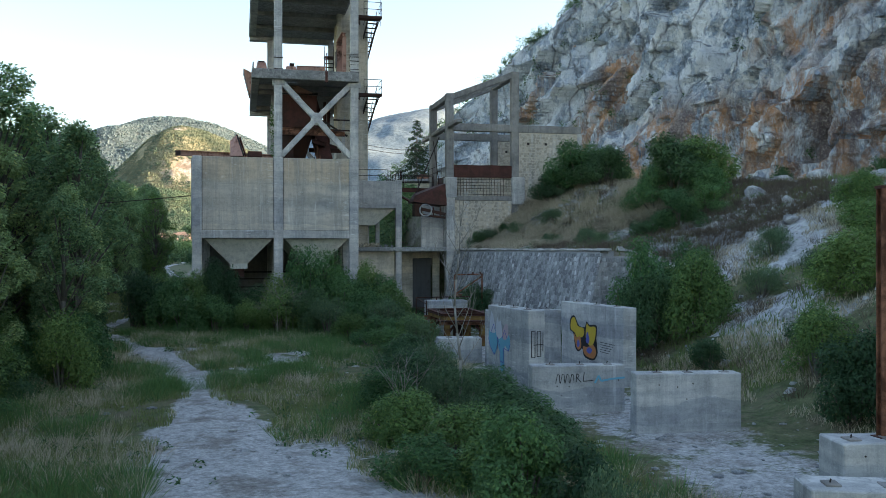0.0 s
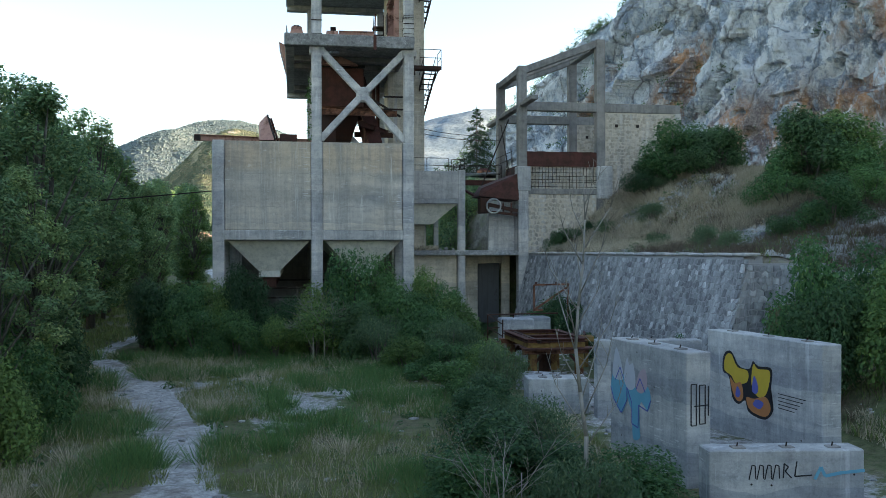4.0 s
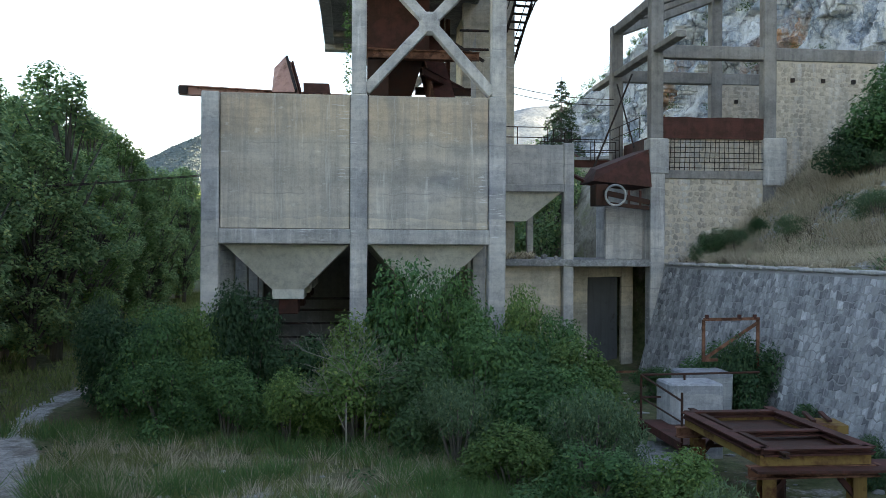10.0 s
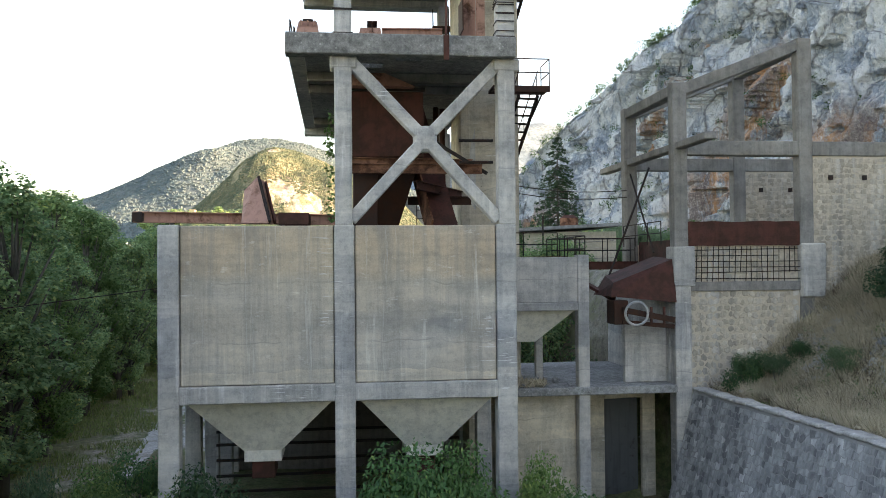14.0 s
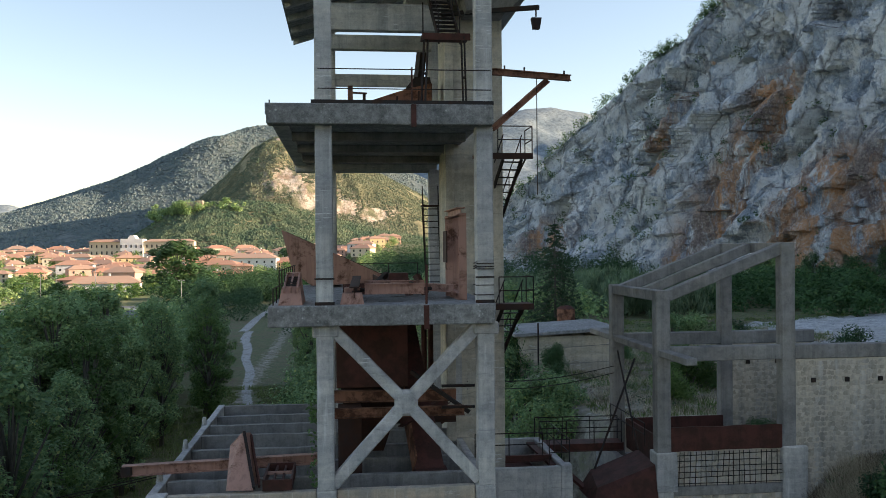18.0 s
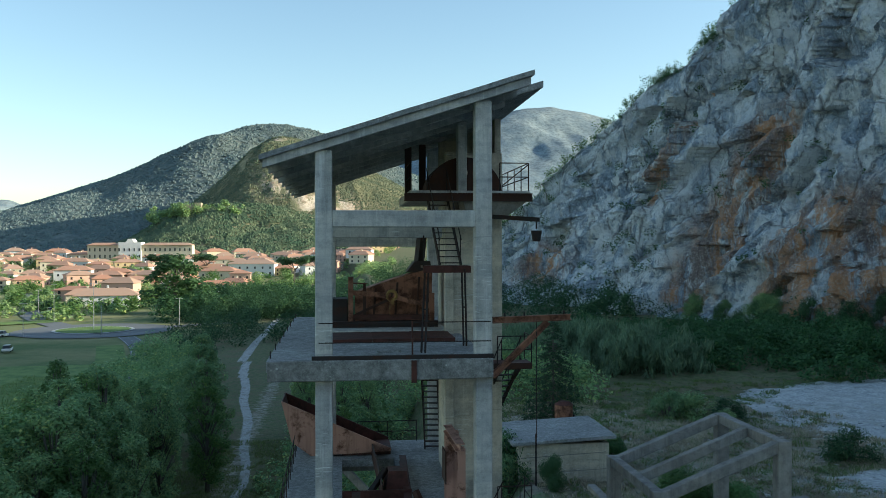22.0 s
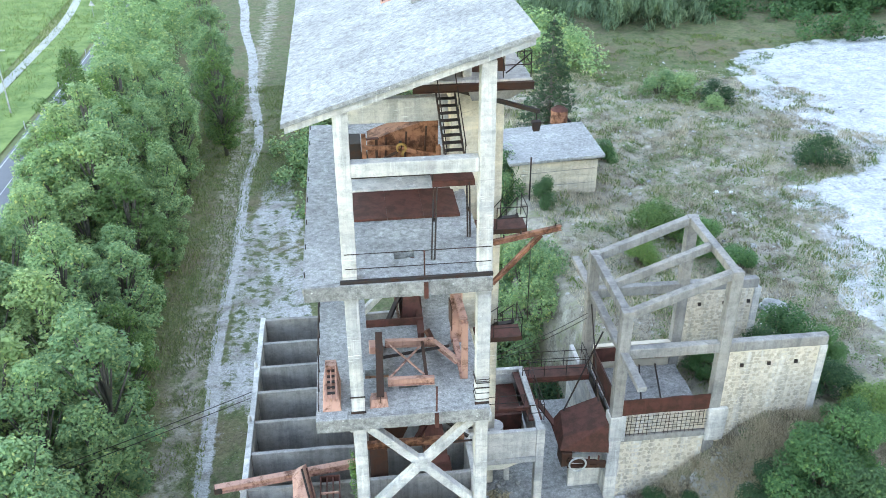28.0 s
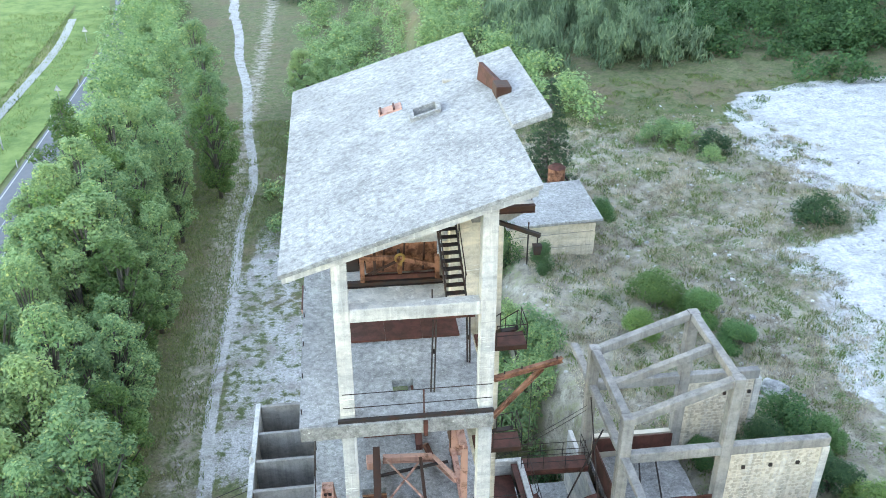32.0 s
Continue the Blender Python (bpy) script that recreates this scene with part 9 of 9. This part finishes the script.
ROAD = bend([(-30, -60), (-31, 0), (-32.2, 60), (-32.5, 120), (-32.8, 150), (-33.6, 185), (-38, 225), (-48, 268), (-58, 297)])
ribbon("road", ROAD, -2.6, 2.6, -0.82, "asphalt", "two-lane asphalt road beside the trees", "road")
for o in (-2.25, 2.15):
    ribbon("road_marking", ROAD, o - 0.07, o + 0.07, -0.81, "road_paint", "white edge line on the road", "road marking")
for i in range(0, len(ROAD) - 1, 2):
    ribbon("road_marking", [ROAD[i], ROAD[i + 1]], -0.05, 0.05, -0.81, "road_paint", "white centre dash on the road", "road marking")
ribbon("meadow_strip", bend([(-38.9, -60), (-38.9, 60), (-39.3, 120), (-39.8, 180), (-45.5, 228), (-57, 275)]), -3.6, 3.2, -0.845, "meadow", "bright green verge beside the road", "verge")
ribbon("ditch_water", bend([(-43.6, -40), (-43.4, 60), (-43.7, 160), (-44.2, 192), (-46.5, 214)]), -0.75, 0.75, -0.80, "water", "narrow ditch of still water in the meadow", "water")
ribbon("meadow_field", bend([(-72, -60), (-72, 60), (-72, 160), (-76, 235)]), -26, 26.5, -0.865, "meadow", "green field beyond the ditch", "field")


def disc(name, x, y, r0, r1, z, mat, label, category, n=40):
    a = np.linspace(0, 2 * math.pi, n)
    A, R = np.meshgrid(a, np.array([r0, r1]))
    return tagged(link_mesh(name, grid_mesh(name, x + R * np.cos(A), y + R * np.sin(A), np.full_like(A, z)), M[mat]), label, category, kind="structure")


RC = (-73.0, 318.0)
disc("road", *RC, 0.2, 24, -0.78, "asphalt", "asphalt ring of the roundabout", "road")
disc("kerb_ring", *RC, 11.2, 12.2, -0.60, "road_paint", "pale kerb round the traffic island", "kerb")
disc("traffic_island", *RC, 0.1, 11.2, -0.55, "meadow", "green traffic island", "island")
ribbon("road", bend([(-86, 332), (-104, 362), (-122, 405), (-140, 470), (-175, 560)]), -4, 4, -0.77, "asphalt", "asphalt road into the town", "road")
ribbon("road", bend([(-92, 308), (-130, 296), (-200, 290)]), -4, 4, -0.76, "asphalt", "asphalt side road", "road")
ribbon("road", bend([(-54, 326), (-20, 345), (30, 350)]), -3.5, 3.5, -0.76, "asphalt", "asphalt side road", "road")
ribbon("verge", bend([(-140, 330), (-112, 345), (-96, 355)]), -6, 6, -0.7, "meadow", "green verge by the junction", "verge")

WALLC = {"white_render": (0.74, 0.73, 0.72), "cream_render": (0.66, 0.58, 0.45), "pink_render": (0.66, 0.42, 0.33), "ochre_render": (0.64, 0.48, 0.28), "castle_stone": (0.40, 0.33, 0.25)}
for nm, c in WALLC.items():
    k = N(nm, 0.85)
    M[nm] = k.colour(k.mix(k.math("MULTIPLY", k.noise(0.4, 4), 0.5), c, tuple(x * 0.7 for x in c))).m
k = N("terracotta", 0.85)
M["terracotta"] = k.colour(k.mix(k.math("ADD", k.math("MULTIPLY", k.rand(), 0.7), k.math("MULTIPLY", k.noise(0.8, 5), 0.4)), (0.46, 0.21, 0.135), (0.42, 0.29, 0.22))).m
k = N("dark_glass", 0.2)
M["pane"] = k.colour((0.035, 0.04, 0.045)).m
WINDOW = {}


def house(x, y, w, d, h, wall, turn=0.0, rise=2.2, label="", windows=(3, 2), z0=-1.0, group="houses of the town"):
    t = thing("house", label, "house", (0, 0, 0), group)
    part("wall", cuboid(-w / 2, w / 2, -d / 2, d / 2, 0, h, 0.0), M[wall], t)
    e = 0.7
    bm = bmesh.new()
    a = [(-w / 2 - e, -d / 2 - e, h), (w / 2 + e, -d / 2 - e, h), (w / 2 + e, d / 2 + e, h), (-w / 2 - e, d / 2 + e, h)]
    r = min(d / 2, w / 2) * 0.8
    b = [(-w / 2 + r, 0, h + rise), (w / 2 - r, 0, h + rise)]
    solid(bm, [(p[0], p[1], p[2] - 0.25) for p in a] + a + b, ((0, 3, 2, 1), (0, 1, 5, 4), (1, 2, 6, 5), (2, 3, 7, 6), (3, 0, 4, 7), (4, 5, 9, 8), (5, 6, 9), (6, 7, 8, 9), (7, 4, 8)))
    part("roof", bm, M["terracotta"], t, "terracotta tiled roof")
    key = "w"
    if key not in WINDOW:
        bm = cuboid(-0.5, 0.5, -0.06, 0.06, 0, 1.5, 0.0)
        WINDOW[key] = bpy.data.meshes.new("window")
        bm.to_mesh(WINDOW[key])
        bm.free()
        WINDOW[key].materials.append(M["pane"])
    for i in range(windows[0]):
        for j in range(windows[1]):
            ob = new("window", WINDOW[key])
            ob.parent = t
            ob.location = (-w / 2 + w * (i + 0.5) / windows[0], -d / 2 - 0.02, 1.0 + j * (h - 0.6) / windows[1])
            ob.scale = (1.2, 1, 1.05)
    for i in range(2):
        for sx in (-1, 1):
            ob = new("window", WINDOW[key])
            ob.parent = t
            ob.location = (sx * (w / 2 + 0.02), -d / 4 + i * d / 2, 1.0)
            ob.rotation_euler = (0, 0, math.pi / 2)
    c = part("chimney", cuboid(-0.5, 0.4, 0.5, 1.3, h + 0.3, h + rise + 1.0), M[wall], t)
    t.matrix_world = Matrix.Translation((x, y, z0)) @ Matrix.Rotation(turn, 4, "Z")
    return t


def town():
    rng = np.random.default_rng(33)
    house(-180, 664, 24, 14, 10, "white_render", 0.12, 3.0, "white rendered house with hipped terracotta roof", (4, 2))
    house(-146, 622, 20, 12, 8, "pink_render", -0.1, 2.4, "pink rendered house with terracotta roof", (4, 2))
    house(-126, 628, 18, 12, 8, "pink_render", 0.1, 2.4, "pink rendered house with terracotta roof", (4, 2))
    house(-98, 432, 26, 12, 5.2, "white_render", 0.15, 3.0, "low white house with brown tiled roof", (4, 1))
    house(-112, 452, 18, 10, 4.6, "cream_render", 0.2, 2.6, "low cream house with red tiled roof", (3, 1))
    house(-80, 660, 26, 16, 9, "cream_render", -0.2, 3.0, "cream farmhouse with weathered roof", (4, 2))
    house(-62, 705, 34, 16, 13, "white_render", -0.1, 3.0, "white apartment house with terracotta roof", (6, 3))
    house(-106, 720, 26, 14, 11, "white_render", 0.05, 2.8, "white apartment house with terracotta roof", (5, 3))
    house(-141, 330, 18, 10, 6, "white_render", 0.5, 2.0, "white house with dark roof beside the junction", (3, 2))
    house(-138, 372, 15, 10, 6.4, "cream_render", 0.35, 2.2, "cream house with terracotta roof by the junction", (3, 2))
    house(-158, 398, 16, 11, 6.8, "white_render", -0.2, 2.2, "white house with terracotta roof by the junction", (3, 2))
    house(-97, 268, 12, 8, 3.2, "white_render", 0.3, 0.8, "low white kiosk by the road", (2, 1))
    names = list(WALLC)[:4]
    labels = {"white_render": "white rendered town house with terracotta roof", "cream_render": "cream rendered town house with terracotta roof", "pink_render": "pink rendered town house with terracotta roof", "ochre_render": "ochre rendered town house with terracotta roof"}
    placed = [(-220, 812), (-190, 812), (-160, 812), (-130, 812), (-180, 664), (-146, 622), (-126, 628), (-98, 432), (-112, 452), (-80, 660), (-62, 705), (-106, 720)]
    n = 0
    while n < 34:
        y = rng.uniform(470, 700)
        x = 4 + rng.uniform(-0.43, -0.07) * (y - 32)
        if any(abs(x - a) < 20 and abs(y - b) < 18 for a, b in placed) or (y < 580 and x < -125) or (y < 520 and x > -70):
            n += 0.1
            continue
        placed.append((x, y))
        w = names[int(rng.integers(0, 4))]
        house(x, y, rng.uniform(13, 20), rng.uniform(9, 13), rng.uniform(5, 9), w, rng.uniform(-0.5, 0.5), rng.uniform(1.8, 2.8), labels[w], (3, 2))
        n += 1
    n = 0
    while n < 190:
        y = rng.uniform(690, 905)
        az = rng.uniform(-0.44, 0.02 + 0.05 * (y - 640) / 320)
        x = 4 + az * (y - 32)
        if any(abs(x - a) < 19 and abs(y - b) < 16 for a, b in placed):
            n += 0.1
            continue
        placed.append((x, y))
        w = names[int(rng.integers(0, 4))]
        house(x, y, rng.uniform(12, 21), rng.uniform(9, 13), rng.uniform(5, 9.5), w, rng.uniform(-0.5, 0.5), rng.uniform(2, 3.2), labels[w], (3, 2), gz(x, y) - 0.6)
        n += 1
    # long institution above the roofs
    k = Kit("long_villa", "long cream public building with a raised centre", "building", (-195, 820, 0))
    vx = lambda a: -213 + a * 0.645
    k.p("wing", cuboid(vx(0), vx(41), 815, 828, 0, 26.0, 0.0), "cream_render")
    k.p("centre", cuboid(vx(41), vx(70), 812, 828, 0, 28.5, 0.0), "white_render")
    k.p("wing", cuboid(vx(70), vx(136), 815, 828, 0, 26.0, 0.0), "cream_render")
    k.p("gable", frustum((vx(50), vx(61), 813, 826, 28.5), (vx(53), vx(58), 813, 826, 31.5)), "white_render")
    for a, b in ((-1, 41), (70, 137)):
        k.p("roof", frustum((vx(a), vx(b), 813, 830, 26.0), (vx(a + 8), vx(b - 8), 820, 823, 28.2)), "terracotta", "terracotta tiled roof")
    for i in range(21):
        for j in range(3):
            a = 3 + i * 6.5
            ob = new("window", WINDOW["w"])
            ob.parent, ob.matrix_parent_inverse = k.t, k.inv
            ob.location, ob.scale = (vx(a), 814.9 if not 40 < a < 71 else 811.9, 9.5 + j * 5.6), (1.1, 1, 1.8)
    # castle on its spur
    c = Kit("castle", "crenellated tan stone castle on the wooded spur", "castle", (-157, 992, 54))
    c.p("keep", cuboid(-167, -150, 985, 1000, 44, 67, 0.0), "castle_stone")
    c.p("tower", cuboid(-150, -144, 984, 996, 44, 71, 0.0), "castle_stone")
    for i in range(7):
        c.p("merlon", cuboid(-167 + i * 2.5, -165.6 + i * 2.5, 985, 987, 67, 69, 0.0), "castle_stone")
    for i in range(5):
        c.p("opening", cuboid(-165.5 + i * 3.1, -164.0 + i * 3.1, 984.7, 985.3, 57, 63, 0.0), "pane")
    # trees of the town
    def mass(name, label, leaf, spots, n, size):
        cs, rs = [], []
        for x, y, r, h, z in spots:
            for j in range(8):
                an, f = rng.uniform(0, 6.28), rng.uniform(0.15, 1)
                rr = r * math.sqrt(max(0, 1 - f * f * 0.85)) * rng.uniform(0.3, 1)
                cs.append((x + math.cos(an) * rr, y + math.sin(an) * rr, z + f * h * 0.9))
                rs.append(r * rng.uniform(0.35, 0.5))
        tagged(link_mesh(name, polys(name, leaves(cs, rs, n, size, rng), 4), M[leaf]), label, "trees", kind="stuff")
    def spot(y0, y1, a0, a1, r0, r1):
        y = rng.uniform(y0, y1)
        r = rng.uniform(r0, r1)
        x = 4 + rng.uniform(a0, a1) * (y - 32)
        return (x, y, r, r * rng.uniform(1.0, 1.6), gz(x, y) - 0.5)
    mass("town_trees", "green and yellowing trees between the houses", "leaf_lime", [spot(440, 860, -0.44, -0.02, 2.4, 6) for _ in range(260)] + [(rng.uniform(-190, -80), rng.uniform(352, 430), rng.uniform(2, 4.2), rng.uniform(3, 8), -1) for _ in range(40)], 80000, 0.6)
    mass("town_trees", "dark green trees between the houses", "leaf_poplar", [spot(440, 880, -0.44, 0.06, 2.4, 6) for _ in range(270)] + [(rng.uniform(-170, -78), rng.uniform(345, 440), rng.uniform(1.6, 3.6), rng.uniform(2, 6), -1) for _ in range(46)], 90000, 0.6)
    mass("roadside_scrub", "dark scrub round the junction", "leaf_dark", [(rng.uniform(-60, -10), rng.uniform(345, 460), rng.uniform(4, 7), rng.uniform(5, 10), -1) for _ in range(70)] + [(rng.uniform(-130, -75), rng.uniform(405, 425), rng.uniform(2, 4), rng.uniform(3, 5), -1) for _ in range(16)], 40000, 0.55)
    mass("castle_wood", "wooded crown of the castle spur", "leaf_poplar", [(rng.uniform(-200, -100), rng.uniform(975, 1005), rng.uniform(5, 9), rng.uniform(10, 18), rng.uniform(42, 58)) for _ in range(60)], 24000, 1.1)
    tm = tree_meshes(77, 9.0, 3.4, 4200, 0.28, "round")
    t = make_tree(tm, "leaf_dark", (0, 0, 0), (1, 1, 1), 0, "tree", "large dark spreading tree by the junction", "tree")
    t.matrix_world = Matrix.Translation((-61, 388, -1)) @ Matrix.Diagonal((3.4, 3.0, 2.5, 1))
    for x, y in ((-24, 560), (-12, 590), (-128, 690), (-96, 700)):
        rngp = np.random.default_rng(int(abs(x)))
        t = thing("umbrella_pine", "umbrella pine with a flat dark crown", "tree", (0, 0, 0), "umbrella pines")
        link_mesh("trunk", limb_mesh([((0, 0, 0), (0.5, 0, 11), 0.4, 0.25)] + [((0.5, 0, 10), (math.cos(a) * 5, math.sin(a) * 5, 14), 0.2, 0.08) for a in np.linspace(0, 5.5, 7)], "trunk"), M["bark"], t)
        cs = [(rngp.uniform(-6, 6), rngp.uniform(-6, 6), 14.5 + rngp.uniform(-1, 1.5)) for _ in range(26)]
        link_mesh("crown", polys("crown", leaves(cs, [2.4] * 26, 2200, 0.6, rngp, 0.5), 4), M["leaf_pine"], t)
        t.matrix_world = Matrix.Translation((x, y, -1)) @ Matrix.Diagonal((1.3, 1.3, 1.2, 1))
    # parked cars by the junction
    for x, y, turn, mat, lab in ((-95, 301, 1.4, "white_render", "white estate car on the road by the junction"), (-112, 399, 0.3, "block", "grey car on the road into the town"), (-79, 263, 0.2, "white_render", "white van beside the kiosk")):
        t = thing("car", lab, "car", (0, 0, 0), "cars by the junction")
        bm = cuboid(-0.9, 0.9, -2.1, 2.1, 0.28, 0.85, 0.1)
        part("body", bm, M[mat], t)
        part("cabin", frustum((-0.82, 0.82, -1.6, 1.2, 0.84), (-0.65, 0.65, -1.3, 0.5, 1.5)), M["pane"], t, "dark glazed cabin")
        part("car_roof", cuboid(-0.64, 0.64, -1.28, 0.48, 1.5, 1.54, 0.01), M[mat], t)
        for wx in (-0.82, 0.82):
            for wy in (-1.35, 1.35):
                part("wheel", rod((wx - 0.1, wy, 0.32), (wx + 0.1, wy, 0.32), 0.32, 12), M["pane"], t)
        t.matrix_world = Matrix.Translation((x, y, -0.76)) @ Matrix.Rotation(turn, 4, "Z") @ Matrix.Diagonal((1.15, 1.15, 1.15, 1))
    # street furniture
    for x, y, h in ((-73, 318, 15), (-66, 300, 10), (-95, 350, 10), (-110, 380, 10), (-50, 336, 9), (-39.2, 146, 8.5), (-120, 430, 10), (-88, 300, 10)):
        k = Kit("street_lamp", "slender grey steel street lamp", "street lamp", (x, y, -1), "street lamps")
        k.p("pole", rod((x, y, -1), (x, y, h - 1), 0.12, 8, 0.07), "block")
        k.p("arm", bar((x - 0.8, y, h - 1), (x + 0.8, y, h - 1), 0.1, 0.08), "block")
        k.p("head", cuboid(x + 0.5, x + 1.2, y - 0.15, y + 0.15, h - 1.15, h - 1.02), "block")
        k.p("head", cuboid(x - 1.2, x - 0.5, y - 0.15, y + 0.15, h - 1.15, h - 1.02), "block")
    for x, y in ((-36.2, 163.0), (-39.8, 196)):
        k = Kit("road_sign", "triangular road sign seen from behind on a grey pole", "road sign", (x, y, -1))
        k.p("pole", rod((x, y, -1), (x, y, 1.6), 0.04, 6), "block")
        bm = bmesh.new()
        v = [bm.verts.new(q) for q in ((x - 0.55, y - 0.03, 1.2), (x + 0.55, y - 0.03, 1.2), (x, y - 0.03, 2.15), (x - 0.55, y, 1.2), (x + 0.55, y, 1.2), (x, y, 2.15))]
        for f in ((0, 1, 2), (5, 4, 3), (0, 3, 4, 1), (1, 4, 5, 2), (2, 5, 3, 0)):
            bm.faces.new([v[i] for i in f])
        k.p("plate", bm, "block", "grey metal back of the sign")
    for i in range(7):
        y = 108 + i * 16
        p = part("marker_post", cuboid(-35.75, -35.63, y, y + 0.08, -1.0, 0.05, 0.01), M["road_paint"])
        tagged(p, "white roadside marker post", "marker post", "marker posts")


town()


def cliff_plants():
    S, V, X, Y, Z = CLIFF
    rng = np.random.default_rng(41)
    cs, rs = [], []
    si = np.argmin(np.abs(S[0] - 120))
    cols = S.shape[1]
    for _ in range(420):
        i, j = int(rng.integers(10, 228)), int(rng.integers(si, cols))
        if vnoise(np.array(S[0][j]), np.array(Z[i, j]), 0.05, 61, 3) < 0.52:
            continue
        r = rng.uniform(0.7, 2.0)
        for q in range(4):
            cs.append((X[i, j] - r * 0.3 + rng.normal() * r * 0.5, Y[i, j] + rng.normal() * r * 0.6, Z[i, j] + rng.uniform(0, 1) * r))
            rs.append(r * 0.55)
    for _ in range(1500):
        j = int(rng.integers(si, cols))
        i = int(rng.integers(222, 242))
        r = rng.uniform(0.9, 2.6)
        for q in range(3):
            cs.append((X[i, j] + rng.normal() * r * 0.5, Y[i, j] + rng.normal() * r * 0.5, Z[i, j] + rng.uniform(0.1, 1.3) * r))
            rs.append(r * 0.5)
    me = polys("cliff_shrubs", leaves(cs, rs, 95000, 0.26, rng), 4)
    tagged(link_mesh("cliff_shrubs", me, M["leaf_dark"]), "dark shrubs clinging to the cliff and its rim", "shrubs", kind="stuff")
    for y in (208, 216, 233, 240, 226):
        j = int(np.argmin(np.abs(S[0] - y)))
        x, z = X[229, j], Z[229, j]
        t = thing("fir_tree", "small dark conifer on the cliff rim", "tree", (0, 0, 0), "conifers on the rim")
        c2 = [(0, 0, 0.8 + q * 0.55) for q in range(9)]
        r2 = [1.3 * (1 - q / 9.5) + 0.1 for q in range(9)]
        link_mesh("trunk", limb_mesh([((0, 0, -0.5), (0, 0, 5.5), 0.12, 0.03)], "trunk", 5), M["bark"], t)
        link_mesh("crown", polys("crown", leaves(c2, r2, 900, 0.22, rng, 0.5), 4), M["leaf_pine"], t)
        t.location = (x + 1, Y[229, j], z - 0.2)
    # brush along the cliff foot
    gb = "brush at the cliff foot"
    for _ in range(46):
        y = rng.uniform(118, 235)
        j = int(np.argmin(np.abs(S[0] - y)))
        i = int(rng.integers(2, 16))
        bush("far", "leaf_dark", float(X[i, j]) - 1.5, float(Y[i, j]), rng.uniform(1.6, 3.6), rng.uniform(2.0, 5.0), "shrub", "dark brush at the foot of the cliff", gb, z=float(Z[i, j]) - 0.4)


cliff_plants()
